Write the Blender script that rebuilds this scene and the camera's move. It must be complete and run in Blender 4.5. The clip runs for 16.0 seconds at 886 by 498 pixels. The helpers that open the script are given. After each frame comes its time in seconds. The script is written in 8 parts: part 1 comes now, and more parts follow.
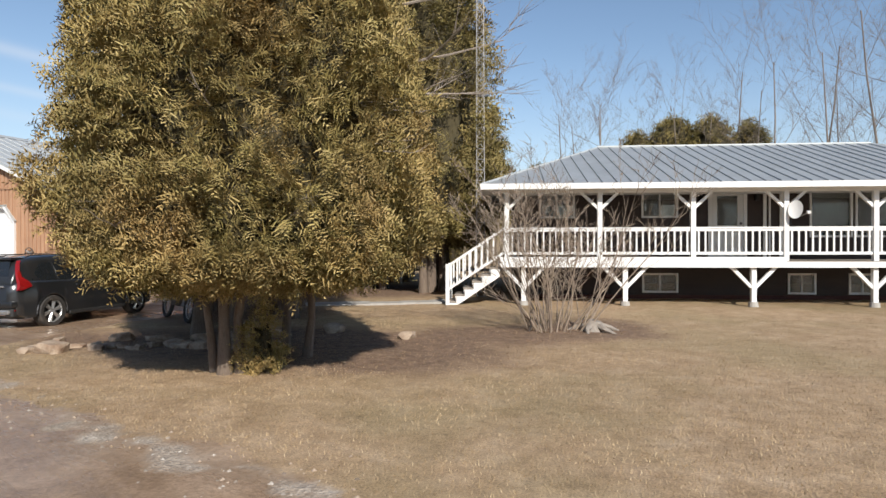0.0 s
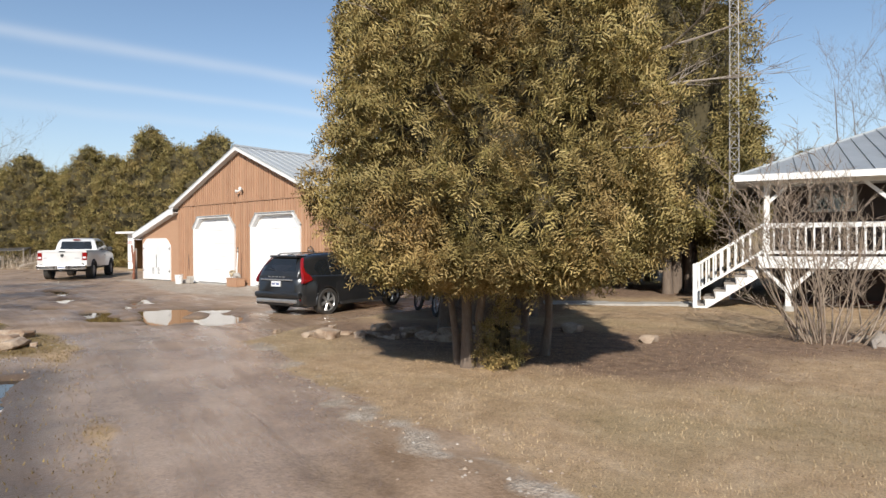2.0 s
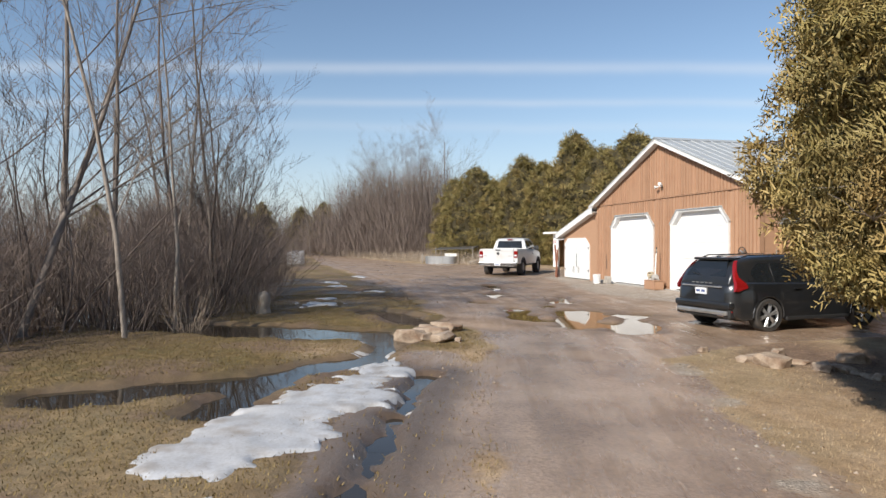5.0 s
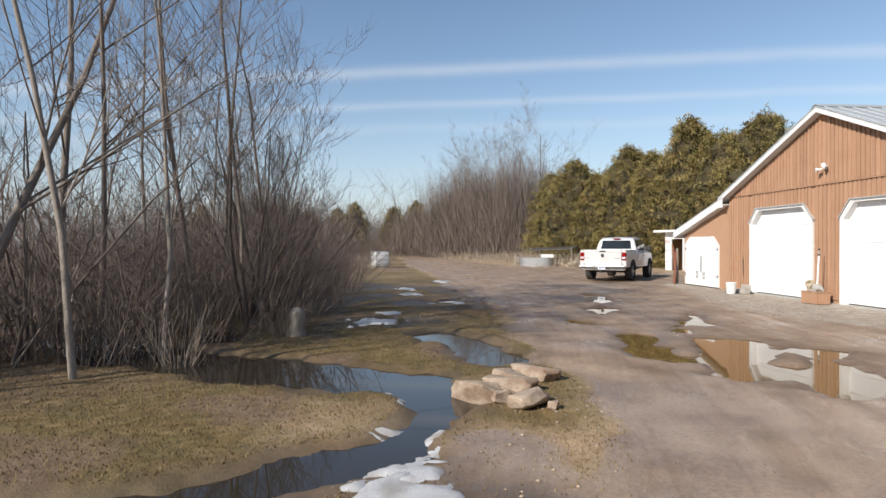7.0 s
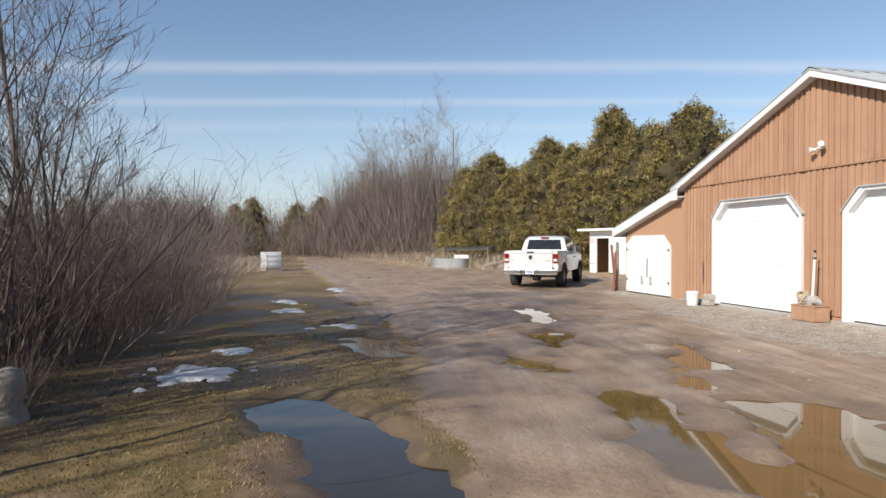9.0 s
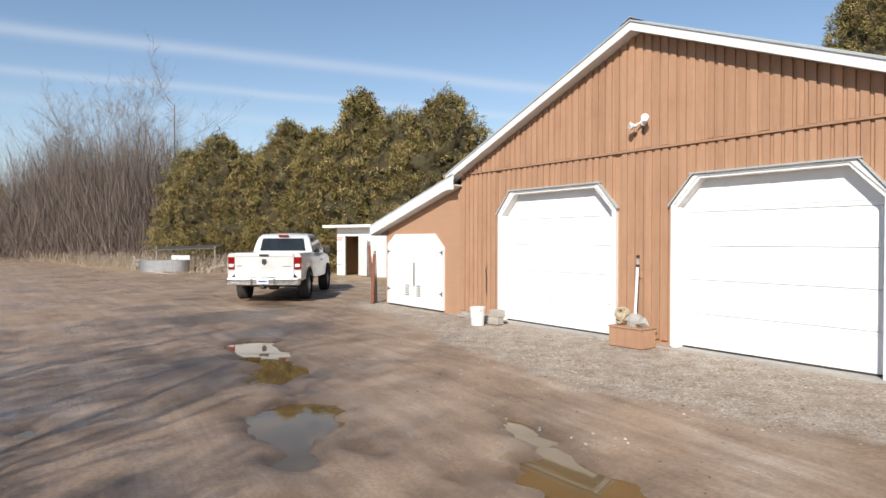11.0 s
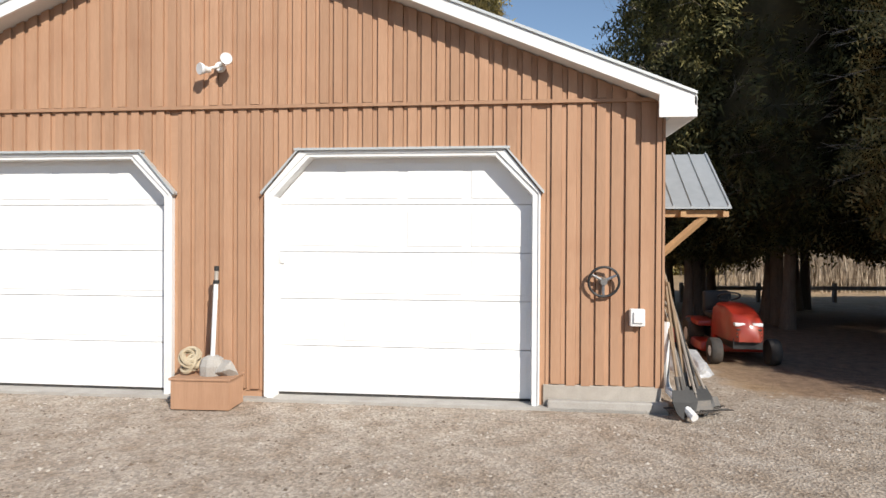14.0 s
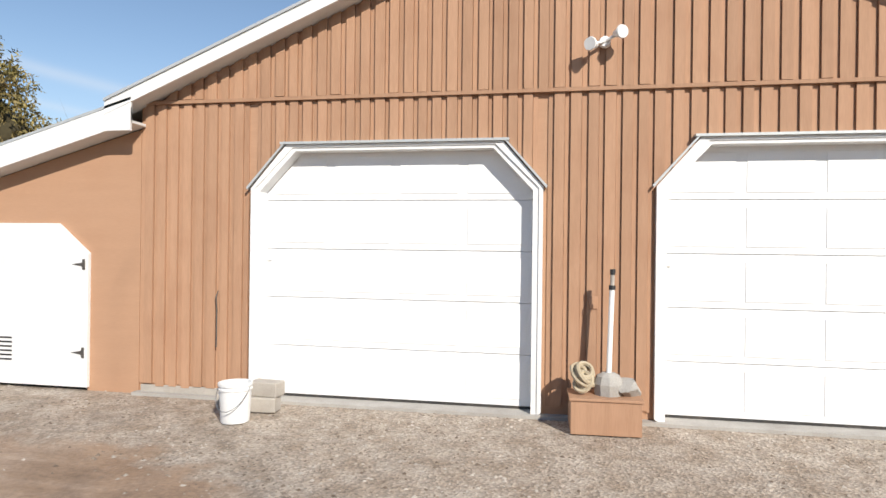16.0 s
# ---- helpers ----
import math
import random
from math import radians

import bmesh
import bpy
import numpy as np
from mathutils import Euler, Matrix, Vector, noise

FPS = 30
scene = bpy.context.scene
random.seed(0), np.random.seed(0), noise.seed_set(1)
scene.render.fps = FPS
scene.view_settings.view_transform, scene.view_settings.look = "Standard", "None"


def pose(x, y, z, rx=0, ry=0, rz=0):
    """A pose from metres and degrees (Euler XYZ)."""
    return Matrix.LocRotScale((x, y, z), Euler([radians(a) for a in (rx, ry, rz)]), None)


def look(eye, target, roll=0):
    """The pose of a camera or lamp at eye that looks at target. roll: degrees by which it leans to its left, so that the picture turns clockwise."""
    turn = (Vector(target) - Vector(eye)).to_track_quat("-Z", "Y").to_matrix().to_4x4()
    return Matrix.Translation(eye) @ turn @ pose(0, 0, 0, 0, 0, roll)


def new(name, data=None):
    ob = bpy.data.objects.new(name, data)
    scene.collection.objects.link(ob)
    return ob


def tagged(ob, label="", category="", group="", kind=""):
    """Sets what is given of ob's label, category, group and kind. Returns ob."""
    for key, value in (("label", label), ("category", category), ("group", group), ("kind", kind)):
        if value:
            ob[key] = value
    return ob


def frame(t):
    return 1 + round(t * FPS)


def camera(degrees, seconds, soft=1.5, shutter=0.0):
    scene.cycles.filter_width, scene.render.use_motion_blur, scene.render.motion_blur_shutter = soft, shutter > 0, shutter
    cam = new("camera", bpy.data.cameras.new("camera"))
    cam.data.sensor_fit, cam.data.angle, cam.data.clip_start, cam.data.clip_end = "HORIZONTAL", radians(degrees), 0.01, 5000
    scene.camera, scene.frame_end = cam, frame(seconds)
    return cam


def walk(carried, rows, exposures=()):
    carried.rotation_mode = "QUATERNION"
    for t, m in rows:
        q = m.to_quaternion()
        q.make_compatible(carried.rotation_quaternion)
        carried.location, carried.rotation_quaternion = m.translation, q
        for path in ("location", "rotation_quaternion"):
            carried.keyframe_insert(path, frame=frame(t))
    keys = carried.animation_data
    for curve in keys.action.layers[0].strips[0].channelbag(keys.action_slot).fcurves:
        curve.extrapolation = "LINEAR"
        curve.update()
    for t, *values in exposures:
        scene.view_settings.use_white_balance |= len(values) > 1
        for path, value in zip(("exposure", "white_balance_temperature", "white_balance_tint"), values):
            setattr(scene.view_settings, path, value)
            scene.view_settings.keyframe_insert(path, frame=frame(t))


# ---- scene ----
cam = camera(70.9, 16.0)
PATH = [
    (0, (23.132, -13.446, 1.528), (22.514, -11.544, 1.518), -0.1),
    (0.5, (23.146, -13.483, 1.543), (22.358, -11.645, 1.531), -0.1),
    (1, (23.131, -13.49, 1.545), (22.176, -11.733, 1.532), -0.1),
    (1.5, (23.142, -13.467, 1.55), (22.022, -11.81, 1.536), -0.2),
    (2, (23.136, -13.428, 1.56), (21.859, -11.888, 1.544), -0.3),
    (2.5, (23.036, -13.33, 1.538), (21.617, -11.92, 1.527), -0.1),
    (3, (22.895, -13.104, 1.519), (21.342, -11.844, 1.509), -0.2),
    (3.5, (22.745, -12.967, 1.531), (21.073, -11.87, 1.521), -0.2),
    (4, (22.53, -12.833, 1.515), (20.749, -11.922, 1.508), -0.2),
    (4.5, (22.212, -12.705, 1.545), (20.332, -12.025, 1.535), -0.1),
    (5, (21.791, -12.576, 1.548), (19.843, -12.122, 1.536), -0.0),
    (5.2, (21.565, -12.486, 1.541), (19.599, -12.119, 1.529), -0.0),
    (7.3, (17.397, -11.492, 1.583), (15.402, -11.344, 1.571), -0.1),
    (7.5, (16.965, -11.44, 1.584), (14.973, -11.259, 1.571), -0.1),
    (7.8, (16.288, -11.337, 1.568), (14.304, -11.083, 1.553), 0.1),
    (8, (15.796, -11.253, 1.551), (13.819, -10.952, 1.539), -0.0),
    (8.2, (15.339, -11.162, 1.543), (13.369, -10.816, 1.531), 0.0),
    (10.3, (9.601, -9.529, 1.674), (7.761, -8.745, 1.646), -0.1),
    (10.5, (9.145, -9.272, 1.67), (7.377, -8.337, 1.646), -0.0),
    (11, (8.498, -8.775, 1.691), (6.879, -7.601, 1.667), 0.1),
    (11.5, (7.94, -8.378, 1.669), (6.527, -6.962, 1.651), 0.3),
    (12, (7.451, -7.973, 1.693), (6.321, -6.323, 1.673), 0.2),
    (12.5, (6.982, -7.585, 1.701), (6.157, -5.764, 1.682), 0.2),
    (13, (6.451, -7.259, 1.7), (5.966, -5.318, 1.688), 0.3),
    (13.5, (5.907, -6.957, 1.72), (5.647, -4.974, 1.705), 0.3),
    (14, (5.281, -6.647, 1.712), (5.074, -4.658, 1.699), 0.3),
    (14.5, (4.557, -6.375, 1.69), (4.331, -4.388, 1.682), 0.3),
    (15, (3.624, -6.237, 1.608), (3.37, -4.253, 1.622), 0.4),
    (15.5, (2.687, -6.183, 1.608), (2.393, -4.205, 1.625), 0.5),
    (16, (1.679, -6.251, 1.641), (1.322, -4.283, 1.642), 0.7),
]
walk(cam, [(t, look(eye, target, roll)) for t, eye, target, roll in PATH])

# ---- world, sun, exposure ----
SUN_DIR = Vector((0.70, -1.0, 0.82)).normalized()
world = bpy.data.worlds.new("sky")
scene.world = world
world.use_nodes = True
wn, wl = world.node_tree.nodes, world.node_tree.links
wn.clear()
w_out = wn.new("ShaderNodeOutputWorld")
w_bg = wn.new("ShaderNodeBackground")
w_sky = wn.new("ShaderNodeTexSky")
w_sky.sky_type = "NISHITA"
w_sky.sun_disc = False
w_sky.sun_elevation = math.asin(SUN_DIR.z)
w_sky.sun_rotation = math.atan2(SUN_DIR.x, SUN_DIR.y)
w_sky.air_density, w_sky.dust_density, w_sky.ozone_density = 1.0, 0.12, 1.4
w_bg.inputs["Strength"].default_value = 0.10


def world_math(op, a, b=None):
    n = wn.new("ShaderNodeMath")
    n.operation = op
    for i, q in enumerate((a, b)):
        if q is None:
            continue
        if isinstance(q, (int, float)):
            n.inputs[i].default_value = q
        else:
            wl.new(q, n.inputs[i])
    return n.outputs[0]


w_dir = wn.new("ShaderNodeTexCoord").outputs["Generated"]
w_noise = wn.new("ShaderNodeTexNoise")
w_noise.inputs["Scale"].default_value = 5.0
w_noise.inputs["Detail"].default_value = 5.0
wl.new(w_dir, w_noise.inputs["Vector"])
streaks = None
# thin vapour trails: great circles that stand highest over the yard
for elev, width, strength, warp in ((15.9, 0.0085, 0.34, 0.012), (12.9, 0.006, 0.26, 0.008), (10.8, 0.008, 0.14, 0.02)):
    e, h = radians(elev), Vector((-0.975, 0.222))
    normal = (-math.sin(e) * h.x, -math.sin(e) * h.y, math.cos(e))
    dot = wn.new("ShaderNodeVectorMath")
    dot.operation = "DOT_PRODUCT"
    dot.inputs[1].default_value = normal
    wl.new(w_dir, dot.inputs[0])
    bent = world_math("ADD", dot.outputs["Value"], world_math("MULTIPLY", world_math("SUBTRACT", w_noise.outputs[0], 0.5), warp))
    ratio = world_math("DIVIDE", bent, width)
    bump = world_math("POWER", 2.718, world_math("MULTIPLY", world_math("MULTIPLY", ratio, ratio), -1.0))
    part_s = world_math("MULTIPLY", bump, world_math("MULTIPLY", world_math("ADD", w_noise.outputs[0], 0.3), strength))
    streaks = part_s if streaks is None else world_math("ADD", streaks, part_s)
w_mix = wn.new("ShaderNodeMixRGB")
w_mix.inputs["Color2"].default_value = (6.5, 6.7, 7.0, 1)
wl.new(streaks, w_mix.inputs["Fac"])
# pale haze low over the horizon
w_sep = wn.new("ShaderNodeSeparateXYZ")
wl.new(w_dir, w_sep.inputs[0])
w_low = world_math("SUBTRACT", 1.0, world_math("MULTIPLY", world_math("ABSOLUTE", w_sep.outputs["Z"]), 3.2))
w_haze = wn.new("ShaderNodeMixRGB")
w_haze.inputs["Color2"].default_value = (4.1, 4.6, 5.4, 1)
wl.new(world_math("MULTIPLY", world_math("POWER", world_math("MAXIMUM", w_low, 0.0), 2.0), 0.85), w_haze.inputs["Fac"])
wl.new(w_sky.outputs[0], w_haze.inputs["Color1"])
wl.new(w_haze.outputs[0], w_mix.inputs["Color1"])
wl.new(w_mix.outputs[0], w_bg.inputs["Color"])
wl.new(w_bg.outputs[0], w_out.inputs["Surface"])

sun = new("sun", bpy.data.lights.new("sun", "SUN"))
sun.data.energy, sun.data.angle, sun.data.color = 4.2, radians(0.55), (1.0, 0.935, 0.84)
sun.matrix_world = look(SUN_DIR * 60, (0, 0, 0))
scene.view_settings.exposure = 0.4


# ---- mesh helpers ----
class Shape:
    """Vertices and faces gathered for one mesh."""

    def __init__(self):
        self.v, self.f = [], []

    def add(self, verts, faces, m=None):
        n = len(self.v)
        self.v += [tuple(m @ Vector(p)) if m else tuple(p) for p in verts]
        self.f += [tuple(i + n for i in f) for f in faces]
        return self

    def box(self, x0, y0, z0, x1, y1, z1, m=None):
        vs = [(x0, y0, z0), (x1, y0, z0), (x1, y1, z0), (x0, y1, z0), (x0, y0, z1), (x1, y0, z1), (x1, y1, z1), (x0, y1, z1)]
        return self.add(vs, [(3, 2, 1, 0), (4, 5, 6, 7), (0, 1, 5, 4), (1, 2, 6, 5), (2, 3, 7, 6), (3, 0, 4, 7)], m)

    def chamfer_box(self, x0, y0, z0, x1, y1, z1, c=0.01, m=None):
        bm = bmesh.new()
        bmesh.ops.create_cube(bm, size=1.0, matrix=Matrix.LocRotScale(((x0 + x1) / 2, (y0 + y1) / 2, (z0 + z1) / 2), None, (x1 - x0, y1 - y0, z1 - z0)))
        bmesh.ops.bevel(bm, geom=bm.edges[:], offset=c, segments=2, affect="EDGES", profile=0.5)
        bm.verts.index_update()
        self.add([v.co.copy() for v in bm.verts], [[v.index for v in f.verts] for f in bm.faces], m)
        bm.free()
        return self

    def tube(self, points, radii, n=6, caps=True):
        rings = []
        pts = [Vector(p) for p in points]
        for i, p in enumerate(pts):
            d = (pts[min(i + 1, len(pts) - 1)] - pts[max(i - 1, 0)]).normalized()
            a = d.cross(Vector((0, 0, 1)) if abs(d.z) < 0.9 else Vector((1, 0, 0))).normalized()
            b = d.cross(a)
            r = radii[i] if hasattr(radii, "__len__") else radii
            rings.append([p + r * (math.cos(2 * math.pi * k / n) * a + math.sin(2 * math.pi * k / n) * b) for k in range(n)])
        return self.loft(rings, caps)

    def loft(self, rings, caps=True, m=None):
        n, vs, fs = len(rings[0]), [], []
        for ring in rings:
            vs += list(ring)
        for i in range(len(rings) - 1):
            for k in range(n):
                fs.append((i * n + k, i * n + (k + 1) % n, (i + 1) * n + (k + 1) % n, (i + 1) * n + k))
        if caps:
            fs += [tuple(range(n))[::-1], tuple(range((len(rings) - 1) * n, len(rings) * n))]
        return self.add(vs, fs, m)

    def prism(self, outline, y0, y1, m=None):
        """An outline in x, z carried from y0 to y1."""
        n = len(outline)
        vs = [(x, y0, z) for x, z in outline] + [(x, y1, z) for x, z in outline]
        fs = [tuple(range(n)), tuple(range(n, 2 * n))[::-1]] + [(i, (i + 1) % n + 0, (i + 1) % n + n, i + n)[::-1] for i in range(n)]
        return self.add(vs, fs, m)

    def ring_torus(self, centre, axis, big, small, n=24, k=8):
        c, ax = Vector(centre), Vector(axis).normalized()
        a = ax.cross(Vector((0, 0, 1)) if abs(ax.z) < 0.9 else Vector((1, 0, 0))).normalized()
        b = ax.cross(a)
        vs, fs = [], []
        for i in range(n):
            d = math.cos(2 * math.pi * i / n) * a + math.sin(2 * math.pi * i / n) * b
            for j in range(k):
                q = 2 * math.pi * j / k
                vs.append(c + d * (big + small * math.cos(q)) + ax * small * math.sin(q))
        for i in range(n):
            for j in range(k):
                fs.append((i * k + j, ((i + 1) % n) * k + j, ((i + 1) % n) * k + (j + 1) % k, i * k + (j + 1) % k))
        return self.add(vs, fs)

    def mesh(self, name, material, smooth=False):
        me = bpy.data.meshes.new(name)
        me.from_pydata(self.v, [], self.f)
        bm = bmesh.new()
        bm.from_mesh(me)
        bmesh.ops.recalc_face_normals(bm, faces=bm.faces[:])
        bm.to_mesh(me)
        bm.free()
        me.materials.append(material)
        if smooth:
            me.shade_smooth()
            me.set_sharp_from_angle(angle=radians(40))
        return me


def part(name, shape, material, parent=None, label="", smooth=False):
    """One mesh under a thing or part."""
    ob = new(name, shape.mesh(name, material, smooth) if isinstance(shape, Shape) else shape)
    ob.parent = parent
    return tagged(ob, label)


def thing(name, label, category, m=None, group="", kind=""):
    """An Empty that stands for a thing; its parts hang under it."""
    ob = new(name)
    ob.empty_display_size = 0.1
    ob.matrix_world = m or Matrix()
    return tagged(ob, label, category, group, kind)


def single(name, shape, material, label, category, kind="", smooth=False, m=None, group=""):
    ob = part(name, shape, material, None, label, smooth)
    if m:
        ob.matrix_world = m
    return tagged(ob, label, category, group, kind)


# ---- materials ----
def material(name, c1, c2=None, rough=0.6, metal=0.0, scale=6.0, fine=60.0, bump=0.15, stretch=(1, 1, 1), spec=0.5, coat=0.0, vary=0.0, dirt=None, dirt_scale=1.5, dirt_amount=0.45):
    """Paint, wood or stone: two colours mixed by coarse and fine grain, with relief and blotches of dirt."""
    mt = bpy.data.materials.new(name)
    mt.use_nodes = True
    nt = mt.node_tree
    bsdf = nt.nodes["Principled BSDF"]
    coord = nt.nodes.new("ShaderNodeTexCoord")
    mapping = nt.nodes.new("ShaderNodeMapping")
    mapping.inputs["Scale"].default_value = stretch
    nt.links.new(coord.outputs["Object"], mapping.inputs["Vector"])
    big, small = nt.nodes.new("ShaderNodeTexNoise"), nt.nodes.new("ShaderNodeTexNoise")
    for nz, sc, det in ((big, scale, 4), (small, fine, 3)):
        nz.inputs["Scale"].default_value, nz.inputs["Detail"].default_value = sc, det
        nt.links.new(mapping.outputs[0], nz.inputs["Vector"])
    mix = nt.nodes.new("ShaderNodeMixRGB")
    c2 = c2 or tuple(q * 0.8 for q in c1)
    mix.inputs["Color1"].default_value, mix.inputs["Color2"].default_value = (*c1, 1), (*c2, 1)
    both = nt.nodes.new("ShaderNodeMath")
    both.operation = "MULTIPLY_ADD"
    both.inputs[1].default_value = 0.5
    nt.links.new(small.outputs[0], both.inputs[0])
    half = nt.nodes.new("ShaderNodeMath")
    half.operation = "MULTIPLY"
    half.inputs[1].default_value = 0.5
    nt.links.new(big.outputs[0], half.inputs[0])
    nt.links.new(half.outputs[0], both.inputs[2])
    ramp = nt.nodes.new("ShaderNodeValToRGB")
    ramp.color_ramp.elements[0].position, ramp.color_ramp.elements[1].position = 0.36, 0.64
    nt.links.new(both.outputs[0], ramp.inputs[0])
    nt.links.new(ramp.outputs[0], mix.inputs["Fac"])
    colour = mix.outputs[0]
    if dirt:
        dn = nt.nodes.new("ShaderNodeTexNoise")
        dn.inputs["Scale"].default_value, dn.inputs["Detail"].default_value = dirt_scale, 6
        nt.links.new(coord.outputs["Object"], dn.inputs["Vector"])
        dr = nt.nodes.new("ShaderNodeValToRGB")
        dr.color_ramp.elements[0].position, dr.color_ramp.elements[1].position = 0.5, 0.72
        dr.color_ramp.elements[1].color = (dirt_amount,) * 3 + (1,)
        nt.links.new(dn.outputs[0], dr.inputs[0])
        dm = nt.nodes.new("ShaderNodeMixRGB")
        dm.inputs["Color2"].default_value = (*dirt, 1)
        nt.links.new(dr.outputs[0], dm.inputs["Fac"])
        nt.links.new(colour, dm.inputs["Color1"])
        colour = dm.outputs[0]
    if vary:
        info = nt.nodes.new("ShaderNodeObjectInfo")
        hsv = nt.nodes.new("ShaderNodeHueSaturation")
        rng = nt.nodes.new("ShaderNodeMapRange")
        rng.inputs["To Min"].default_value, rng.inputs["To Max"].default_value = 1 - vary, 1 + vary
        nt.links.new(info.outputs["Random"], rng.inputs["Value"])
        nt.links.new(rng.outputs[0], hsv.inputs["Value"])
        nt.links.new(colour, hsv.inputs["Color"])
        colour = hsv.outputs[0]
    nt.links.new(colour, bsdf.inputs["Base Color"])
    bsdf.inputs["Roughness"].default_value, bsdf.inputs["Metallic"].default_value = rough, metal
    bsdf.inputs["Specular IOR Level"].default_value, bsdf.inputs["Coat Weight"].default_value = spec, coat
    bsdf.inputs["Coat Roughness"].default_value = 0.08
    if bump:
        bp = nt.nodes.new("ShaderNodeBump")
        bp.inputs["Strength"].default_value, bp.inputs["Distance"].default_value = bump, 0.01
        nt.links.new(both.outputs[0], bp.inputs["Height"])
        nt.links.new(bp.outputs[0], bsdf.inputs["Normal"])
    return mt


def leaf_material(name, c1, c2, c3, rough=0.6, rust=None):
    """Foliage: every spray takes its own shade."""
    mt = bpy.data.materials.new(name)
    mt.use_nodes = True
    nt = mt.node_tree
    bsdf = nt.nodes["Principled BSDF"]
    geo = nt.nodes.new("ShaderNodeNewGeometry")
    ramp = nt.nodes.new("ShaderNodeValToRGB")
    el = ramp.color_ramp.elements
    el[0].color, el[1].color = (*c1, 1), (*c3, 1)
    el.new(0.55).color = (*c2, 1)
    nt.links.new(geo.outputs["Random Per Island"], ramp.inputs[0])
    coord = nt.nodes.new("ShaderNodeTexCoord")
    nz = nt.nodes.new("ShaderNodeTexNoise")
    nz.inputs["Scale"].default_value, nz.inputs["Detail"].default_value = 1.1, 3
    nt.links.new(coord.outputs["Object"], nz.inputs["Vector"])
    rng = nt.nodes.new("ShaderNodeMapRange")
    rng.inputs["From Min"].default_value, rng.inputs["From Max"].default_value = 0.3, 0.7
    rng.inputs["To Min"].default_value, rng.inputs["To Max"].default_value = 0.7, 1.3
    nt.links.new(nz.outputs[0], rng.inputs["Value"])
    hsv = nt.nodes.new("ShaderNodeHueSaturation")
    nt.links.new(rng.outputs[0], hsv.inputs["Value"])
    tint = nt.nodes.new("ShaderNodeMixRGB")
    tint.inputs["Color2"].default_value = (*(rust or c2), 1)
    nz2 = nt.nodes.new("ShaderNodeTexNoise")
    nz2.inputs["Scale"].default_value, nz2.inputs["Detail"].default_value = 0.9, 4
    nt.links.new(coord.outputs["Object"], nz2.inputs["Vector"])
    blot = nt.nodes.new("ShaderNodeMapRange")
    blot.inputs["From Min"].default_value, blot.inputs["From Max"].default_value = 0.46, 0.68
    blot.inputs["To Max"].default_value = 0.65 if rust else 0.0
    nt.links.new(nz2.outputs[0], blot.inputs["Value"])
    nt.links.new(blot.outputs[0], tint.inputs["Fac"])
    nt.links.new(ramp.outputs[0], tint.inputs["Color1"])
    nt.links.new(tint.outputs[0], hsv.inputs["Color"])
    nt.links.new(hsv.outputs[0], bsdf.inputs["Base Color"])
    bsdf.inputs["Roughness"].default_value = rough
    bsdf.inputs["Specular IOR Level"].default_value = 0.25
    return mt


def glass_material(name, tint, rough=0.03):
    mt = bpy.data.materials.new(name)
    mt.use_nodes = True
    bsdf = mt.node_tree.nodes["Principled BSDF"]
    bsdf.inputs["Base Color"].default_value = (*tint, 1)
    bsdf.inputs["Roughness"].default_value = rough
    bsdf.inputs["IOR"].default_value = 1.5
    bsdf.inputs["Transmission Weight"].default_value = 0.9
    return mt


BARN = material("tan_barn_paint", (0.455, 0.272, 0.172), (0.39, 0.230, 0.143), 0.75, scale=3, fine=18, bump=0.25, stretch=(6, 6, 0.5), spec=0.25, vary=0.09, dirt=(0.33, 0.17, 0.10), dirt_scale=2.2, dirt_amount=0.3)
BARN_PLY = material("tan_barn_plywood", (0.465, 0.28, 0.176), (0.43, 0.256, 0.16), 0.75, scale=2, fine=25, bump=0.12, stretch=(0.5, 1, 5), spec=0.25, dirt=(0.40, 0.22, 0.13), dirt_amount=0.3)
WHITE = material("white_paint", (0.82, 0.82, 0.81), (0.76, 0.76, 0.75), 0.5, scale=2, fine=40, bump=0.05, dirt=(0.55, 0.52, 0.47), dirt_scale=1.2, dirt_amount=0.22)
WHITE_DOOR = material("white_door_enamel", (0.86, 0.86, 0.86), (0.83, 0.83, 0.83), 0.4, scale=1.5, fine=80, bump=0.02, dirt=(0.72, 0.71, 0.69), dirt_scale=0.9, dirt_amount=0.25)
SOFFIT = material("white_soffit", (0.72, 0.72, 0.71), (0.66, 0.66, 0.65), 0.6, bump=0.05)
ROOF = material("grey_metal_roof", (0.42, 0.44, 0.45), (0.36, 0.38, 0.39), 0.42, 0.35, scale=1.2, fine=14, bump=0.03, dirt=(0.30, 0.31, 0.31))
ROOF_LIGHT = material("galvanised_roof", (0.56, 0.58, 0.58), (0.50, 0.52, 0.52), 0.45, 0.3, scale=1.0, fine=20, bump=0.03)
BLOCK = material("concrete_block", (0.46, 0.42, 0.37), (0.36, 0.33, 0.29), 0.9, scale=8, fine=90, bump=0.5, dirt=(0.28, 0.24, 0.20))
CONCRETE = material("concrete", (0.44, 0.42, 0.39), (0.34, 0.32, 0.29), 0.9, scale=5, fine=70, bump=0.4, dirt=(0.25, 0.22, 0.19))
RUBBER = material("black_rubber", (0.025, 0.025, 0.026), (0.05, 0.045, 0.04), 0.8, scale=10, bump=0.2, dirt=(0.14, 0.11, 0.085), dirt_scale=4)
STEEL = material("grey_steel", (0.45, 0.45, 0.45), (0.33, 0.33, 0.33), 0.4, 0.8, bump=0.05)
CHROME = material("chrome", (0.75, 0.75, 0.76), (0.68, 0.68, 0.7), 0.14, 1.0, bump=0.0)
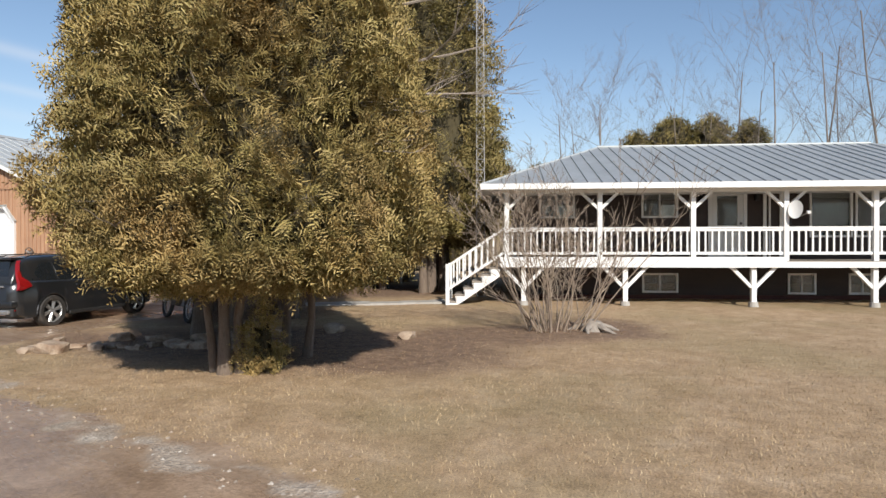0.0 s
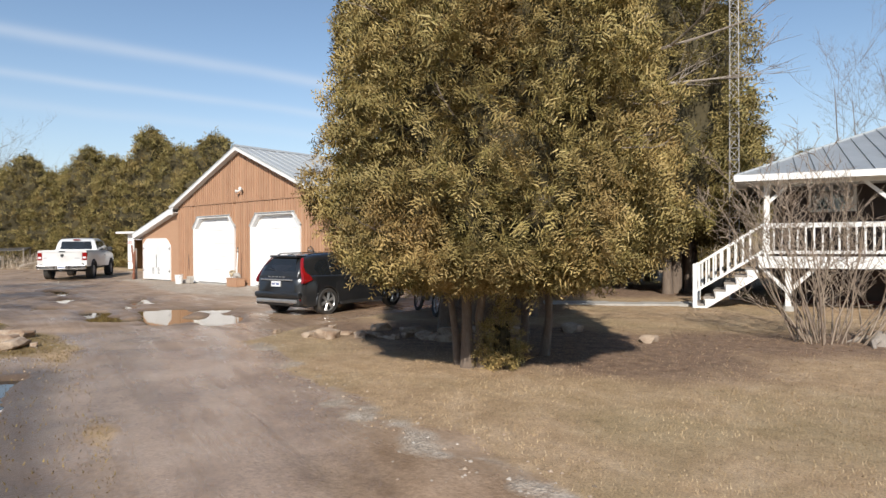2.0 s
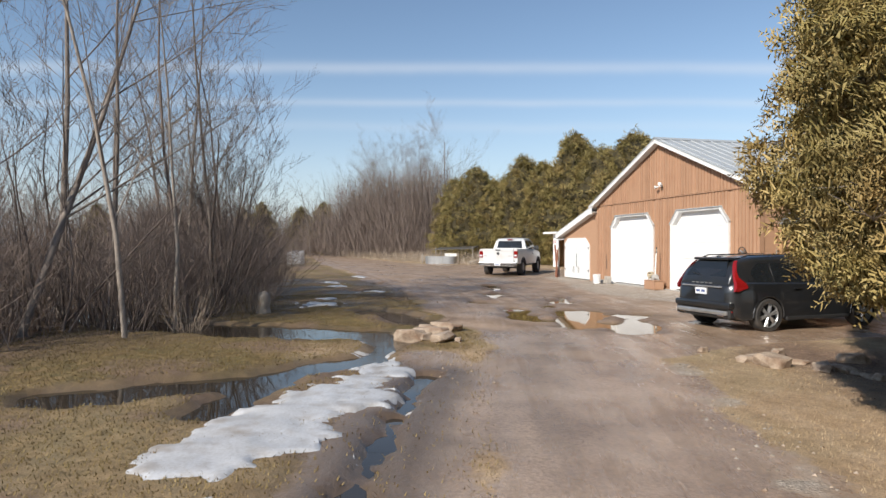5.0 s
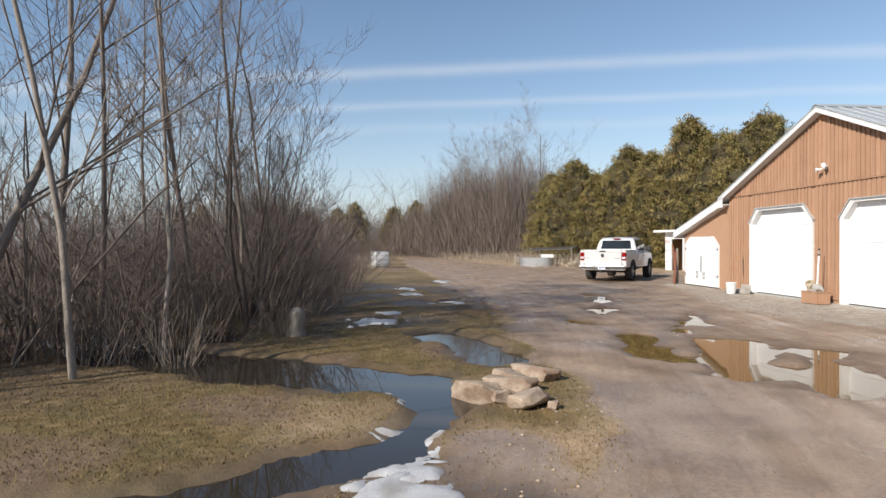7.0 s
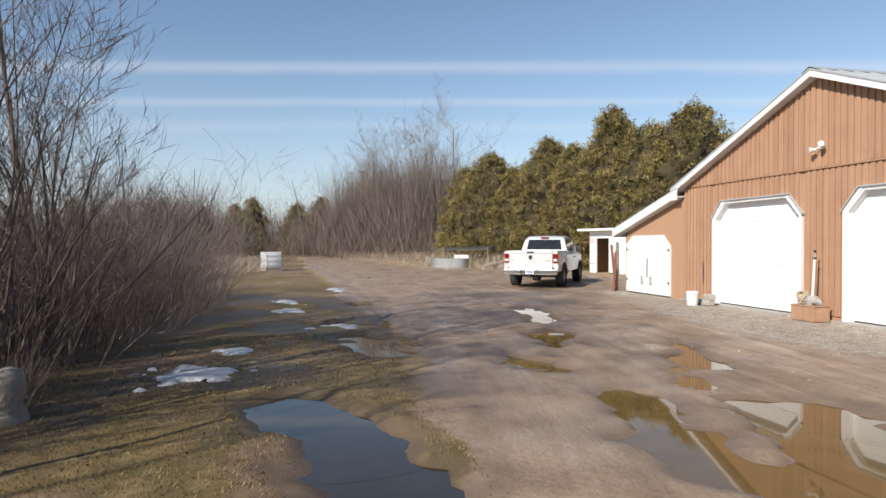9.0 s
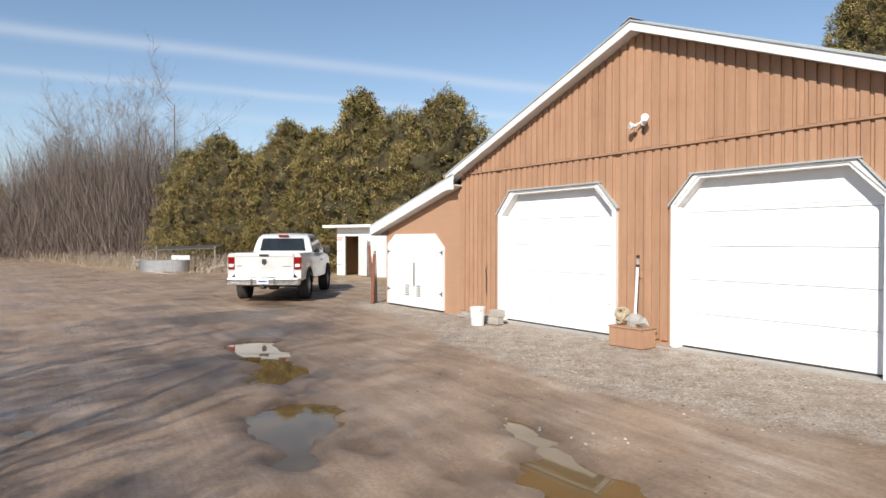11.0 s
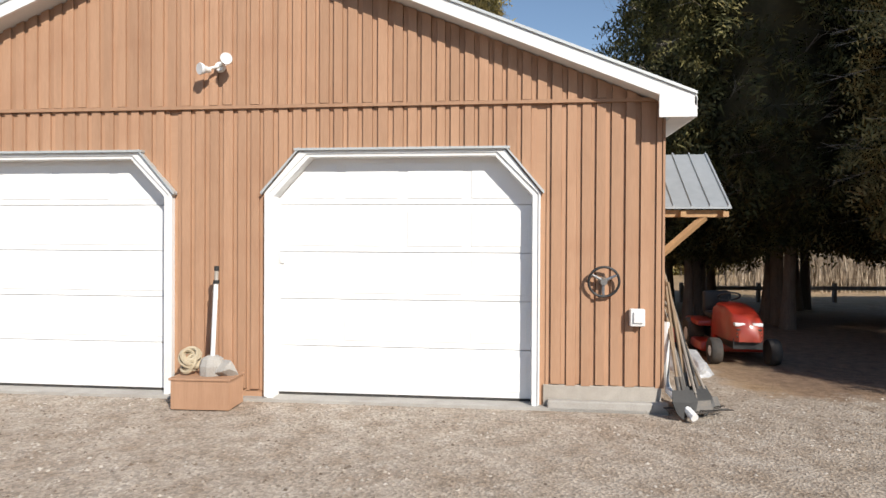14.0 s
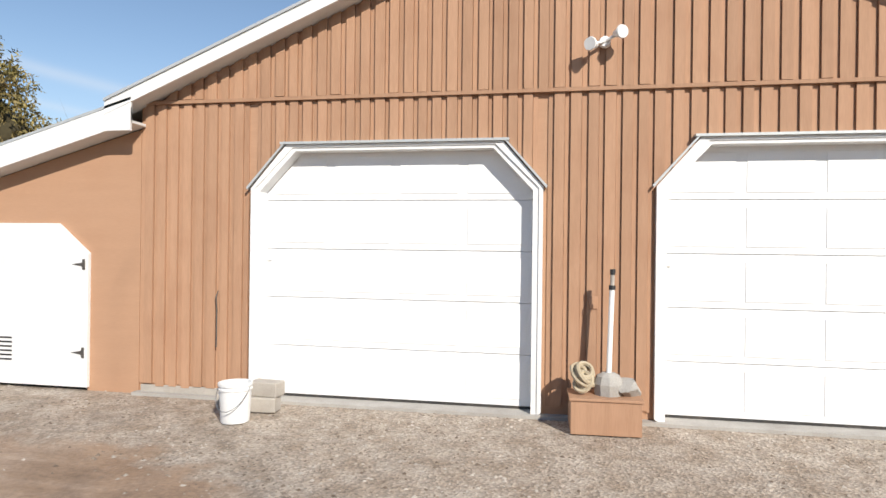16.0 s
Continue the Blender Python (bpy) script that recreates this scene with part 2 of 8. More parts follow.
BLACK = material("black_plastic", (0.02, 0.02, 0.021), (0.03, 0.03, 0.03), 0.55, bump=0.05)
DARK_HINGE = material("dark_iron", (0.10, 0.10, 0.10), (0.16, 0.14, 0.12), 0.6, 0.6)
RAW_WOOD = material("raw_lumber", (0.48, 0.30, 0.15), (0.38, 0.22, 0.11), 0.75, scale=3, fine=20, stretch=(6, 6, 0.6), bump=0.2)
GREY_WOOD = material("weathered_wood", (0.33, 0.29, 0.25), (0.22, 0.19, 0.16), 0.85, scale=3, fine=25, stretch=(6, 6, 0.6), bump=0.35)
SIDING = material("dark_brown_siding", (0.040, 0.024, 0.019), (0.028, 0.017, 0.014), 0.6, scale=2, fine=20, stretch=(0.5, 1, 4), bump=0.15)
BRICK_RED = material("dark_red_block", (0.10, 0.035, 0.025), (0.07, 0.025, 0.02), 0.8, scale=4, bump=0.3)
GLASS = glass_material("window_glass", (0.85, 0.9, 0.9))
DARK_GLASS = material("dark_glass", (0.012, 0.014, 0.016), (0.016, 0.018, 0.02), 0.06, bump=0.0, spec=0.8)
# near-black room colour, with the indoor dimness put into it
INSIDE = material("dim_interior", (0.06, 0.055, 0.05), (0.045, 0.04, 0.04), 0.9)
BARK = material("cedar_bark", (0.20, 0.155, 0.12), (0.12, 0.09, 0.07), 0.9, scale=4, fine=22, stretch=(5, 5, 0.7), bump=0.6)
BARK_GREY = material("bare_bark", (0.27, 0.225, 0.19), (0.17, 0.14, 0.115), 0.9, scale=5, fine=30, stretch=(4, 4, 0.8), bump=0.4)
BARK_PALE = material("pale_bark", (0.36, 0.31, 0.26), (0.22, 0.18, 0.15), 0.85, scale=5, fine=25, stretch=(3, 3, 1.2), bump=0.3)
TWIG = material("twig_bark", (0.27, 0.21, 0.175), (0.16, 0.122, 0.10), 0.9, bump=0.0, scale=2, fine=12)
TWIG_PALE = material("pale_twig", (0.36, 0.29, 0.22), (0.25, 0.19, 0.15), 0.9, bump=0.0, scale=2, fine=12)
ALDER = material("alder_bark", (0.17, 0.132, 0.11), (0.095, 0.074, 0.062), 0.9, bump=0.0, scale=2, fine=12)
# dark olive-brown that puts the crowns' inner shade into colour
CROWN_SHADE = material("crown_infill", (0.075, 0.06, 0.028), (0.045, 0.037, 0.018), 0.95, scale=6, fine=40, bump=1.0)
CEDAR = leaf_material("cedar_leaf", (0.21, 0.172, 0.057), (0.325, 0.255, 0.095), (0.43, 0.33, 0.142), rust=(0.39, 0.25, 0.105))
CEDAR_FAR = leaf_material("far_cedar_leaf", (0.14, 0.122, 0.04), (0.255, 0.205, 0.072), (0.345, 0.27, 0.105), rust=(0.29, 0.20, 0.08))
# cedar leaf darkened in colour for trees that stand in shade
CEDAR_SHADED = leaf_material("shaded_cedar_leaf", (0.05, 0.05, 0.016), (0.095, 0.09, 0.03), (0.17, 0.14, 0.05))
STONE = material("field_stone", (0.46, 0.36, 0.27), (0.27, 0.20, 0.145), 0.85, scale=4, fine=34, bump=0.9, dirt=(0.20, 0.11, 0.06), dirt_scale=5, dirt_amount=0.7)
SNOW = material("old_snow", (0.58, 0.58, 0.59), (0.44, 0.43, 0.42), 0.45, scale=4, fine=40, bump=0.35, dirt=(0.30, 0.25, 0.20), dirt_scale=3.5, dirt_amount=0.8)


# ---- ground ----
def value_noise(x, y, size, seed):
    """Smooth noise from 0 to 1 over arrays of x and y, with cells of that size."""
    rng = np.random.RandomState(seed)
    table = rng.rand(128, 128)
    u, v = x / size, y / size
    i, j = np.floor(u).astype(int), np.floor(v).astype(int)
    a, b = u - i, v - j
    a, b = a * a * (3 - 2 * a), b * b * (3 - 2 * b)
    i0, i1, j0, j1 = i % 128, (i + 1) % 128, j % 128, (j + 1) % 128
    return (table[i0, j0] * (1 - a) + table[i1, j0] * a) * (1 - b) + (table[i0, j1] * (1 - a) + table[i1, j1] * a) * b


def fractal(x, y, size, seed, octaves=4):
    total, amp, norm = 0, 1.0, 0
    for o in range(octaves):
        total, norm = total + amp * value_noise(x, y, size / 2 ** o, seed + o), norm + amp
        amp *= 0.5
    return total / norm


def smooth(a, b, q):
    q = np.clip((q - a) / (b - a), 0, 1)
    return q * q * (3 - 2 * q)


def capsule(x, y, ax, ay, bx, by, r):
    """How far inside a rounded band a place lies (positive inside)."""
    dx, dy = bx - ax, by - ay
    k = np.clip(((x - ax) * dx + (y - ay) * dy) / (dx * dx + dy * dy), 0, 1)
    return r - np.hypot(x - ax - k * dx, y - ay - k * dy)


PONDS = [(8.6, -15.2, 9.8, -13.2, 0.72), (9.8, -13.2, 10.5, -11.8, 0.7), (10.5, -11.8, 11.3, -11.0, 0.45), (11.3, -11.0, 13.2, -11.6, 0.27), (13.2, -11.75, 14.2, -13.2, 0.36), (14.2, -13.2, 14.7, -14.8, 0.42), (14.1, -12.75, 15.5, -13.4, 0.26),
         (6.9, -10.9, 7.6, -10.5, 0.5), (7.6, -10.5, 9.1, -10.15, 0.55), (6.0, -17.5, 8.8, -15.6, 0.7), (6.2, -14.9, 7.4, -14.5, 0.3)]
RUTS = [(14.4, -11.1, 16.1, -11.68, 0.11), (16.1, -11.68, 18.0, -12.3, 0.16), (18.0, -12.3, 19.6, -12.85, 0.15)]
PUDDLES = [(8.0, -6.1, 10.6, -7.0, 0.52), (9.2, -5.2, 11.7, -6.8, 0.36), (7.3, -7.4, 9.6, -7.75, 0.24), (4.4, -8.0, 5.7, -7.4, 0.20), (-1.8, -5.2, 1.2, -5.9, 0.30), (1.2, -5.9, 4.9, -7.2, 0.26), (6.1, -6.1, 7.2, -6.3, 0.18),
           (2.0, -5.95, 3.3, -6.4, 0.2), (4.1, -4.8, 5.9, -5.45, 0.12), (3.9, -6.4, 4.9, -6.1, 0.12), (2.3, -9.9, 4.0, -9.4, 0.38), (2.5, -9.2, 3.4, -9.05, 0.2), (0.6, -8.5, 1.7, -8.5, 0.14), (-0.8, -9.0, 1.0, -9.2, 0.16),
           (-4.2, -9.2, -3.3, -9.5, 0.22), (-2.3, -9.9, -1.8, -10.5, 0.2), (0.2, -10.1, 0.4, -10.5, 0.22)]


def yard_left(x):
    return np.interp(x, [-200, -80, -30, -10, 0, 5, 9, 13, 17.9, 23, 40, 200], [-12, -11, -10.6, -9.6, -9.2, -9.3, -9.2, -10.05, -11.7, -13.6, -19, -70])


def yard_right(x):
    return np.interp(x, [-200, -80, -40, -30, -22, -12, -6, 7, 12.7, 13.4, 14.3, 18.5, 21.2, 25, 40, 200], [-7, -6, -4.5, -3, 2.5, 4.5, 6, 7, 5.5, -5.6, -7.7, -9.45, -10.15, -11.5, -16, -66])


def ground_zones(x, y):
    """Mud, gravel, fallen leaves with painted shade, and moss, each from 0 to 1."""
    wob = (fractal(x, y, 1.6, 11) - 0.5) * 1.5
    mud = smooth(-0.35, 0.35, np.minimum(y - yard_left(x), yard_right(x) - y) + wob)
    edge = np.interp(x, [-8, -3.5, 0, 2, 4.4, 5.7, 9], [-0.6, -1.5, -2.7, -3.5, -3.6, -3.2, -1.6])
    gravel = smooth(-0.5, 0.6, y - edge + wob * 0.9) * smooth(-0.6, 0.4, 9.6 - x + wob) * smooth(0, 1.5, 3.5 - y) * smooth(-9, -6, x)
    # a stony shoulder along the lawn
    shoulder = smooth(0.45, 0.05, np.abs(y - yard_right(x) - 0.1 + wob * 0.3)) * (x > 14) * 0.75
    gravel = np.maximum(gravel, shoulder * smooth(0.35, 0.6, fractal(x, y, 0.5, 31)))
    litter_and_shade = np.maximum(capsule(x, y, 17.0, -5.0, 19.4, -4.8, 2.0), np.maximum(capsule(x, y, 20, -3.4, 22.3, -1.6, 1.2), capsule(x, y, 14.4, -5.6, 16.5, -4.2, 0.9)))
    litter_and_shade = smooth(-0.5, 0.6, litter_and_shade + wob * 1.1)
    # brown spread east of the barn also puts the cedars' shade into the ground
    litter_and_shade = np.maximum(litter_and_shade, smooth(-0.8, 0.8, np.maximum(capsule(x, y, 9.6, 5.5, 14.5, 6.5, 3.0), np.maximum(capsule(x, y, 12.5, 1.0, 14.5, -1.5, 1.6), capsule(x, y, 9.6, 2.2, 13.0, 2.6, 1.5))) + wob))
    litter_and_shade = np.maximum(litter_and_shade, smooth(-2.0, 2.5, -14.8 - y + wob * 2 - np.maximum(0, (x - 10) * 0.4)) * 0.8)
    berm = np.maximum(capsule(x, y, 13.2, -10.7, 18.7, -12.0, 0.5), capsule(x, y, 14.4, -11.2, 18.7, -12.75, 0.35))
    mud = np.maximum(mud, smooth(-0.25, 0.25, berm + wob * 0.3))
    # the trodden ground between the track and the thicket
    mud = np.maximum(mud, 0.45 * smooth(0.45, 0.62, fractal(x, y, 2.2, 51)) * smooth(9.5, 6.5, x) * smooth(-13.5, -11.5, y))
    litter_and_shade = np.maximum(litter_and_shade, 0.8 * smooth(0.50, 0.66, fractal(x, y, 1.3, 61)) * smooth(0.2, 1.2, yard_left(x) - y))
    moss = smooth(0.30, 0.54, fractal(x, y, 2.4, 71) - 0.09 * smooth(8, 11, x)) * smooth(0.0, 1.0, yard_left(x) - y + 0.6)
    moss = np.maximum(moss, 0.6 * smooth(0.2, 0.9, yard_left(x) - y) * smooth(21, 18, x) * smooth(12, 14, x))
    moss = np.maximum(moss, 0.75 * smooth(9, 6, x) * smooth(0.0, 0.8, yard_left(x) - y + 0.4) * smooth(-40, -15, x))
    moss = np.maximum(moss, 0.55 * smooth(0.5, 0.75, fractal(x, y, 3.2, 77)) * smooth(21, 26, x) * (y > -13))
    # mud and gravel end east of the barn so that this shade colour shows
    return mud * (1 - smooth(7.4, 8.6, x) * smooth(0.0, 1.2, y)), gravel * (1 - 0.15 * litter_and_shade) * (1 - smooth(7.6, 8.6, x) * smooth(0.3, 1.5, y)), litter_and_shade, moss


def wet_depth(x, y, bands, seed, ragged=0.75):
    deep = np.full(np.shape(x), -9.0)
    for band in bands:
        deep = np.maximum(deep, capsule(x, y, *band))
    return deep + (fractal(x, y, 0.9, seed) - 0.5) * ragged + (fractal(x, y, 0.26, seed + 2, 3) - 0.5) * ragged * 0.4


def ground_height(x, y):
    mud = ground_zones(x, y)[0]
    z = (fractal(x, y, 3.0, 3) - 0.5) * 0.05 + (fractal(x, y, 0.5, 5, 3) - 0.5) * 0.03
    # wheel tracks along the drive
    along = y - (-9.9 - 0.29 * (x - 15))
    for off in (-0.9, 0.75):
        z = z - 0.022 * np.exp(-((along - off) / 0.22) ** 2) * mud * smooth(8, 13, x)
    bent = y + 7.6 + 0.5 * np.sin(x * 0.35) + 0.04 * x
    for off in (-1.4, -0.6, 0.5, 1.5):
        z = z - 0.018 * np.exp(-((bent - off + (fractal(x, y, 1.2, 9) - 0.5) * 0.5) / 0.13) ** 2) * mud * smooth(9, 5, x)
    churn = mud * smooth(5, -3, x) * 0.045
    z = z + (fractal(x, y, 0.45, 15, 3) - 0.5) * churn
    wet = np.maximum(wet_depth(x, y, PONDS, 21), wet_depth(x, y, PUDDLES, 23, 1.15))
    z = z - 0.13 * smooth(-0.18, 0.3, wet)
    z = z - 0.14 * smooth(-0.10, 0.12, wet_depth(x, y, RUTS, 25, 0.4))
    flat = smooth(1.2, 0.2, np.maximum(np.abs(x - 0.3) - 6.8, np.abs(y - 5.0) - 5.6))
    return z * (1 - flat) - 0.012 * flat


def spread(lo, hi, step, far):
    core = np.arange(lo, hi + step / 2, step)
    out, d = [], step
    while sum(out) < far:
        d *= 1.16
        out.append(d)
    tail = np.cumsum(out)
    return np.concatenate([(lo - tail)[::-1], core, hi + tail])


gx, gy = spread(-6, 26, 0.1, 1500), spread(-17, 0.4, 0.1, 1500)
X, Y = np.meshgrid(gx, gy)
near = smooth(60, 30, np.hypot(X - 8, Y + 8))
Z = ground_height(X, Y) * near
verts = np.stack([X, Y, Z], -1).reshape(-1, 3)
ny, nx = X.shape
idx = np.arange(nx * ny).reshape(ny, nx)
quads = np.stack([idx[:-1, :-1], idx[:-1, 1:], idx[1:, 1:], idx[1:, :-1]], -1).reshape(-1, 4)
gm = bpy.data.meshes.new("ground")
gm.vertices.add(len(verts))
gm.vertices.foreach_set("co", verts.ravel())
gm.loops.add(quads.size)
gm.loops.foreach_set("vertex_index", quads.ravel())
gm.polygons.add(len(quads))
gm.polygons.foreach_set("loop_start", np.arange(0, quads.size, 4))
gm.update()
gm.validate()
centre_line = np.interp(X, [-200, -30, -6, 2, 8, 13, 18, 23, 40, 200], [-9, -7.6, -6.6, -6.9, -7.7, -9.0, -10.55, -12.2, -17.5, -68])
soak = smooth(-0.8, 0.05, np.maximum(np.maximum(wet_depth(X, Y, PONDS, 21) - 0.3, wet_depth(X, Y, PUDDLES, 23, 1.15) - 0.3), wet_depth(X, Y, RUTS, 25, 0.4) + 0.02))
# churned, darker mud where the truck turns
soak = np.maximum(soak, 0.75 * smooth(0.36, 0.58, fractal(X, Y, 1.4, 87)) * smooth(-1.2, 0.6, np.maximum(capsule(X, Y, -10, -3.2, -4, -4.6, 1.8), capsule(X, Y, -4, -5.0, 0, -6.6, 0.9))))
soak = np.maximum(soak, 0.85 * smooth(0.40, 0.58, fractal(X, Y, 1.1, 83)) * smooth(-0.9, 0.3, yard_left(X) - Y) * smooth(9, 6.5, X) * smooth(-12, -6, X))
for zone_name, values in zip(("mud", "gravel", "litter_and_shade", "moss", "across", "soak"), (*ground_zones(X, Y), Y - centre_line, soak)):
    att = gm.attributes.new(zone_name, "FLOAT", "POINT")
    att.data.foreach_set("value", values.ravel().astype(np.float32))
gm.shade_smooth()


def ground_material():
    mt = bpy.data.materials.new("yard_ground")
    mt.use_nodes = True
    nt = mt.node_tree
    bsdf = nt.nodes["Principled BSDF"]
    pos = nt.nodes.new("ShaderNodeNewGeometry").outputs["Position"]

    def nz(scale, detail=5, rough=0.6):
        n = nt.nodes.new("ShaderNodeTexNoise")
        n.inputs["Scale"].default_value, n.inputs["Detail"].default_value, n.inputs["Roughness"].default_value = scale, detail, rough
        nt.links.new(pos, n.inputs["Vector"])
        return n.outputs[0]

    def ramp(value, stops):
        r = nt.nodes.new("ShaderNodeValToRGB")
        el = r.color_ramp.elements
        while len(el) < len(stops):
            el.new(0.5)
        for e, (p, c) in zip(el, stops):
            e.position, e.color = p, (*c, 1) if hasattr(c, "__len__") else (c, c, c, 1)
        nt.links.new(value, r.inputs[0])
        return r.outputs[0]

    def mix(fac, a, b, mode="MIX"):
        m = nt.nodes.new("ShaderNodeMixRGB")
        m.blend_type = mode
        if isinstance(fac, float):
            m.inputs["Fac"].default_value = fac
        else:
            nt.links.new(fac, m.inputs["Fac"])
        for q, i in ((a, "Color1"), (b, "Color2")):
            if hasattr(q, "__len__"):
                m.inputs[i].default_value = (*q, 1)
            else:
                nt.links.new(q, m.inputs[i])
        return m.outputs[0]

    def zone(name):
        a = nt.nodes.new("ShaderNodeAttribute")
        a.attribute_name = name
        return a.outputs["Fac"]

    def math_node(op, a, b):
        n = nt.nodes.new("ShaderNodeMath")
        n.operation = op
        for i, q in enumerate((a, b)):
            if isinstance(q, float):
                n.inputs[i].default_value = q
            else:
                nt.links.new(q, n.inputs[i])
        return n.outputs[0]

    blades, patch, broad = nz(55, 4, 0.7), nz(2.2, 5), nz(0.35, 3)
    lawn = ramp(patch, [(0.3, (0.335, 0.222, 0.122)), (0.5, (0.445, 0.309, 0.184)), (0.7, (0.525, 0.384, 0.250))])
    lawn = mix(ramp(broad, [(0.45, 0.0), (0.65, 0.45)]), lawn, (0.31, 0.25, 0.125))
    lawn = mix(0.8, lawn, ramp(blades, [(0.25, 0.28), (0.5, 0.85), (0.75, 1.25)]), "MULTIPLY")
    moss = mix(0.7, ramp(patch, [(0.35, (0.20, 0.128, 0.044)), (0.65, (0.135, 0.104, 0.034))]), ramp(blades, [(0.25, 0.4), (0.75, 1.2)]), "MULTIPLY")
    clump = ramp(nz(8, 5, 0.7), [(0.32, 0.5), (0.5, 0.95), (0.68, 1.3)])
    lawn, moss = mix(0.45, lawn, clump, "MULTIPLY"), mix(0.8, moss, clump, "MULTIPLY")
    moss = mix(ramp(nz(4.1, 4), [(0.5, 0.0), (0.66, 0.6)]), moss, (0.30, 0.205, 0.095))
    mud = ramp(nz(1.1, 7, 0.62), [(0.3, (0.22, 0.147, 0.096)), (0.52, (0.355, 0.25, 0.172)), (0.72, (0.45, 0.333, 0.243))])
    mud = mix(0.6, mud, ramp(nz(24, 6, 0.7), [(0.3, 0.5), (0.7, 1.3)]), "MULTIPLY")
    # streaks left by wheels, drawn out along the drive
    sep = nt.nodes.new("ShaderNodeSeparateXYZ")
    nt.links.new(pos, sep.inputs[0])
    comb = nt.nodes.new("ShaderNodeCombineXYZ")
    nt.links.new(math_node("MULTIPLY", sep.outputs["X"], 0.22), comb.inputs["X"])
    nt.links.new(math_node("MULTIPLY", zone("across"), 3.2), comb.inputs["Y"])
    track = nt.nodes.new("ShaderNodeTexNoise")
    track.inputs["Scale"].default_value, track.inputs["Detail"].default_value, track.inputs["Roughness"].default_value = 1.0, 6, 0.65
    track.inputs["Distortion"].default_value = 0.35
    nt.links.new(comb.outputs[0], track.inputs["Vector"])
    mud = mix(0.5, mud, ramp(track.outputs[0], [(0.32, 0.66), (0.5, 0.98), (0.68, 1.22)]), "MULTIPLY")
    vor = nt.nodes.new("ShaderNodeTexVoronoi")
    vor.inputs["Scale"].default_value = 42
    nt.links.new(pos, vor.inputs["Vector"])
    gravel = mix(0.75, ramp(nz(3, 5), [(0.3, (0.29, 0.225, 0.165)), (0.7, (0.47, 0.41, 0.345))]), ramp(vor.outputs["Color"], [(0.15, 0.55), (0.9, 1.35)]), "MULTIPLY")
    # leaf brown, which also colours the painted shade east of the barn
    litter_and_shade = mix(0.8, ramp(nz(6, 5), [(0.35, (0.15, 0.094, 0.062)), (0.65, (0.27, 0.178, 0.118))]), ramp(nz(38, 4), [(0.3, 0.45), (0.7, 1.3)]), "MULTIPLY")
    mz, gz, lz, oz = zone("mud"), zone("gravel"), zone("litter_and_shade"), zone("moss")
    col = mix(oz, lawn, moss)
    col = mix(lz, col, litter_and_shade)
    mz = ramp(math_node("ADD", mz, math_node("MULTIPLY", math_node("SUBTRACT", nz(9, 5), 0.5), 0.9)), [(0.35, 0.0), (0.65, 1.0)])
    col = mix(mz, col, mud)
    gz2 = ramp(math_node("ADD", gz, math_node("MULTIPLY", math_node("SUBTRACT", nz(3.3, 6), 0.5), 1.3)), [(0.35, 0.0), (0.75, 1.0)])
    col = mix(gz2, col, gravel)
    soaked = math_node("MULTIPLY", zone("soak"), 0.85)
    col = mix(soaked, col, mix(0.5, (0.085, 0.058, 0.038), ramp(nz(14, 5), [(0.3, 0.5), (0.7, 1.4)]), "MULTIPLY"))
    nt.links.new(col, bsdf.inputs["Base Color"])
    # the packed drive holds more water than the yard
    near_drive = nt.nodes.new("ShaderNodeMapRange")
    near_drive.inputs["From Min"].default_value, near_drive.inputs["From Max"].default_value, near_drive.inputs["To Max"].default_value = 10.0, 15.0, 0.12
    nt.links.new(sep.outputs["X"], near_drive.inputs["Value"])
    damp = ramp(math_node("ADD", near_drive.outputs[0], math_node("ADD", math_node("MULTIPLY", nz(0.45, 5), 0.6), math_node("MULTIPLY", track.outputs[0], 0.4))), [(0.43, 0.8), (0.60, 0.25)])
    rough = mix(mz, (0.92, 0.92, 0.92), damp)
    rough = mix(gz2, rough, (0.9, 0.9, 0.9))
    rough = mix(soaked, rough, (0.35, 0.35, 0.35))
    nt.links.new(rough, bsdf.inputs["Roughness"])
    bsdf.inputs["Specular IOR Level"].default_value = 0.5
    height = mix(mz, blades, mix(0.5, mix(0.5, nz(7, 6), track.outputs[0]), nz(30, 5)))
    height = mix(gz2, height, vor.outputs["Distance"])
    bp = nt.nodes.new("ShaderNodeBump")
    bp.inputs["Strength"].default_value, bp.inputs["Distance"].default_value = 0.45, 0.03
    nt.links.new(height, bp.inputs["Height"])
    nt.links.new(bp.outputs[0], bsdf.inputs["Normal"])
    return mt


gm.materials.append(ground_material())
tagged(new("ground", gm), "dry tan lawn, brown muddy drive and grey gravel apron", "ground", "", "structure")


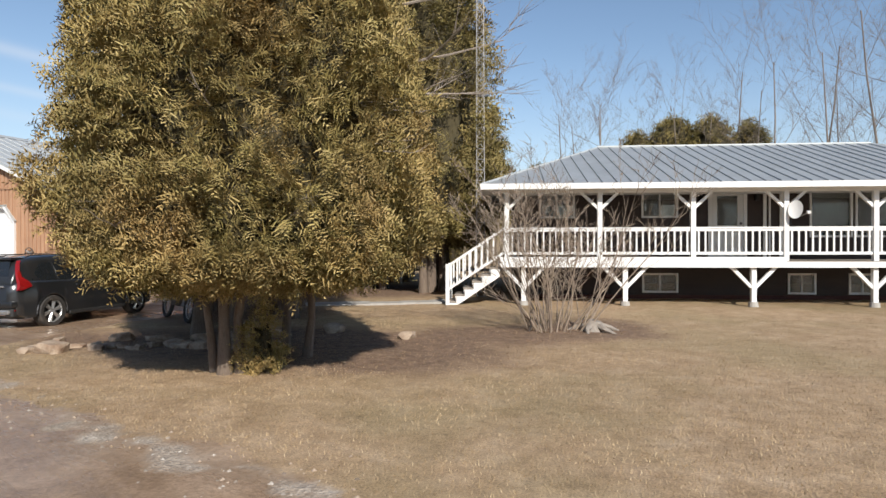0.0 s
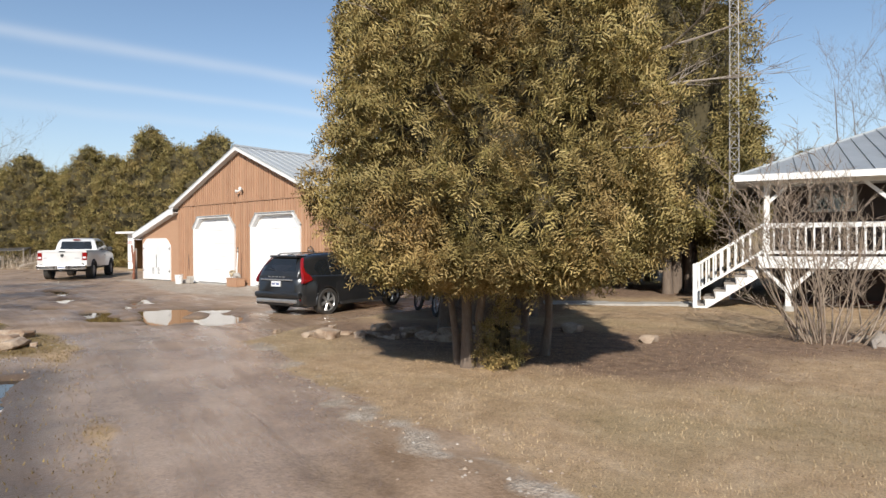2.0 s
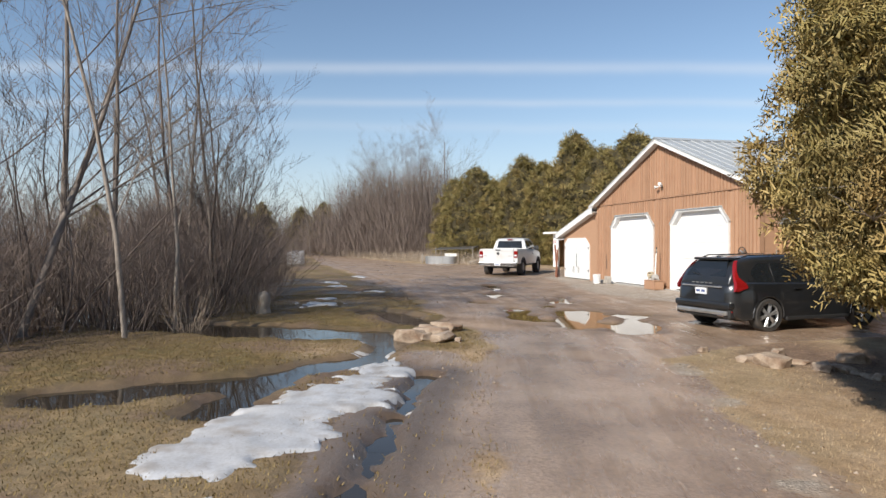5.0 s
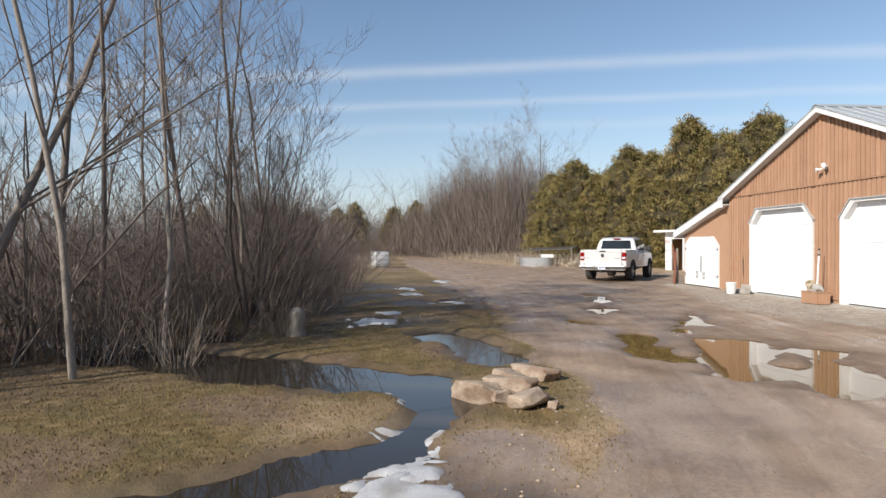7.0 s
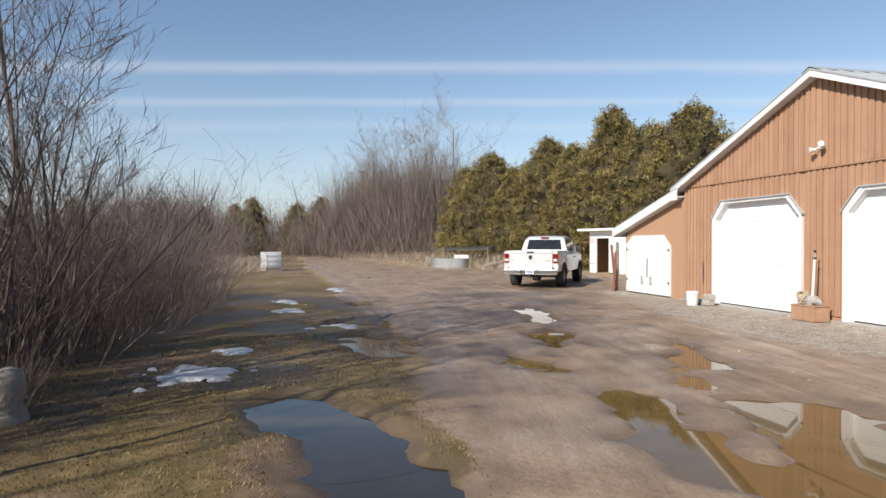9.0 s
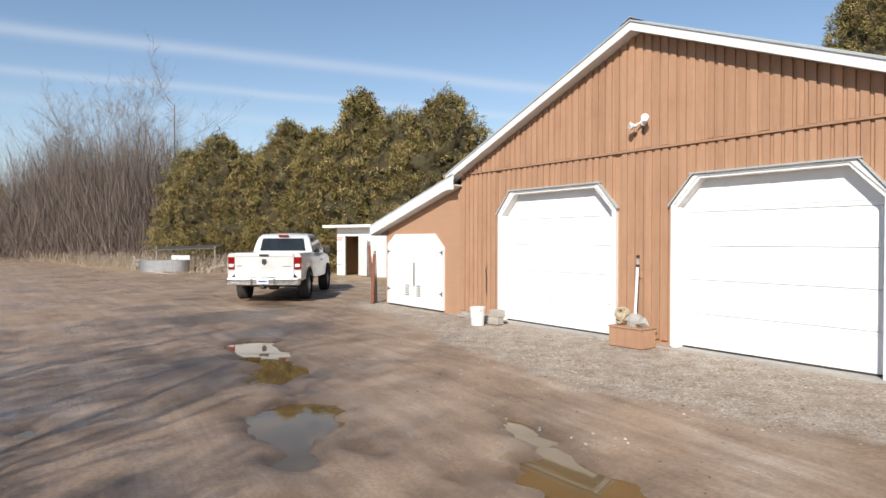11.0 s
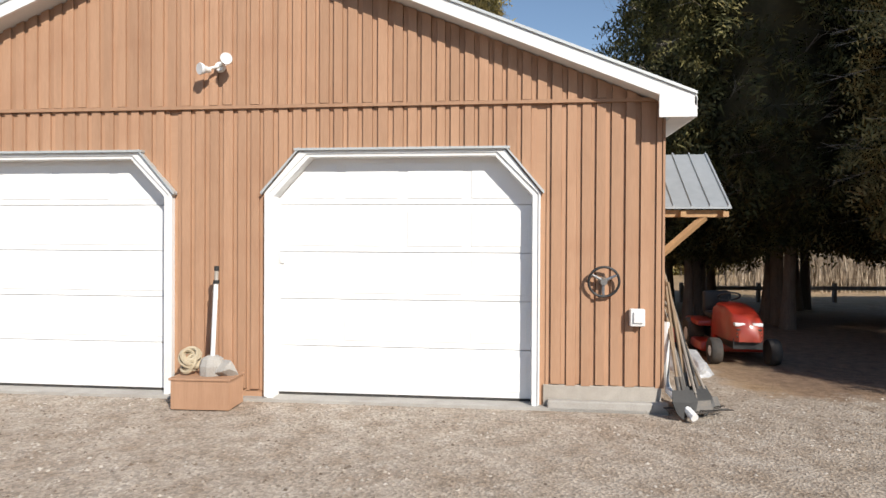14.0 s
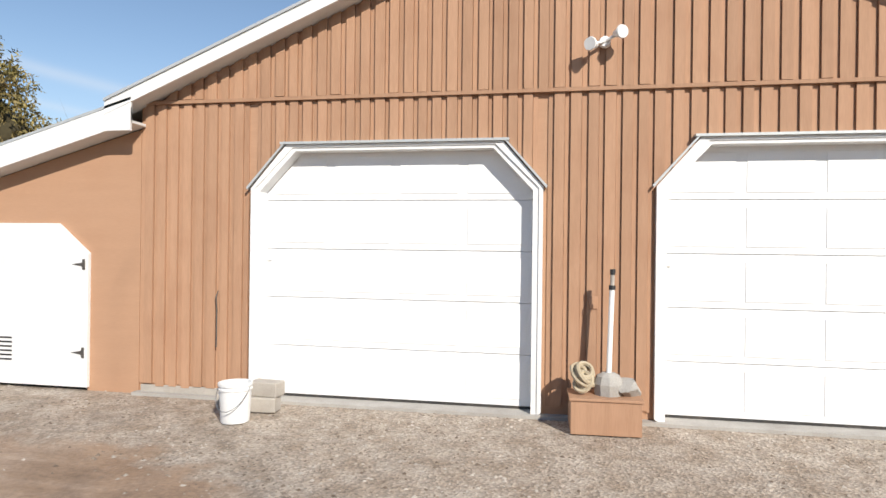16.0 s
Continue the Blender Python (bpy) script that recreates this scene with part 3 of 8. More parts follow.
def water_material(name, base):
    mt = bpy.data.materials.new(name)
    mt.use_nodes = True
    nt = mt.node_tree
    bsdf = nt.nodes["Principled BSDF"]
    n = nt.nodes.new("ShaderNodeTexNoise")
    n.inputs["Scale"].default_value, n.inputs["Detail"].default_value = 2.5, 3
    pos = nt.nodes.new("ShaderNodeNewGeometry").outputs["Position"]
    nt.links.new(pos, n.inputs["Vector"])
    r = nt.nodes.new("ShaderNodeValToRGB")
    r.color_ramp.elements[0].color, r.color_ramp.elements[1].color = (*base, 1), (*(q * 0.55 for q in base), 1)
    nt.links.new(n.outputs[0], r.inputs[0])
    nt.links.new(r.outputs[0], bsdf.inputs["Base Color"])
    bsdf.inputs["Roughness"].default_value, bsdf.inputs["IOR"].default_value = 0.025, 1.36
    bp = nt.nodes.new("ShaderNodeBump")
    bp.inputs["Strength"].default_value, bp.inputs["Distance"].default_value = 0.02, 0.01
    nt.links.new(n.outputs[0], bp.inputs["Height"])
    nt.links.new(bp.outputs[0], bsdf.inputs["Normal"])
    return mt


POND_WATER, PUDDLE_WATER = water_material("pond_water", (0.045, 0.036, 0.026)), water_material("muddy_water", (0.20, 0.125, 0.045))


def water_sheet(name, band, mat, label, z):
    ax, ay, bx, by, r = band
    r += 0.8
    s, n = Shape(), 28
    a0 = math.atan2(by - ay, bx - ax)
    ring = [(bx + r * math.cos(a0 - math.pi / 2 + math.pi * k / n), by + r * math.sin(a0 - math.pi / 2 + math.pi * k / n)) for k in range(n + 1)]
    ring += [(ax + r * math.cos(a0 + math.pi / 2 + math.pi * k / n), ay + r * math.sin(a0 + math.pi / 2 + math.pi * k / n)) for k in range(n + 1)]
    s.add([(*p, z) for p in ring], [tuple(range(len(ring)))])
    return single(name, s, mat, label, "water", "structure")


for i, band in enumerate(PONDS):
    water_sheet("water", band, POND_WATER, "still dark meltwater pond in the grass", -0.060 - 0.0012 * i)
for i, band in enumerate(RUTS):
    water_sheet("water", band, POND_WATER, "narrow water-filled wheel rut beside the drive", -0.068 - 0.0008 * i)
for i, band in enumerate(PUDDLES):
    water_sheet("puddle", band, PUDDLE_WATER, "shallow muddy puddle on the drive", -0.052 - 0.0008 * i)


def ground_at(x, y):
    return float(ground_height(np.array([x]), np.array([y]))[0])


# ---- barn ----
BX0, BX1, BDEPTH = -2.90, 6.87, 11.0
APEX_X, APEX_Z, EAVE_Z = 2.0, 5.09, 3.10
SLOPE = (APEX_Z - EAVE_Z) / (BX1 - APEX_X)


def gable_z(x):
    return APEX_Z - SLOPE * abs(x - APEX_X)


DOORS = [dict(x0=-1.45, x1=1.45, o0=-1.55, o1=1.55), dict(x0=2.72, x1=5.54, o0=2.62, o1=5.62)]
barn = thing("barn", "tan board-and-batten garage barn with white trim and metal roof", "garage", kind="structure")


def wall_outline(d):
    """The opening of a big door with its cut upper corners."""
    return [(d["x0"], 0.02), (d["x0"], 2.24), (d["x0"] + 0.40, 2.665), (d["x1"] - 0.40, 2.665), (d["x1"], 2.24), (d["x1"], 0.02)]


def opening_top(d, x):
    a, b = d["x0"] - 0.03, d["x1"] + 0.03
    if x <= a or x >= b:
        return 0.0
    return min(2.68, 2.25 + 1.061 * (x - a), 2.25 + 1.061 * (b - x))


# the backing of the front wall, in upright strips round the two openings
back = Shape()
cuts = sorted({BX0, BX1, APEX_X, *(q for d in DOORS for q in (d["x0"] - 0.03, d["x0"] + 0.38, d["x1"] - 0.38, d["x1"] + 0.03))})
for a, b in zip(cuts, cuts[1:]):
    mid, lo = (a + b) / 2, []
    for x in (a + 1e-4, b - 1e-4):
        lo.append(max([0.0] + [opening_top(d, x) for d in DOORS]))
    back.prism([(a, lo[0]), (b, lo[1]), (b, gable_z(b) + 0.08), (a, gable_z(a) + 0.08)], 0.02, 0.14)
part("front_wall", back, BARN_PLY, barn)
part("side_wall", Shape().box(BX1 - 0.12, 0.141, 0, BX1, BDEPTH, EAVE_Z), BARN_PLY, barn)
part("side_wall", Shape().box(BX0, 0.141, 0, BX0 + 0.12, BDEPTH, EAVE_Z), BARN_PLY, barn)
part("back_wall", Shape().prism([(BX0, 0), (BX1, 0), (BX1, EAVE_Z), (APEX_X, APEX_Z), (BX0, EAVE_Z)], BDEPTH + 0.001, BDEPTH + 0.12), BARN_PLY, barn)
part("slab", Shape().box(BX0 - 0.02, -0.10, -0.2, BX1 + 0.02, BDEPTH, 0.02), CONCRETE, barn, "pale concrete floor slab")


def board(x0, x1, z0, z1a, z1b, y0, y1):
    """An upright board whose top may follow the gable."""
    return Shape().prism([(x0, z0), (x1, z0), (x1, z1b), (x0, z1a)], y0, y1)


rnd = random.Random(5)
x, k = BX0 + 0.004, 0
while x < BX1 - 0.05:
    w = (0.098 if k % 2 else 0.056) + rnd.uniform(-0.008, 0.010)
    x1 = min(x + w, BX1 - 0.004)
    proud = (0.036 if k % 2 else 0.012) + rnd.uniform(0, 0.004)
    y0, y1 = 0.019 - proud, 0.0195
    # lower course
    foot = 0.25 + rnd.uniform(-0.012, 0.012) if x > 5.6 else 0.10 + rnd.uniform(-0.02, 0.015)
    top = max([0.0] + [max(opening_top(d, x), opening_top(d, x1)) if not (x1 < d["o0"] or x > d["o1"]) else 0 for d in DOORS])
    inside = any(x < d["o1"] - 0.02 and x1 > d["o0"] + 0.02 for d in DOORS)
    if not inside:
        part("board", board(x, x1 - 0.004, foot, 3.205, 3.205, y0, y1), BARN, barn)
    elif top > 0.5:
        over = [max(min(2.735, 2.285 + 1.05 * (q - d["o0"]), 2.285 + 1.05 * (d["o1"] - q)) for d in DOORS) for q in (x, x1)]
        part("board", Shape().prism([(x, over[0]), (x1 - 0.004, over[1]), (x1 - 0.004, 3.205), (x, 3.205)], y0, y1), BARN, barn)
    # gable course, lapped over the lower one
    za, zb = gable_z(x) + 0.076, gable_z(x1) + 0.076
    if min(za, zb) > 3.26:
        part("board", board(x, x1 - 0.004, 3.245 + rnd.uniform(-0.006, 0.006), za, zb, y0 - 0.026, y1 - 0.026), BARN, barn)
    x, k = x1, k + 1
part("belt_board", Shape().box(BX0, -0.045, 3.206, BX1, 0.018, 3.243), BARN, barn, "thin tan drip board across the gable")
part("foundation_block", Shape().chamfer_box(5.66, -0.012, -0.1, BX1 + 0.002, 0.13, 0.245, 0.008), BLOCK, barn, "pale concrete block footing")
part("foundation_block", Shape().chamfer_box(BX0 + 0.03, -0.012, -0.1, -1.62, 0.018, 0.095, 0.008), BLOCK, barn, "pale concrete block footing")
part("footing", Shape().chamfer_box(5.70, -0.10, -0.1, BX1 + 0.06, -0.013, 0.10, 0.015), CONCRETE, barn, "pale concrete footing ledge")
part("corner_board", Shape().box(BX1 - 0.002, -0.03, 0.24, BX1 + 0.022, 0.12, 3.12), BARN, barn)

for d in DOORS:
    door = part("garage_door", Shape().box(d["x0"] - 0.08, 0.185, 0.06, d["x1"] + 0.08, 0.205, 2.70), WHITE_DOOR, barn, "white steel sectional garage door, closed")
    n, z0, z1 = 5, 0.045, 2.68
    hgt = (z1 - z0) / n
    for i in range(n):
        s = Shape().chamfer_box(d["x0"] - 0.07, 0.145, z0 + i * hgt + 0.003, d["x1"] + 0.07, 0.184, z0 + (i + 1) * hgt - 0.003, 0.006)
        cols = 4
        for c in range(cols):
            wx = (d["x1"] - d["x0"]) / cols
            xa, xb = d["x0"] + c * wx + 0.05, d["x0"] + (c + 1) * wx - 0.05
            s.chamfer_box(xa, 0.1385, z0 + i * hgt + 0.07, xb, 0.146, z0 + (i + 1) * hgt - 0.07, 0.0035)
        part("door_section", s, WHITE_DOOR, door)
    part("weather_strip", Shape().box(d["x0"], 0.147, 0.022, d["x1"], 0.18, 0.073), RUBBER, door, "black rubber bottom seal")
    part("handle", Shape().chamfer_box(d["x0"] + 0.02, 0.115, 1.50, d["x0"] + 0.07, 0.1385, 1.62, 0.008), WHITE, door)
    # jambs and cut-corner trim: the inner lining and the proud outer cap
    def band(outer, inner, y0, y1):
        out = Shape()
        for q in range(len(outer) - 1):
            (ax, az), (bx, bz), (cx, cz), (ex, ez) = outer[q], outer[q + 1], inner[q + 1], inner[q]
            out.add([(ax, y0, az), (bx, y0, bz), (cx, y0, cz), (ex, y0, ez), (ax, y1, az), (bx, y1, bz), (cx, y1, cz), (ex, y1, ez)],
                    [(0, 1, 2, 3), (7, 6, 5, 4), (0, 4, 5, 1), (1, 5, 6, 2), (2, 6, 7, 3), (3, 7, 4, 0)])
        return out
    inn = wall_outline(d)
    lin = [(d["x0"] - 0.06, 0.02), (d["x0"] - 0.06, 2.26), (d["x0"] + 0.375, 2.70), (d["x1"] - 0.375, 2.70), (d["x1"] + 0.06, 2.26), (d["x1"] + 0.06, 0.02)]
    part("jamb", band(lin, inn, -0.035, 0.143), WHITE, barn, "white painted door jamb with cut corners")
    cap_in = [(a, b) for a, b in lin]
    cap = [(d["o0"], 0.04), (d["o0"], 2.27), (d["x0"] + 0.30, 2.73), (d["x1"] - 0.30, 2.73), (d["o1"], 2.27), (d["o1"], 0.04)]
    part("trim", band([cap[0], cap[1]], [cap_in[0], cap_in[1]], -0.05, 0.015), WHITE, barn)
    part("trim", band([cap[1], cap[2]], [cap_in[1], cap_in[2]], -0.052, 0.015), WHITE, barn)
    part("trim", band([cap[2], cap[3]], [cap_in[2], cap_in[3]], -0.05, 0.015), WHITE, barn)
    part("trim", band([cap[3], cap[4]], [cap_in[3], cap_in[4]], -0.052, 0.015), WHITE, barn)
    part("trim", band([cap[4], cap[5]], [cap_in[4], cap_in[5]], -0.05, 0.015), WHITE, barn)
    # a drip cap over the top
    part("drip_cap", Shape().box(d["x0"] + 0.24, -0.085, 2.732, d["x1"] - 0.24, 0.0, 2.757), ROOF_LIGHT, barn)
    for sgn, xk, xt in ((1, d["o0"] - 0.03, d["x0"] + 0.29), (-1, d["o1"] + 0.03, d["x1"] - 0.29)):
        part("drip_cap", Shape().prism([(xk, 2.255), (xt, 2.74), (xt, 2.765), (xk - sgn * 0.01, 2.28)], -0.08, 0.0), ROOF_LIGHT, barn)

# roof: two slopes with standing seams, fascia and soffit
RAKE, EAVE = 0.27, 0.26


def slope_panel(x_low, z_low, x_high, z_high, y0, y1, thick, mat, name, label=""):
    return part(name, Shape().prism([(x_low, z_low), (x_high, z_high), (x_high, z_high + thick), (x_low, z_low + thick)], y0, y1), mat, barn, label)


XR, XL = BX1 + EAVE, BX0 - EAVE
ZR, ZL = gable_z(XR), gable_z(XL)
for xe, ze in ((XR, ZR), (XL, ZL)):
    slope_panel(xe, ze + 0.221, APEX_X, APEX_Z + 0.221, -RAKE - 0.02, BDEPTH + 0.4, 0.03, ROOF_LIGHT, "roof_panel", "pale grey metal roofing")
    slope_panel(xe, ze + 0.083, APEX_X, APEX_Z + 0.083, -RAKE + 0.028, 0.015, 0.028, SOFFIT, "soffit")
    slope_panel(xe, ze + 0.078, APEX_X, APEX_Z + 0.078, -RAKE, -RAKE + 0.026, 0.142, WHITE, "fascia", "white rake fascia")
    seam = None
    for q in range(28):
        yy = q * 0.41
        if seam is None:
            seam = Shape().prism([(xe, ze + 0.252), (APEX_X, APEX_Z + 0.252), (APEX_X, APEX_Z + 0.274), (xe, ze + 0.274)], -RAKE + 0.1, -RAKE + 0.13).mesh("roof_seam", ROOF_LIGHT)
        part("roof_seam", seam, ROOF_LIGHT, barn).location.y = yy
part("ridge_cap", Shape().prism([(APEX_X - 0.2, APEX_Z + 0.187), (APEX_X, APEX_Z + 0.284), (APEX_X + 0.2, APEX_Z + 0.187), (APEX_X, APEX_Z + 0.296)], -RAKE - 0.03, BDEPTH + 0.42), ROOF_LIGHT, barn)
part("eave_fascia", Shape().box(XR - 0.02, -RAKE, ZR + 0.0, XR + 0.005, BDEPTH + 0.4, ZR + 0.20), WHITE, barn)
part("eave_soffit", Shape().box(BX1 + 0.023, -RAKE + 0.027, ZR + 0.0, XR - 0.021, BDEPTH, ZR + 0.03), SOFFIT, barn)
part("eave_return", Shape().prism([(BX1 - 0.10, ZR + 0.0), (XR, ZR + 0.0), (XR, ZR + 0.11), (BX1 - 0.10, ZR + 0.11 + 0.14)], -RAKE - 0.004, -RAKE + 0.024), WHITE, barn, "white boxed eave end")
part("eave_return", Shape().prism([(XL, ZL - 0.10), (BX0 + 0.06, ZL - 0.10), (BX0 + 0.06, ZL + 0.15), (XL, ZL + 0.05)], -RAKE - 0.004, -RAKE + 0.024), WHITE, barn, "white boxed eave end")

# lean-to on the west side
LX0, LZ0, LZ1 = -6.25, 2.02, 2.98
lean = thing("lean_to", "tan lean-to shed with sloping white fascia", "shed", kind="structure")
part("front_wall", Shape().prism([(LX0, -0.05), (-3.52 - 2.62, -0.05), (-6.14, 1.86), (LX0, 1.90)], 0.0, 0.12), BARN_PLY, lean)
part("front_wall", Shape().prism([(-6.139, 1.58), (-5.72, 1.86), (-3.93, 1.86), (-3.55, 1.53), (-3.55, -0.05), (BX0, -0.05), (BX0, LZ1 - 0.04), (-6.139, LZ0 + 0.0)], -0.002, 0.118), BARN_PLY, lean)
part("side_wall", Shape().box(LX0, 0.121, -0.05, LX0 + 0.1, BDEPTH - 2, 1.95), BARN_PLY, lean)
LS = (LZ1 - LZ0) / (BX0 - LX0)
xl, zl = LX0 - 0.42, LZ0 - 0.42 * LS
for nm, za, th, y0, y1, mt in (("roof_panel", 0.215, 0.03, -RAKE, BDEPTH - 1.8, ROOF_LIGHT), ("soffit", -0.03, 0.028, -RAKE + 0.028, -0.003, SOFFIT), ("fascia", -0.03, 0.243, -RAKE + 0.006, -RAKE + 0.026, WHITE)):
    part(nm, Shape().prism([(xl, zl + za), (BX0 + 0.06, LZ1 + 0.06 * LS + za), (BX0 + 0.06, LZ1 + 0.06 * LS + za + th), (xl, zl + za + th)], y0, y1), mt, lean)
part("eave_fascia", Shape().box(xl - 0.022, -RAKE, zl - 0.05, xl - 0.002, BDEPTH - 1.8, zl + 0.19), WHITE, lean)
shed_outline = [(-6.12, 0.03), (-6.12, 1.62), (-5.73, 1.885), (-4.83, 1.885), (-4.83, 0.03)]
shed_door = part("door", Shape().prism(shed_outline, -0.045, -0.004), WHITE, lean, "white plywood double shed door, closed")
part("door", Shape().prism([(-4.822, 0.03), (-4.822, 1.885), (-3.92, 1.885), (-3.52, 1.55), (-3.52, 0.03)], -0.045, -0.004), WHITE, lean, "white plywood double shed door, closed")
for vx in (-5.20, -4.68):
    vent = Shape()
    for q in range(6):
        vent.box(vx, -0.050, 0.30 + q * 0.05, vx + 0.17, -0.0455, 0.318 + q * 0.05)
    part("vent", vent, BLACK, shed_door, "dark louvre slots")
part("handle", Shape().chamfer_box(-4.80, -0.075, 0.55, -4.76, -0.046, 1.15, 0.01), STEEL, shed_door)
for hx, hz, sg in ((-3.56, 1.42, -1), (-3.56, 0.42, -1), (-6.10, 1.42, 1), (-6.10, 0.42, 1)):
    part("hinge", Shape().prism([(hx, hz - 0.06), (hx + sg * 0.03, hz - 0.06), (hx + sg * 0.04, hz - 0.02), (hx + sg * 0.17, hz), (hx + sg * 0.04, hz + 0.02), (hx + sg * 0.03, hz + 0.06), (hx, hz + 0.06)], -0.052, -0.0455), DARK_HINGE, shed_door, "dark iron tee hinge")

# ---- house ----
HOUSE = pose(22.67, 2.86, 0, 0, 0, 13.3)
house = thing("house", "dark brown bungalow with a grey metal hip roof", "house", HOUSE, kind="structure")
HW, HL, HR, HB = 2.25, -2.6, 11.5, 9.6     # wall line, ends, back
WINS = [(0.90, 1.92, 2.32, 3.08), (-2.0, -0.98, 2.32, 3.08), (5.50, 6.65, 1.75, 3.05), (6.72, 7.7, 1.75, 3.05), (0.92, 1.92, 0.18, 0.74), (4.92, 5.68, 0.15, 0.74), (6.55, 7.3, 0.15, 0.74)]
HDOORS = [(2.84, 3.72, 1.20, 3.08), (4.25, 4.45, 1.2, 3.05), (4.70, 4.95, 1.2, 3.05)]
holes = WINS + HDOORS[:1]
walls = Shape()
xs = sorted({HL, HR, *(q for h in holes for q in h[:2])})
for a, b in zip(xs, xs[1:]):
    zs = sorted([(h[2], h[3]) for h in holes if h[0] <= a + 1e-6 and h[1] >= b - 1e-6])
    z = 0.32 if True else 0
    z = 0.0
    for lo, hi in zs + [(3.2, 3.2)]:
        if lo - z > 1e-3:
            walls.box(a, HW, z, b, HW + 0.15, lo)
        z = hi
part("wall", walls, SIDING, house, "dark brown lap siding")
for q in range(11):
    z = 1.30 + q * 0.17
    for a, b in zip(xs, xs[1:]):
        if not any(h[0] - 0.05 <= a and h[1] + 0.05 >= b and h[2] - 0.1 < z < h[3] + 0.05 for h in holes):
            part("siding_lap", Shape().prism([(a, z), (b, z), (b, z + 0.012), (a, z + 0.012)], HW - 0.016, HW - 0.001), SIDING, house)
part("wall", Shape().box(HL, HW + 0.151, 0, HL + 0.15, HB, 3.2), SIDING, house)
part("wall", Shape().box(HR - 0.15, HW + 0.151, 0, HR, HB, 3.2), SIDING, house)
part("wall", Shape().box(HL, HB, 0, HR, HB + 0.15, 3.2), SIDING, house)
# added plain room surfaces, coloured dark for the dimness behind the panes
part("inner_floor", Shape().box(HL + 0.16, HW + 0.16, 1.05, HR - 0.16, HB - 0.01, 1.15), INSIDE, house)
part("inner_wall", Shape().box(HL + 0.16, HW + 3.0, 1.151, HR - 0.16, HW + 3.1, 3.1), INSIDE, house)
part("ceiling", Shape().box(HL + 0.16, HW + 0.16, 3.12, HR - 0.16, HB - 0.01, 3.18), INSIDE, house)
part("plinth", Shape().box(HL - 0.01, HW - 0.06, -0.05, HR, HW - 0.002, 0.12), BRICK_RED, house, "dark red block plinth")
for i, (a, b, lo, hi) in enumerate(WINS):
    win = part("window", Shape().box(a, HW - 0.035, lo, a + 0.055, HW + 0.06, hi).box(b - 0.055, HW - 0.035, lo, b, HW + 0.06, hi).box(a + 0.0551, HW - 0.035, hi - 0.055, b - 0.0551, HW + 0.06, hi).box(a + 0.0551, HW - 0.035, lo, b - 0.0551, HW + 0.06, lo + 0.055), WHITE, house, "white framed window")
    part("pane", Shape().box(a + 0.056, HW + 0.02, lo + 0.056, b - 0.056, HW + 0.026, hi - 0.056), GLASS, win)
    if i != 2:
        part("mullion", Shape().box((a + b) / 2 - 0.02, HW - 0.02, lo + 0.056, (a + b) / 2 + 0.02, HW + 0.019, hi - 0.056), WHITE, win)
    if i in (0, 1):
        part("blind", Shape().box((a + b) / 2 + 0.03, HW + 0.09, lo + 0.06, b - 0.06, HW + 0.095, lo + 0.36), WHITE, win, "pale half curtain")
a, b, lo, hi = HDOORS[0]
fd = part("front_door", Shape().box(a - 0.09, HW - 0.03, lo, a, HW + 0.05, hi + 0.08).box(b, HW - 0.03, lo, b + 0.09, HW + 0.05, hi + 0.08).box(a + 0.001, HW - 0.03, hi, b - 0.001, HW + 0.05, hi + 0.08), WHITE, house, "white front door with a tall glass light")
part("leaf", Shape().box(a + 0.005, HW + 0.0, lo, a + 0.16, HW + 0.045, hi - 0.005).box(b - 0.16, HW, lo, b - 0.005, HW + 0.045, hi - 0.005).box(a + 0.161, HW, hi - 0.15, b - 0.161, HW + 0.045, hi - 0.005).box(a + 0.161, HW, lo, b - 0.161, HW + 0.045, lo + 0.9), SOFFIT, fd)
part("pane", Shape().box(a + 0.161, HW + 0.02, lo + 0.901, b - 0.161, HW + 0.026, hi - 0.151), GLASS, fd)
part("knob", Shape().ring_torus((b - 0.08, HW - 0.03, lo + 0.95), (0, 1, 0), 0.025, 0.012, 10, 6), BLACK, fd)
for a, b, lo, hi in HDOORS[1:]:
    part("trim", Shape().box(a, HW - 0.03, lo, a + 0.09, HW - 0.001, hi).box(b - 0.05, HW - 0.03, lo, b, HW - 0.001, hi), WHITE, house)
part("wall_lamp", Shape().chamfer_box(2.55, HW - 0.12, 2.78, 2.65, HW - 0.002, 2.98, 0.02), BLACK, house, "small black porch lantern")
part("wall_lamp", Shape().chamfer_box(4.02, HW - 0.12, 2.78, 4.12, HW - 0.002, 2.98, 0.02), BLACK, house, "small black porch lantern")

# hip roof
R0, R1, RF, RB, RZ, EZ = -3.62, 12.6, -0.42, HB + 0.5, 4.75, 3.06
ra, rb, rm = 0.10, 8.6, (RF + RB) / 2


def hip(zoff, thick):
    low = [(R0, RF, EZ + zoff), (R1, RF, EZ + zoff), (R1, RB, EZ + zoff), (R0, RB, EZ + zoff)]
    top = [(ra, rm, RZ + zoff), (rb, rm, RZ + zoff)]
    return Shape().add(low + top, [(0, 1, 5, 4), (1, 2, 5), (2, 3, 4, 5), (3, 0, 4), (3, 2, 1, 0)])


part("roof", hip(0.0, 0.0), ROOF, house, "grey standing-seam metal hip roof")
n = 46
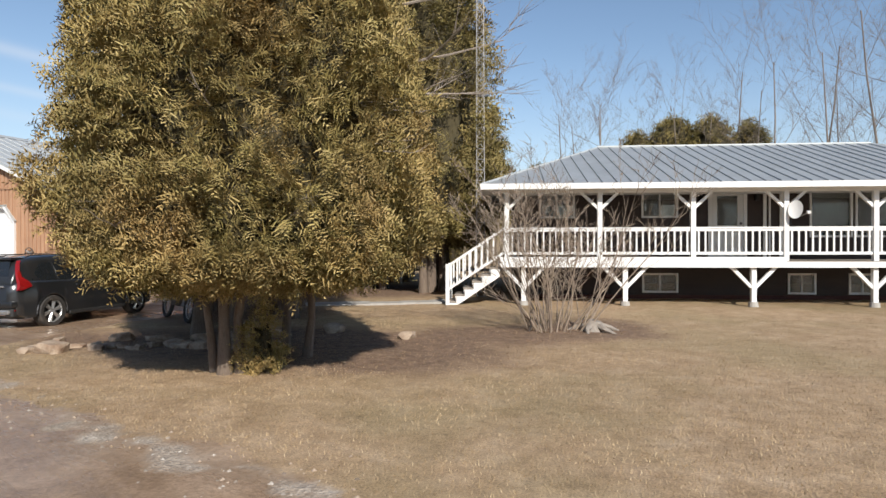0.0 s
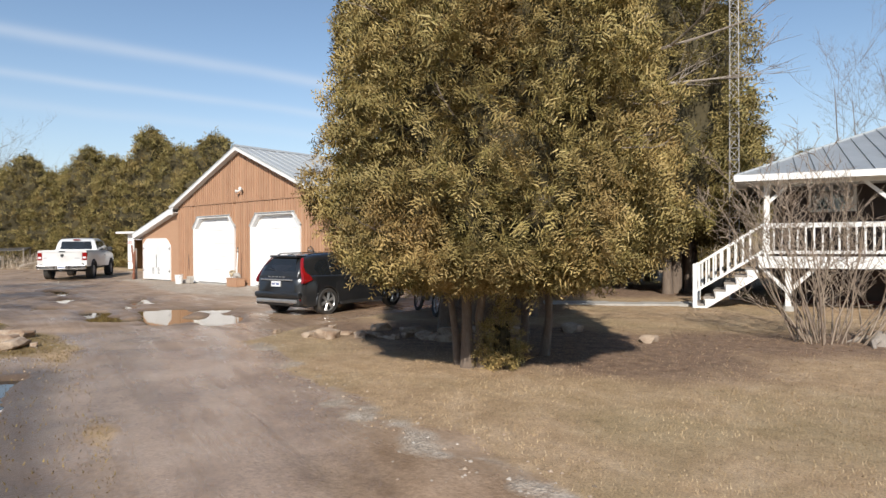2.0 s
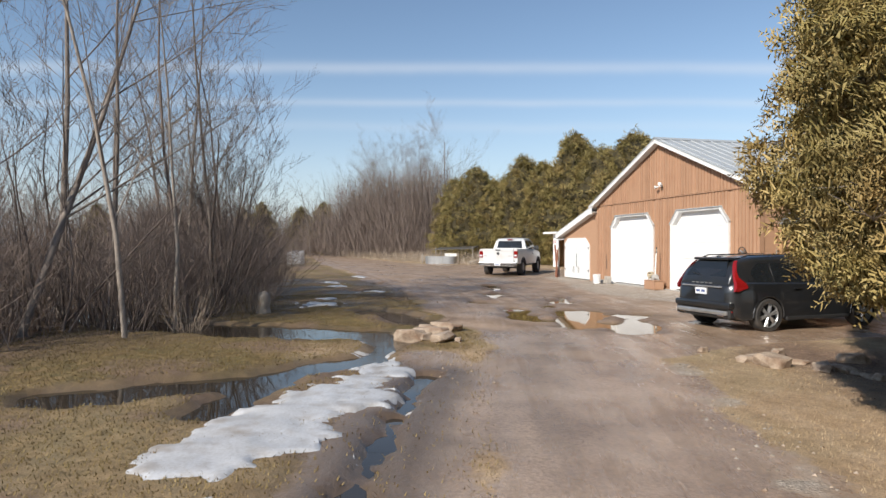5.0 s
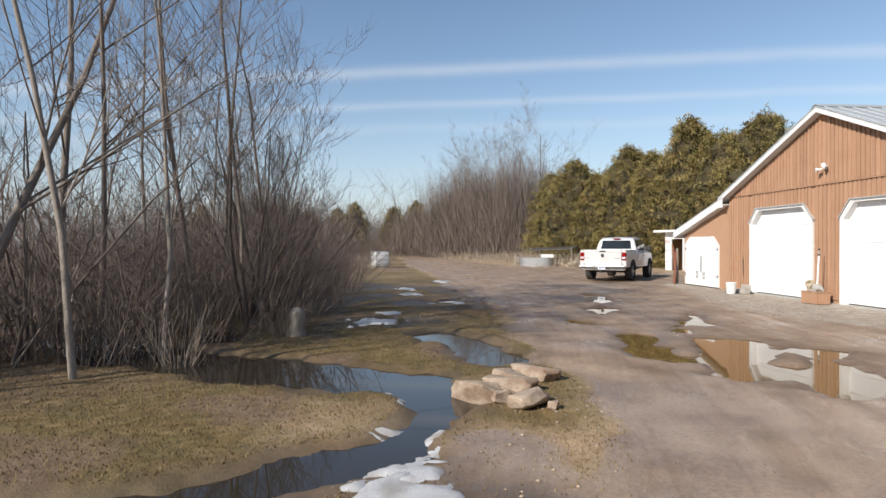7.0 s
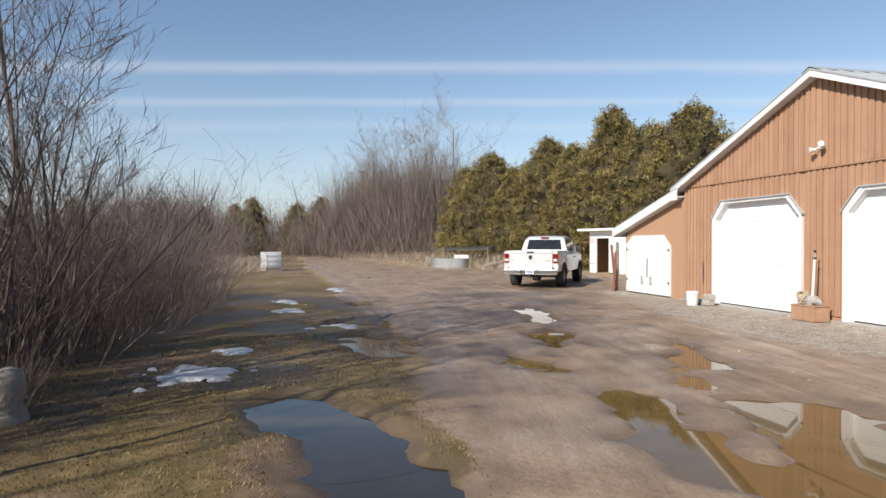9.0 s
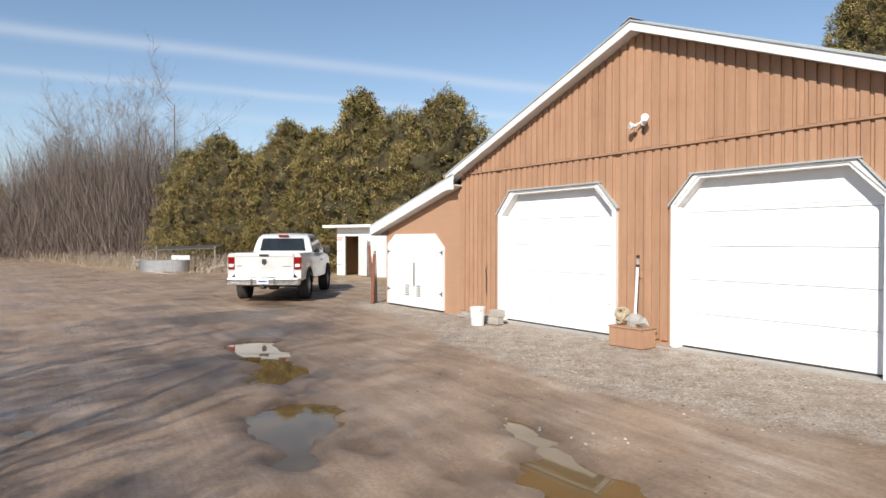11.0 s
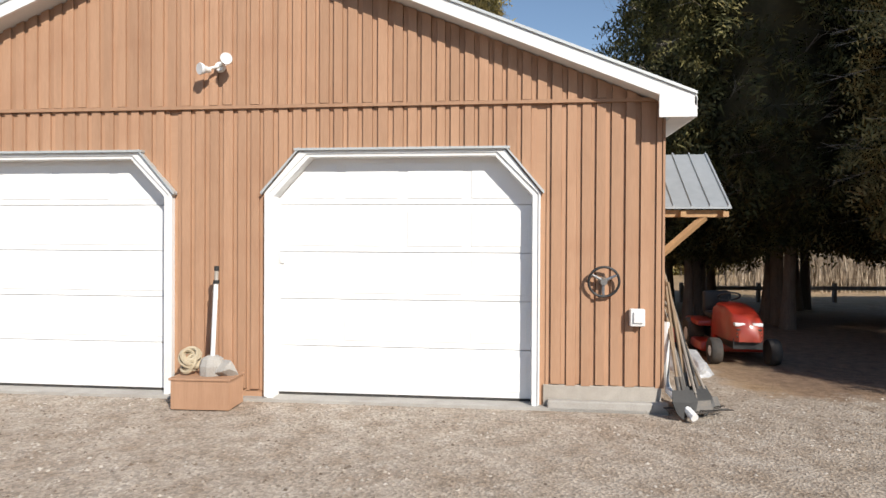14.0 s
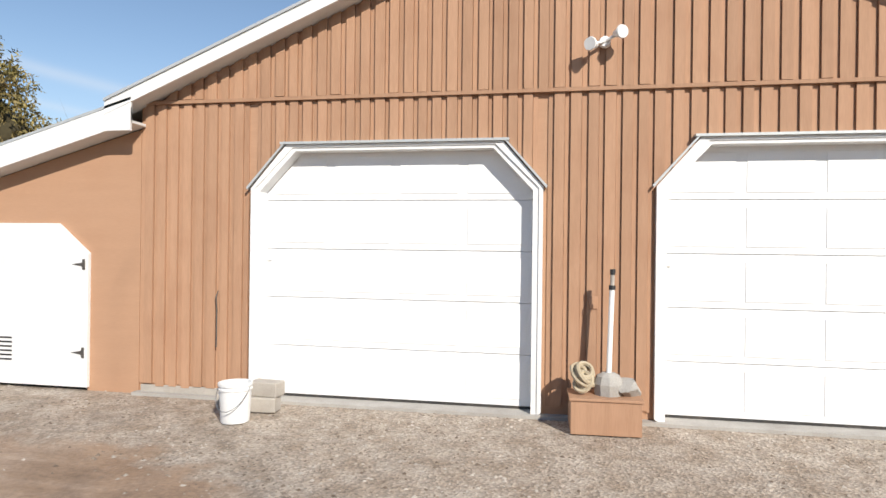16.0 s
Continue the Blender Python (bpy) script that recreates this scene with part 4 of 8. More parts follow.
for i in range(n):
    u = R0 + (i + 0.5) * (R1 - R0) / n
    # each rib climbs from the eave to the hip or the ridge
    if u < ra:
        k = (u - R0) / (ra - R0)
    elif u > rb:
        k = (R1 - u) / (R1 - rb)
    else:
        k = 1.0
    y1, z1 = RF + k * (rm - RF), EZ + k * (RZ - EZ)
    part("roof_seam", Shape().add([(u - 0.014, RF, EZ), (u + 0.014, RF, EZ), (u + 0.014, y1, z1), (u - 0.014, y1, z1), (u - 0.010, RF, EZ + 0.032), (u + 0.010, RF, EZ + 0.032), (u + 0.010, y1, z1 + 0.032), (u - 0.010, y1, z1 + 0.032)],
             [(4, 5, 6, 7), (0, 4, 7, 3), (1, 2, 6, 5), (0, 1, 5, 4), (3, 7, 6, 2)]), ROOF, house)
caps_s = Shape().tube([(ra, rm, RZ + 0.01), (rb, rm, RZ + 0.01)], 0.05, 6)
for c, e in (((R0, RF, EZ), (ra, rm, RZ)), ((R1, RF, EZ), (rb, rm, RZ)), ((R0, RB, EZ), (ra, rm, RZ))):
    caps_s.tube([c, e], 0.035, 6)
part("ridge_cap", caps_s, ROOF_LIGHT, house)
part("fascia", Shape().box(R0, RF - 0.03, EZ - 0.13, R1, RF - 0.001, EZ + 0.01).box(R0 - 0.03, RF - 0.03, EZ - 0.13, R0 - 0.001, RB, EZ + 0.01), WHITE, house, "white eave board")
part("soffit", Shape().box(R0 + 0.002, RF + 0.002, EZ - 0.08, R1, HW - 0.04, EZ - 0.04), SOFFIT, house)

# porch
porch = thing("porch", "white painted timber porch deck with railings and braced posts", "porch", HOUSE, kind="structure")
part("deck", Shape().box(-3.1, 0.0, 1.06, 11.5, HW - 0.07, 1.14), GREY_WOOD, porch, "grey plank deck floor")
part("rim_board", Shape().box(-3.12, -0.06, 0.98, 3.86, -0.001, 1.24), WHITE, porch)
part("rim_board", Shape().box(3.861, -0.06, 0.98, 11.5, -0.001, 1.12), WHITE, porch)
part("rim_board", Shape().box(-3.15, -0.06, 0.98, -3.121, HW - 0.07, 1.24), WHITE, porch)
part("beam", Shape().box(-3.1, 0.02, EZ - 0.20, 11.5, 0.12, EZ - 0.085), WHITE, porch)
POSTS = [-2.98, -0.64, 1.65, 3.88, 5.98, 8.2, 10.4]
for u in POSTS:
    post = part("post", Shape().chamfer_box(u - 0.06, -0.02, 1.14, u + 0.06, 0.10, EZ - 0.2, 0.006), WHITE, porch, "square white post")
    for sg in (-1, 1):
        if u < -2.9 and sg < 0:
            continue
        part("brace", Shape().prism([(u + sg * 0.06, 2.44), (u + sg * 0.06, 2.54), (u + sg * 0.40, 2.86), (u + sg * 0.50, 2.86)], 0.01, 0.08), WHITE, post)
rail_runs = [(-2.92, -0.70), (-0.58, 1.59), (1.71, 3.82), (3.94, 5.92), (6.04, 8.14), (8.26, 10.34)]
for a, b in rail_runs:
    railing = part("railing", Shape().box(a, 0.0, 1.95, b, 0.085, 1.99).box(a, 0.02, 1.885, b, 0.065, 1.949).box(a, 0.02, 1.30, b, 0.065, 1.37), WHITE, porch)
    n = int((b - a) / 0.155)
    bal = Shape().box(-0.02, 0.022, 1.371, 0.02, 0.062, 1.884).mesh("baluster", WHITE)
    for i in range(n):
        o = part("baluster", bal, WHITE, railing)
        o.location = (a + (i + 0.5) * (b - a) / n, 0, 0)
for u in (-2.55, 0.0, 3.13, 6.0, 9.0):
    leg = part("support_post", Shape().chamfer_box(u - 0.06, 0.04, 0.10, u + 0.06, 0.16, 1.06, 0.006), WHITE, porch, "white deck support post")
    for sg in (-1, 1):
        part("brace", Shape().prism([(u + sg * 0.06, 0.44), (u + sg * 0.06, 0.55), (u + sg * 0.46, 0.98), (u + sg * 0.58, 0.98)], 0.06, 0.14), WHITE, leg)
    part("footing", Shape().tube([(u, 0.1, -0.05), (u, 0.1, 0.12)], [0.13, 0.11], 12), CONCRETE, leg, "round concrete footing")
# side railing of the porch, towards the steps
railing = part("railing", Shape().box(-3.06, 0.16, 1.95, -2.98, HW - 0.08, 1.99).box(-3.04, 0.16, 1.30, -3.0, HW - 0.08, 1.37), WHITE, porch)
for i in range(6):
    part("baluster", Shape().box(-3.04, 1.15 + i * 0.16, 1.371, -3.0, 1.19 + i * 0.16, 1.949), WHITE, railing)
# stairs run down to the west
stairs = thing("porch_stairs", "white painted wooden porch steps with sloping handrails", "stairs", HOUSE, kind="structure")
NST, U1, U0 = 6, -3.16, -4.50
for i in range(NST):
    uu = U1 - (i + 0.5) * (U1 - U0) / NST
    zz = 1.14 - (i + 1) * 1.14 / (NST + 0.6)
    part("tread", Shape().chamfer_box(uu - 0.16, 0.06, zz - 0.04, uu + 0.13, 1.04, zz, 0.006), GREY_WOOD if i < 9 else WHITE, stairs)
    part("riser", Shape().box(uu + 0.08, 0.08, zz, uu + 0.10, 1.02, zz + 0.15), WHITE, stairs)
saw = [(U1, 1.10)]
for i in range(NST):
    uu = U1 - (i + 1) * (U1 - U0) / NST
    zz = 1.14 - (i + 1) * 1.14 / (NST + 0.6)
    saw += [(uu + (U1 - U0) / NST, zz - 0.045), (uu, zz - 0.045)]
saw += [(U0, 0.0), (U0 + 0.25, 0.0), (U1, 0.74)]
for yy in (0.0, 1.05):
    part("stringer", Shape().prism(saw, yy, yy + 0.05), WHITE, stairs)
    part("handrail", Shape().prism([(U0, 0.98), (U1 + 0.1, 1.93), (U1 + 0.1, 1.99), (U0, 1.04)], yy - 0.02, yy + 0.07), WHITE, stairs)
    part("lower_rail", Shape().prism([(U0, 0.36), (U1 + 0.1, 1.31), (U1 + 0.1, 1.37), (U0, 0.42)], yy, yy + 0.05), WHITE, stairs)
    part("newel", Shape().chamfer_box(U0 - 0.05, yy - 0.03, -0.03, U0 + 0.05, yy + 0.08, 1.06, 0.006), WHITE, stairs)
    for i in range(8):
        k = (i + 0.6) / 8.6
        uu, zz = U0 + k * (U1 - U0), 0.39 + k * 0.95
        part("baluster", Shape().box(uu - 0.02, yy + 0.005, zz, uu + 0.02, yy + 0.045, zz + 0.62), WHITE, stairs)


# ---- trees ----
def mesh_from_arrays(name, verts, quads, material):
    me = bpy.data.meshes.new(name)
    me.vertices.add(len(verts))
    me.vertices.foreach_set("co", np.asarray(verts, dtype=np.float32).ravel())
    k = quads.shape[1]
    me.loops.add(quads.size)
    me.loops.foreach_set("vertex_index", quads.ravel().astype(np.int32))
    me.polygons.add(len(quads))
    me.polygons.foreach_set("loop_start", np.arange(0, quads.size, k, dtype=np.int32))
    me.update()
    me.validate()
    me.materials.append(material)
    return me


INNER = {}


def crown_mesh(name, heights, radii, count, size, material, seed, flat=1.0, pinnae=5, lumps=0.2, droop=0.45, per=12, core=0.6, reach=1.7, slim=0.55):
    """A cedar's crown: many flat fern-like sprays in tufts on an uneven, tapering mass."""
    rng = np.random.RandomState(seed)
    ends = count // per
    z = np.interp(rng.rand(ends * 3), np.linspace(0, 1, len(heights)), heights)
    r = np.interp(z, heights, radii)
    keep = rng.rand(ends * 3) < (r / max(radii)) ** 0.9 + 0.06
    z, r = z[keep][:ends], r[keep][:ends]
    e = len(z)
    ang = rng.rand(e) * 2 * math.pi

    def swell(a, h):
        return (fractal(np.cos(a) * 2.2 + 50, np.sin(a) * 2.2 + h * 0.9 + 40, 0.9, seed + 3, 3) - 0.5) + 0.6 * (fractal(np.cos(a) * 4 + 20, np.sin(a) * 4 + h * 2.0 + 30, 0.6, seed + 9, 2) - 0.5)

    rad = r * (1 + lumps * 2 * swell(ang, z)) * (1 - rng.rand(e) ** 2.6 * 0.5) + rng.normal(0, size * 0.3, e)
    tuft_pos = np.stack([rad * np.cos(ang), rad * np.sin(ang) * flat, z], -1)
    tuft_dir = np.stack([np.cos(ang), np.sin(ang), rng.rand(e) * 1.2 - droop], -1) + (rng.rand(e, 3) - 0.5) * 0.7
    tuft_dir /= np.linalg.norm(tuft_dir, axis=1)[:, None]
    own = np.repeat(np.arange(e), per)
    n = len(own)
    back = rng.rand(n)
    pos = tuft_pos[own] - tuft_dir[own] * (back * size * reach)[:, None] + rng.normal(0, 1, (n, 3)) * (size * (0.22 + 0.5 * back))[:, None]
    pos[:, 2] = np.maximum(pos[:, 2], heights[0] * 0.85)
    out = tuft_dir[own] * 1.0 + rng.normal(0, 0.42, (n, 3))
    out[:, 2] -= 0.15
    out /= np.linalg.norm(out, axis=1)[:, None]
    lay = rng.normal(0, 1, (e, 3))
    side = np.cross(out, lay[own] + rng.normal(0, 0.8, (n, 3)))
    side /= np.linalg.norm(side, axis=1)[:, None] + 1e-6
    s = size * (0.6 + 0.8 * rng.rand(n))
    sag = np.zeros((n, 3))
    sag[:, 2] = -0.22
    # the spray's midrib, then one narrow leaflet from each joint, side by side in turn
    rib = [pos + (out * (k / pinnae) + sag * (k / pinnae) ** 2) * s[:, None] for k in range(pinnae + 1)]
    tips, tris = [], []
    base = np.arange(n)
    for k in range(pinnae):
        f = k / max(pinnae - 1, 1)
        a = (1.15 - 0.5 * f) * (1 if k % 2 else -1) * (0.75 + 0.5 * rng.rand(n))
        ln = s * slim * (1.2 - 0.75 * f) * (0.7 + 0.6 * rng.rand(n))
        d = out * np.cos(a)[:, None] + side * np.sin(a)[:, None] + sag * f
        tips.append(rib[k] + d * ln[:, None] + (rng.rand(n, 3) - 0.5) * (s * 0.12)[:, None])
        tris.append(np.stack([k * n + base, (k + 1) * n + base, (pinnae + 1 + k) * n + base], -1))
    made = mesh_from_arrays(name, np.concatenate(rib + tips), np.concatenate(tris), material)
    # a dark lumpy core stands for the shade behind gaps in the sprays
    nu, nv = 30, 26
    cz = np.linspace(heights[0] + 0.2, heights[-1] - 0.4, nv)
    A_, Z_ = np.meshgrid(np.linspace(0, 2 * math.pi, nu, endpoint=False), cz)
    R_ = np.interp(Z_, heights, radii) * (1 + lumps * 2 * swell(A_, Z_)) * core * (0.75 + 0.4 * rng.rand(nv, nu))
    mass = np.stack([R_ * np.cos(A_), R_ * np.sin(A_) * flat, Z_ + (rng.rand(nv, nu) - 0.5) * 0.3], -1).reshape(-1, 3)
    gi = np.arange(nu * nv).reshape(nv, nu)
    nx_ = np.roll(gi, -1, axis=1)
    INNER[made.name] = mesh_from_arrays("shade_core", mass, np.stack([gi[:-1], nx_[:-1], nx_[1:], gi[1:]], -1).reshape(-1, 4), CROWN_SHADE)
    return made


def dead_twigs(count, heights, radii, length, seed):
    """Thin grey dead twigs that show among the sprays."""
    rng = random.Random(seed)
    s = Shape()
    for _ in range(count):
        z = rng.uniform(heights[0], heights[-1] * 0.9)
        r = float(np.interp(z, heights, radii)) * rng.uniform(0.55, 0.93)
        a = rng.uniform(0, 6.283)
        d = Vector((math.cos(a), math.sin(a), rng.uniform(-0.5, 0.6))).normalized()
        grow((s, s), Vector((r * math.cos(a), r * math.sin(a), z)), d, length * rng.uniform(0.6, 1.3), 0.007, rng, 1, 4, 0.6, 0.0, (3, 6), 0.6, 0.25)
    me = bpy.data.meshes.new("crown_infill")
    me.from_pydata(s.v, [], s.f)
    me.materials.append(BARK_PALE)
    return me


def grow(shape, p, d, length, radius, rng, depth, sides=5, spread_a=0.6, up=0.15, kids=(3, 5), shrink=0.62, wiggle=0.22, top=None):
    """A bare branch that tapers, wanders and forks."""
    top = depth if top is None else top
    pts, rad = [p.copy()], [radius]
    n = 4 if depth > 1 else (3 if depth == 1 else 2)
    q, dd = p.copy(), d.copy()
    for i in range(n):
        dd = (dd + Vector((rng.uniform(-1, 1), rng.uniform(-1, 1), rng.uniform(-0.6, 1) + up)) * wiggle).normalized()
        q = q + dd * (length / n)
        pts.append(q.copy())
        rad.append(radius * (1 - 0.7 * (i + 1) / n))
    (shape[0] if depth == top else shape[1]).tube(pts, rad, max(3, sides), caps=False)
    if depth == 0:
        return
    for _ in range(rng.randint(*kids)):
        k = rng.uniform(0.25, 0.98)
        i = min(int(k * n), n - 1)
        at = pts[i].lerp(pts[i + 1], k * n - i)
        axis = Vector((rng.uniform(-1, 1), rng.uniform(-1, 1), rng.uniform(-0.3, 0.5))).normalized()
        nd = (dd + axis * spread_a * 1.6).normalized()
        nd.z = max(nd.z, -0.1)
        grow(shape, at, nd, length * shrink * rng.uniform(0.7, 1.15), max(radius * (1 - 0.65 * k) * (0.36 if depth == 3 else 0.6), 0.004), rng, depth - 1, sides - 1, spread_a, up, kids, shrink, wiggle, top)


def limb_meshes(shapes, names, material):
    made = []
    for sh, nm in zip(shapes, names):
        me = bpy.data.meshes.new(nm)
        me.from_pydata(sh.v, [], sh.f)
        me.materials.append(material)
        me.shade_smooth()
        made.append((nm, me))
    return made


def bare_tree_mesh(seed, height, radius, material, kids=(6, 9), depth=3):
    s = (Shape(), Shape())
    rng = random.Random(seed)
    grow(s, Vector((0, 0, -0.15)), Vector((rng.uniform(-0.06, 0.06), rng.uniform(-0.06, 0.06), 1)), height, radius, rng, depth, 7, 0.6, 0.3, kids, 0.42, 0.13)
    return limb_meshes(s, ("trunk", "crown"), material)


def shrub_mesh(seed, height, stems, material, base=0.35, spread_a=0.5, kids=(3, 5), depth=2, radius=0.014, wiggle=0.16, tips=None):
    s = (Shape(), Shape())
    rng = random.Random(seed)
    for _ in range(stems):
        a, r = rng.uniform(0, 6.283), base * math.sqrt(rng.random())
        lean = rng.uniform(0.05, 0.8)
        d = Vector((math.cos(a) * lean, math.sin(a) * lean, 1)).normalized()
        grow(s, Vector((math.cos(a) * r, math.sin(a) * r, -0.08)), d, height * rng.uniform(0.55, 1.05), radius * rng.uniform(0.6, 1.3), rng, depth, 4, spread_a, 0.2, kids, 0.45, wiggle)
    return limb_meshes(s, ("stem_clump", "crown"), material)


def plant(name, label, category, meshes, m, group=""):
    t = thing(name, label, category, m, group)
    for nm, me in meshes:
        part(nm, me, None, t)
    return t


def cedar(name, label, x, y, trunks, crown, material, rot=0, scale=1.0, group=""):
    t = thing(name, label, "tree", pose(x, y, 0, 0, 0, rot), group)
    t.scale = (scale, scale, scale)
    for tr in trunks:
        part("trunk", tr, BARK, t, "ridged grey-brown trunk", smooth=True)
    part("crown", crown, material, t)
    part("shade_core", INNER[crown.name], None, t, "dark core that paints the shade inside the crown")
    return t


def trunk_shape(seed, x, y, lean, height, radius, limbs=10):
    s, rng = Shape(), random.Random(seed)
    pts, rad = [], []
    for i in range(9):
        k = i / 8
        pts.append((x + lean[0] * k + rng.uniform(-0.05, 0.05) * (i > 0), y + lean[1] * k + rng.uniform(-0.05, 0.05) * (i > 0), -0.15 + height * k))
        rad.append(radius * ((1.45 if i == 0 else 1.0) - 0.75 * k))
    s.tube(pts, rad, 9)
    for _ in range(limbs):
        k = rng.uniform(0.38, 0.85)
        p = Vector(pts[int(k * 8)])
        a = rng.uniform(0, 6.283)
        grow((s, s), p, Vector((math.cos(a), math.sin(a), rng.uniform(-0.1, 0.5))).normalized(), rng.uniform(0.7, 1.3), radius * 0.28, rng, 1, 4, 0.5, 0.05)
    return s


# the big cedar clump on the lawn
BIG_H, BIG_R = [1.12, 1.25, 1.5, 2.3, 3.5, 4.5, 6.0, 7.5, 8.8], [0.95, 1.6, 1.9, 2.08, 2.02, 1.78, 1.3, 0.72, 0.15]
big_crown = crown_mesh("crown", BIG_H, BIG_R, 80000, 0.125, CEDAR, 41, pinnae=6, slim=0.62, lumps=0.19, per=14, droop=0.65)
lawn_cedar = cedar("cedar_tree", "broad olive-green cedar clump with several trunks on the lawn", 18.62, -6.95,
                   [trunk_shape(1, -0.22, -0.30, (-0.3, 0.3, 0), 5.5, 0.072), trunk_shape(2, -0.08, -0.16, (0.1, 0.1, 0), 6.5, 0.062), trunk_shape(3, -0.5, 0.9, (-0.1, 0.4, 0), 6.0, 0.065), trunk_shape(4, -0.50, 1.45, (0.4, 0.2, 0), 6.0, 0.06),
                    trunk_shape(12, -0.42, -0.20, (-0.6, 0.1, 0), 5.0, 0.05), trunk_shape(13, 0.10, 1.0, (0.2, 0.5, 0), 5.5, 0.06)], big_crown, CEDAR)
for k, (lx, ly, lz, dx, dy, dz, ln) in enumerate(((1.35, 1.1, 3.9, 0.95, 0.3, 0.28, 1.5), (1.3, 1.0, 3.5, 0.95, 0.35, -0.05, 1.3), (1.5, 0.9, 4.6, 0.9, 0.3, 0.15, 1.2))):
    limb = Shape()
    grow((limb, limb), Vector((lx, ly, lz)), Vector((dx, dy, dz)).normalized(), ln, 0.022, random.Random(300 + k), 2, 5, 0.45, 0.05, (4, 7), 0.55, 0.18)
    part("dead_limb", limb, BARK_PALE, lawn_cedar, "bare silver-grey dead limb")
tagged(part("crown_infill", dead_twigs(190, BIG_H, BIG_R, 0.45, 6), None, lawn_cedar), "bare grey twigs among the sprays", "", "", "stuff")
back_crown = crown_mesh("crown", [1.1, 1.6, 3.2, 5.0, 6.5, 8.2], [0.9, 1.5, 1.75, 1.6, 1.1, 0.15], 22000, 0.18, CEDAR, 43, lumps=0.2)
cedar("cedar_tree", "olive-green cedar standing behind the lawn clump", 15.9, -4.7, [trunk_shape(14, 0, 0, (0.1, 0.2, 0), 7.0, 0.10, 3), trunk_shape(15, 0.4, 0.3, (0.4, 0.2, 0), 6.0, 0.08, 3)], back_crown, CEDAR)
# a low tuft of green at the foot of the clump
tuft = crown_mesh("crown", [0.05, 0.3, 0.85], [0.22, 0.32, 0.12], 900, 0.10, CEDAR, 77, lumps=0.3, core=0.3)
cedar("cedar_sapling", "small bushy cedar shoot at the foot of the trunks", 18.74, -6.98, [trunk_shape(9, 0, 0, (0, 0, 0), 0.6, 0.015, 0)], tuft, CEDAR)

MID_H, MID_R = [1.7, 2.4, 4.0, 6.5, 9.0, 11.0, 12.2], [1.3, 2.1, 2.5, 2.3, 1.8, 0.95, 0.15]
# one crown with shade painted into its leaves, one in the sunlit olive
mid_crowns = [crown_mesh("crown", MID_H, MID_R, 14000, 0.28, m, sd, lumps=0.22, droop=0.7, core=0.55) for sd, m in ((51, CEDAR_SHADED), (52, CEDAR_FAR))]
mid_twigs = dead_twigs(90, MID_H, [r * 1.12 for r in MID_R], 0.8, 7)
tr_a, tr_b, tr_c = trunk_shape(5, 0, 0, (0.2, 0.1, 0), 10.5, 0.14, 14).mesh("trunk", BARK, True), trunk_shape(6, 0.45, -0.3, (-0.4, 0.2, 0), 9.5, 0.12, 14).mesh("trunk", BARK, True), trunk_shape(7, -0.4, 0.5, (-0.3, 0.3, 0), 8.5, 0.12, 10).mesh("trunk", BARK, True)
# cedars at (13.4, -0.9) and (15.6, -1.6) are added to shade ground below
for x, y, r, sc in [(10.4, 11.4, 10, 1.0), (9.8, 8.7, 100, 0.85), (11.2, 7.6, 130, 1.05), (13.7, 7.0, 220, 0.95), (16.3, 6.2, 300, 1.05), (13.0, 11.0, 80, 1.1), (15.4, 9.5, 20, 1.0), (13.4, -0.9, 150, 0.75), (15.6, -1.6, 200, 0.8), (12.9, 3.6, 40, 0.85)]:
    t = cedar("cedar_tree", "tall cedar with bare lower trunk near the barn", x, y, [tr_a, tr_b, tr_c], mid_crowns[1 if x > 14 or y < 4 else 0], CEDAR_SHADED, r, sc, "cedars beside the barn")
    tagged(part("crown_infill", mid_twigs, None, t), "bare grey twigs among the sprays", "", "", "stuff")

FAR_H = [0.1, 0.8, 2.5, 5.0, 7.5, 9.3, 10.4]
far_crowns = [crown_mesh("crown", FAR_H, [q * 1.1 for q in rr], 9000, 0.36, CEDAR_FAR, sd, pinnae=4, per=9, lumps=0.42, core=0.66, droop=0.2, slim=0.6) for sd, rr in ((61, [1.7, 2.5, 2.8, 2.7, 2.2, 1.3, 0.3]), (62, [1.9, 2.8, 3.1, 3.0, 2.6, 1.7, 0.4]), (63, [1.5, 2.3, 2.5, 2.4, 1.9, 1.0, 0.2]))]
small_crown = crown_mesh("crown", FAR_H, [1.6, 2.7, 3.2, 2.9, 2.1, 1.2, 0.3], 3500, 0.6, CEDAR_FAR, 64, pinnae=4, per=9, lumps=0.36, core=0.66, slim=0.6)
rnd = random.Random(8)
row = [(-37, 2.4, 0.77), (-33.8, 3.6, 0.84), (-31.0, 4.4, 0.69), (-28.6, 6.2, 0.88), (-25.6, 6.8, 0.79), (-23.0, 8.3, 0.98), (-20.4, 9.4, 0.84), (-18.0, 10.6, 0.91), (-15.4, 12.5, 0.52), (-12.5, 13.5, 0.62),
       (-27, 11, 0.99), (-34, 7.5, 0.82),
       (15.5, 33, 0.72), (18.2, 34, 0.70), (22.6, 33, 0.92), (25.0, 33, 1.0), (27.4, 32, 0.98), (29.8, 33, 0.95), (32, 34, 0.72), (11, 28, 1.1), (45, 30, 1.0), (48, 28, 1.0),
       (-84, -8.5, 0.85), (-90, -12, 0.8), (-80, -18, 0.8), (-92, -3, 0.75), (-86, -26, 0.7), (-95, -22, 0.8), (-96, -34, 0.85), (-88, -44, 0.8)]
for x, y, r, sc in ((3.8, 19.6, 70, 1.08), (-2.0, 20.6, 190, 1.05)):
    cedar("cedar_tree", "tall olive-green cedar behind the barn", x, y, [tr_a, tr_b], mid_crowns[1], CEDAR_FAR, r, sc, "cedar woods")
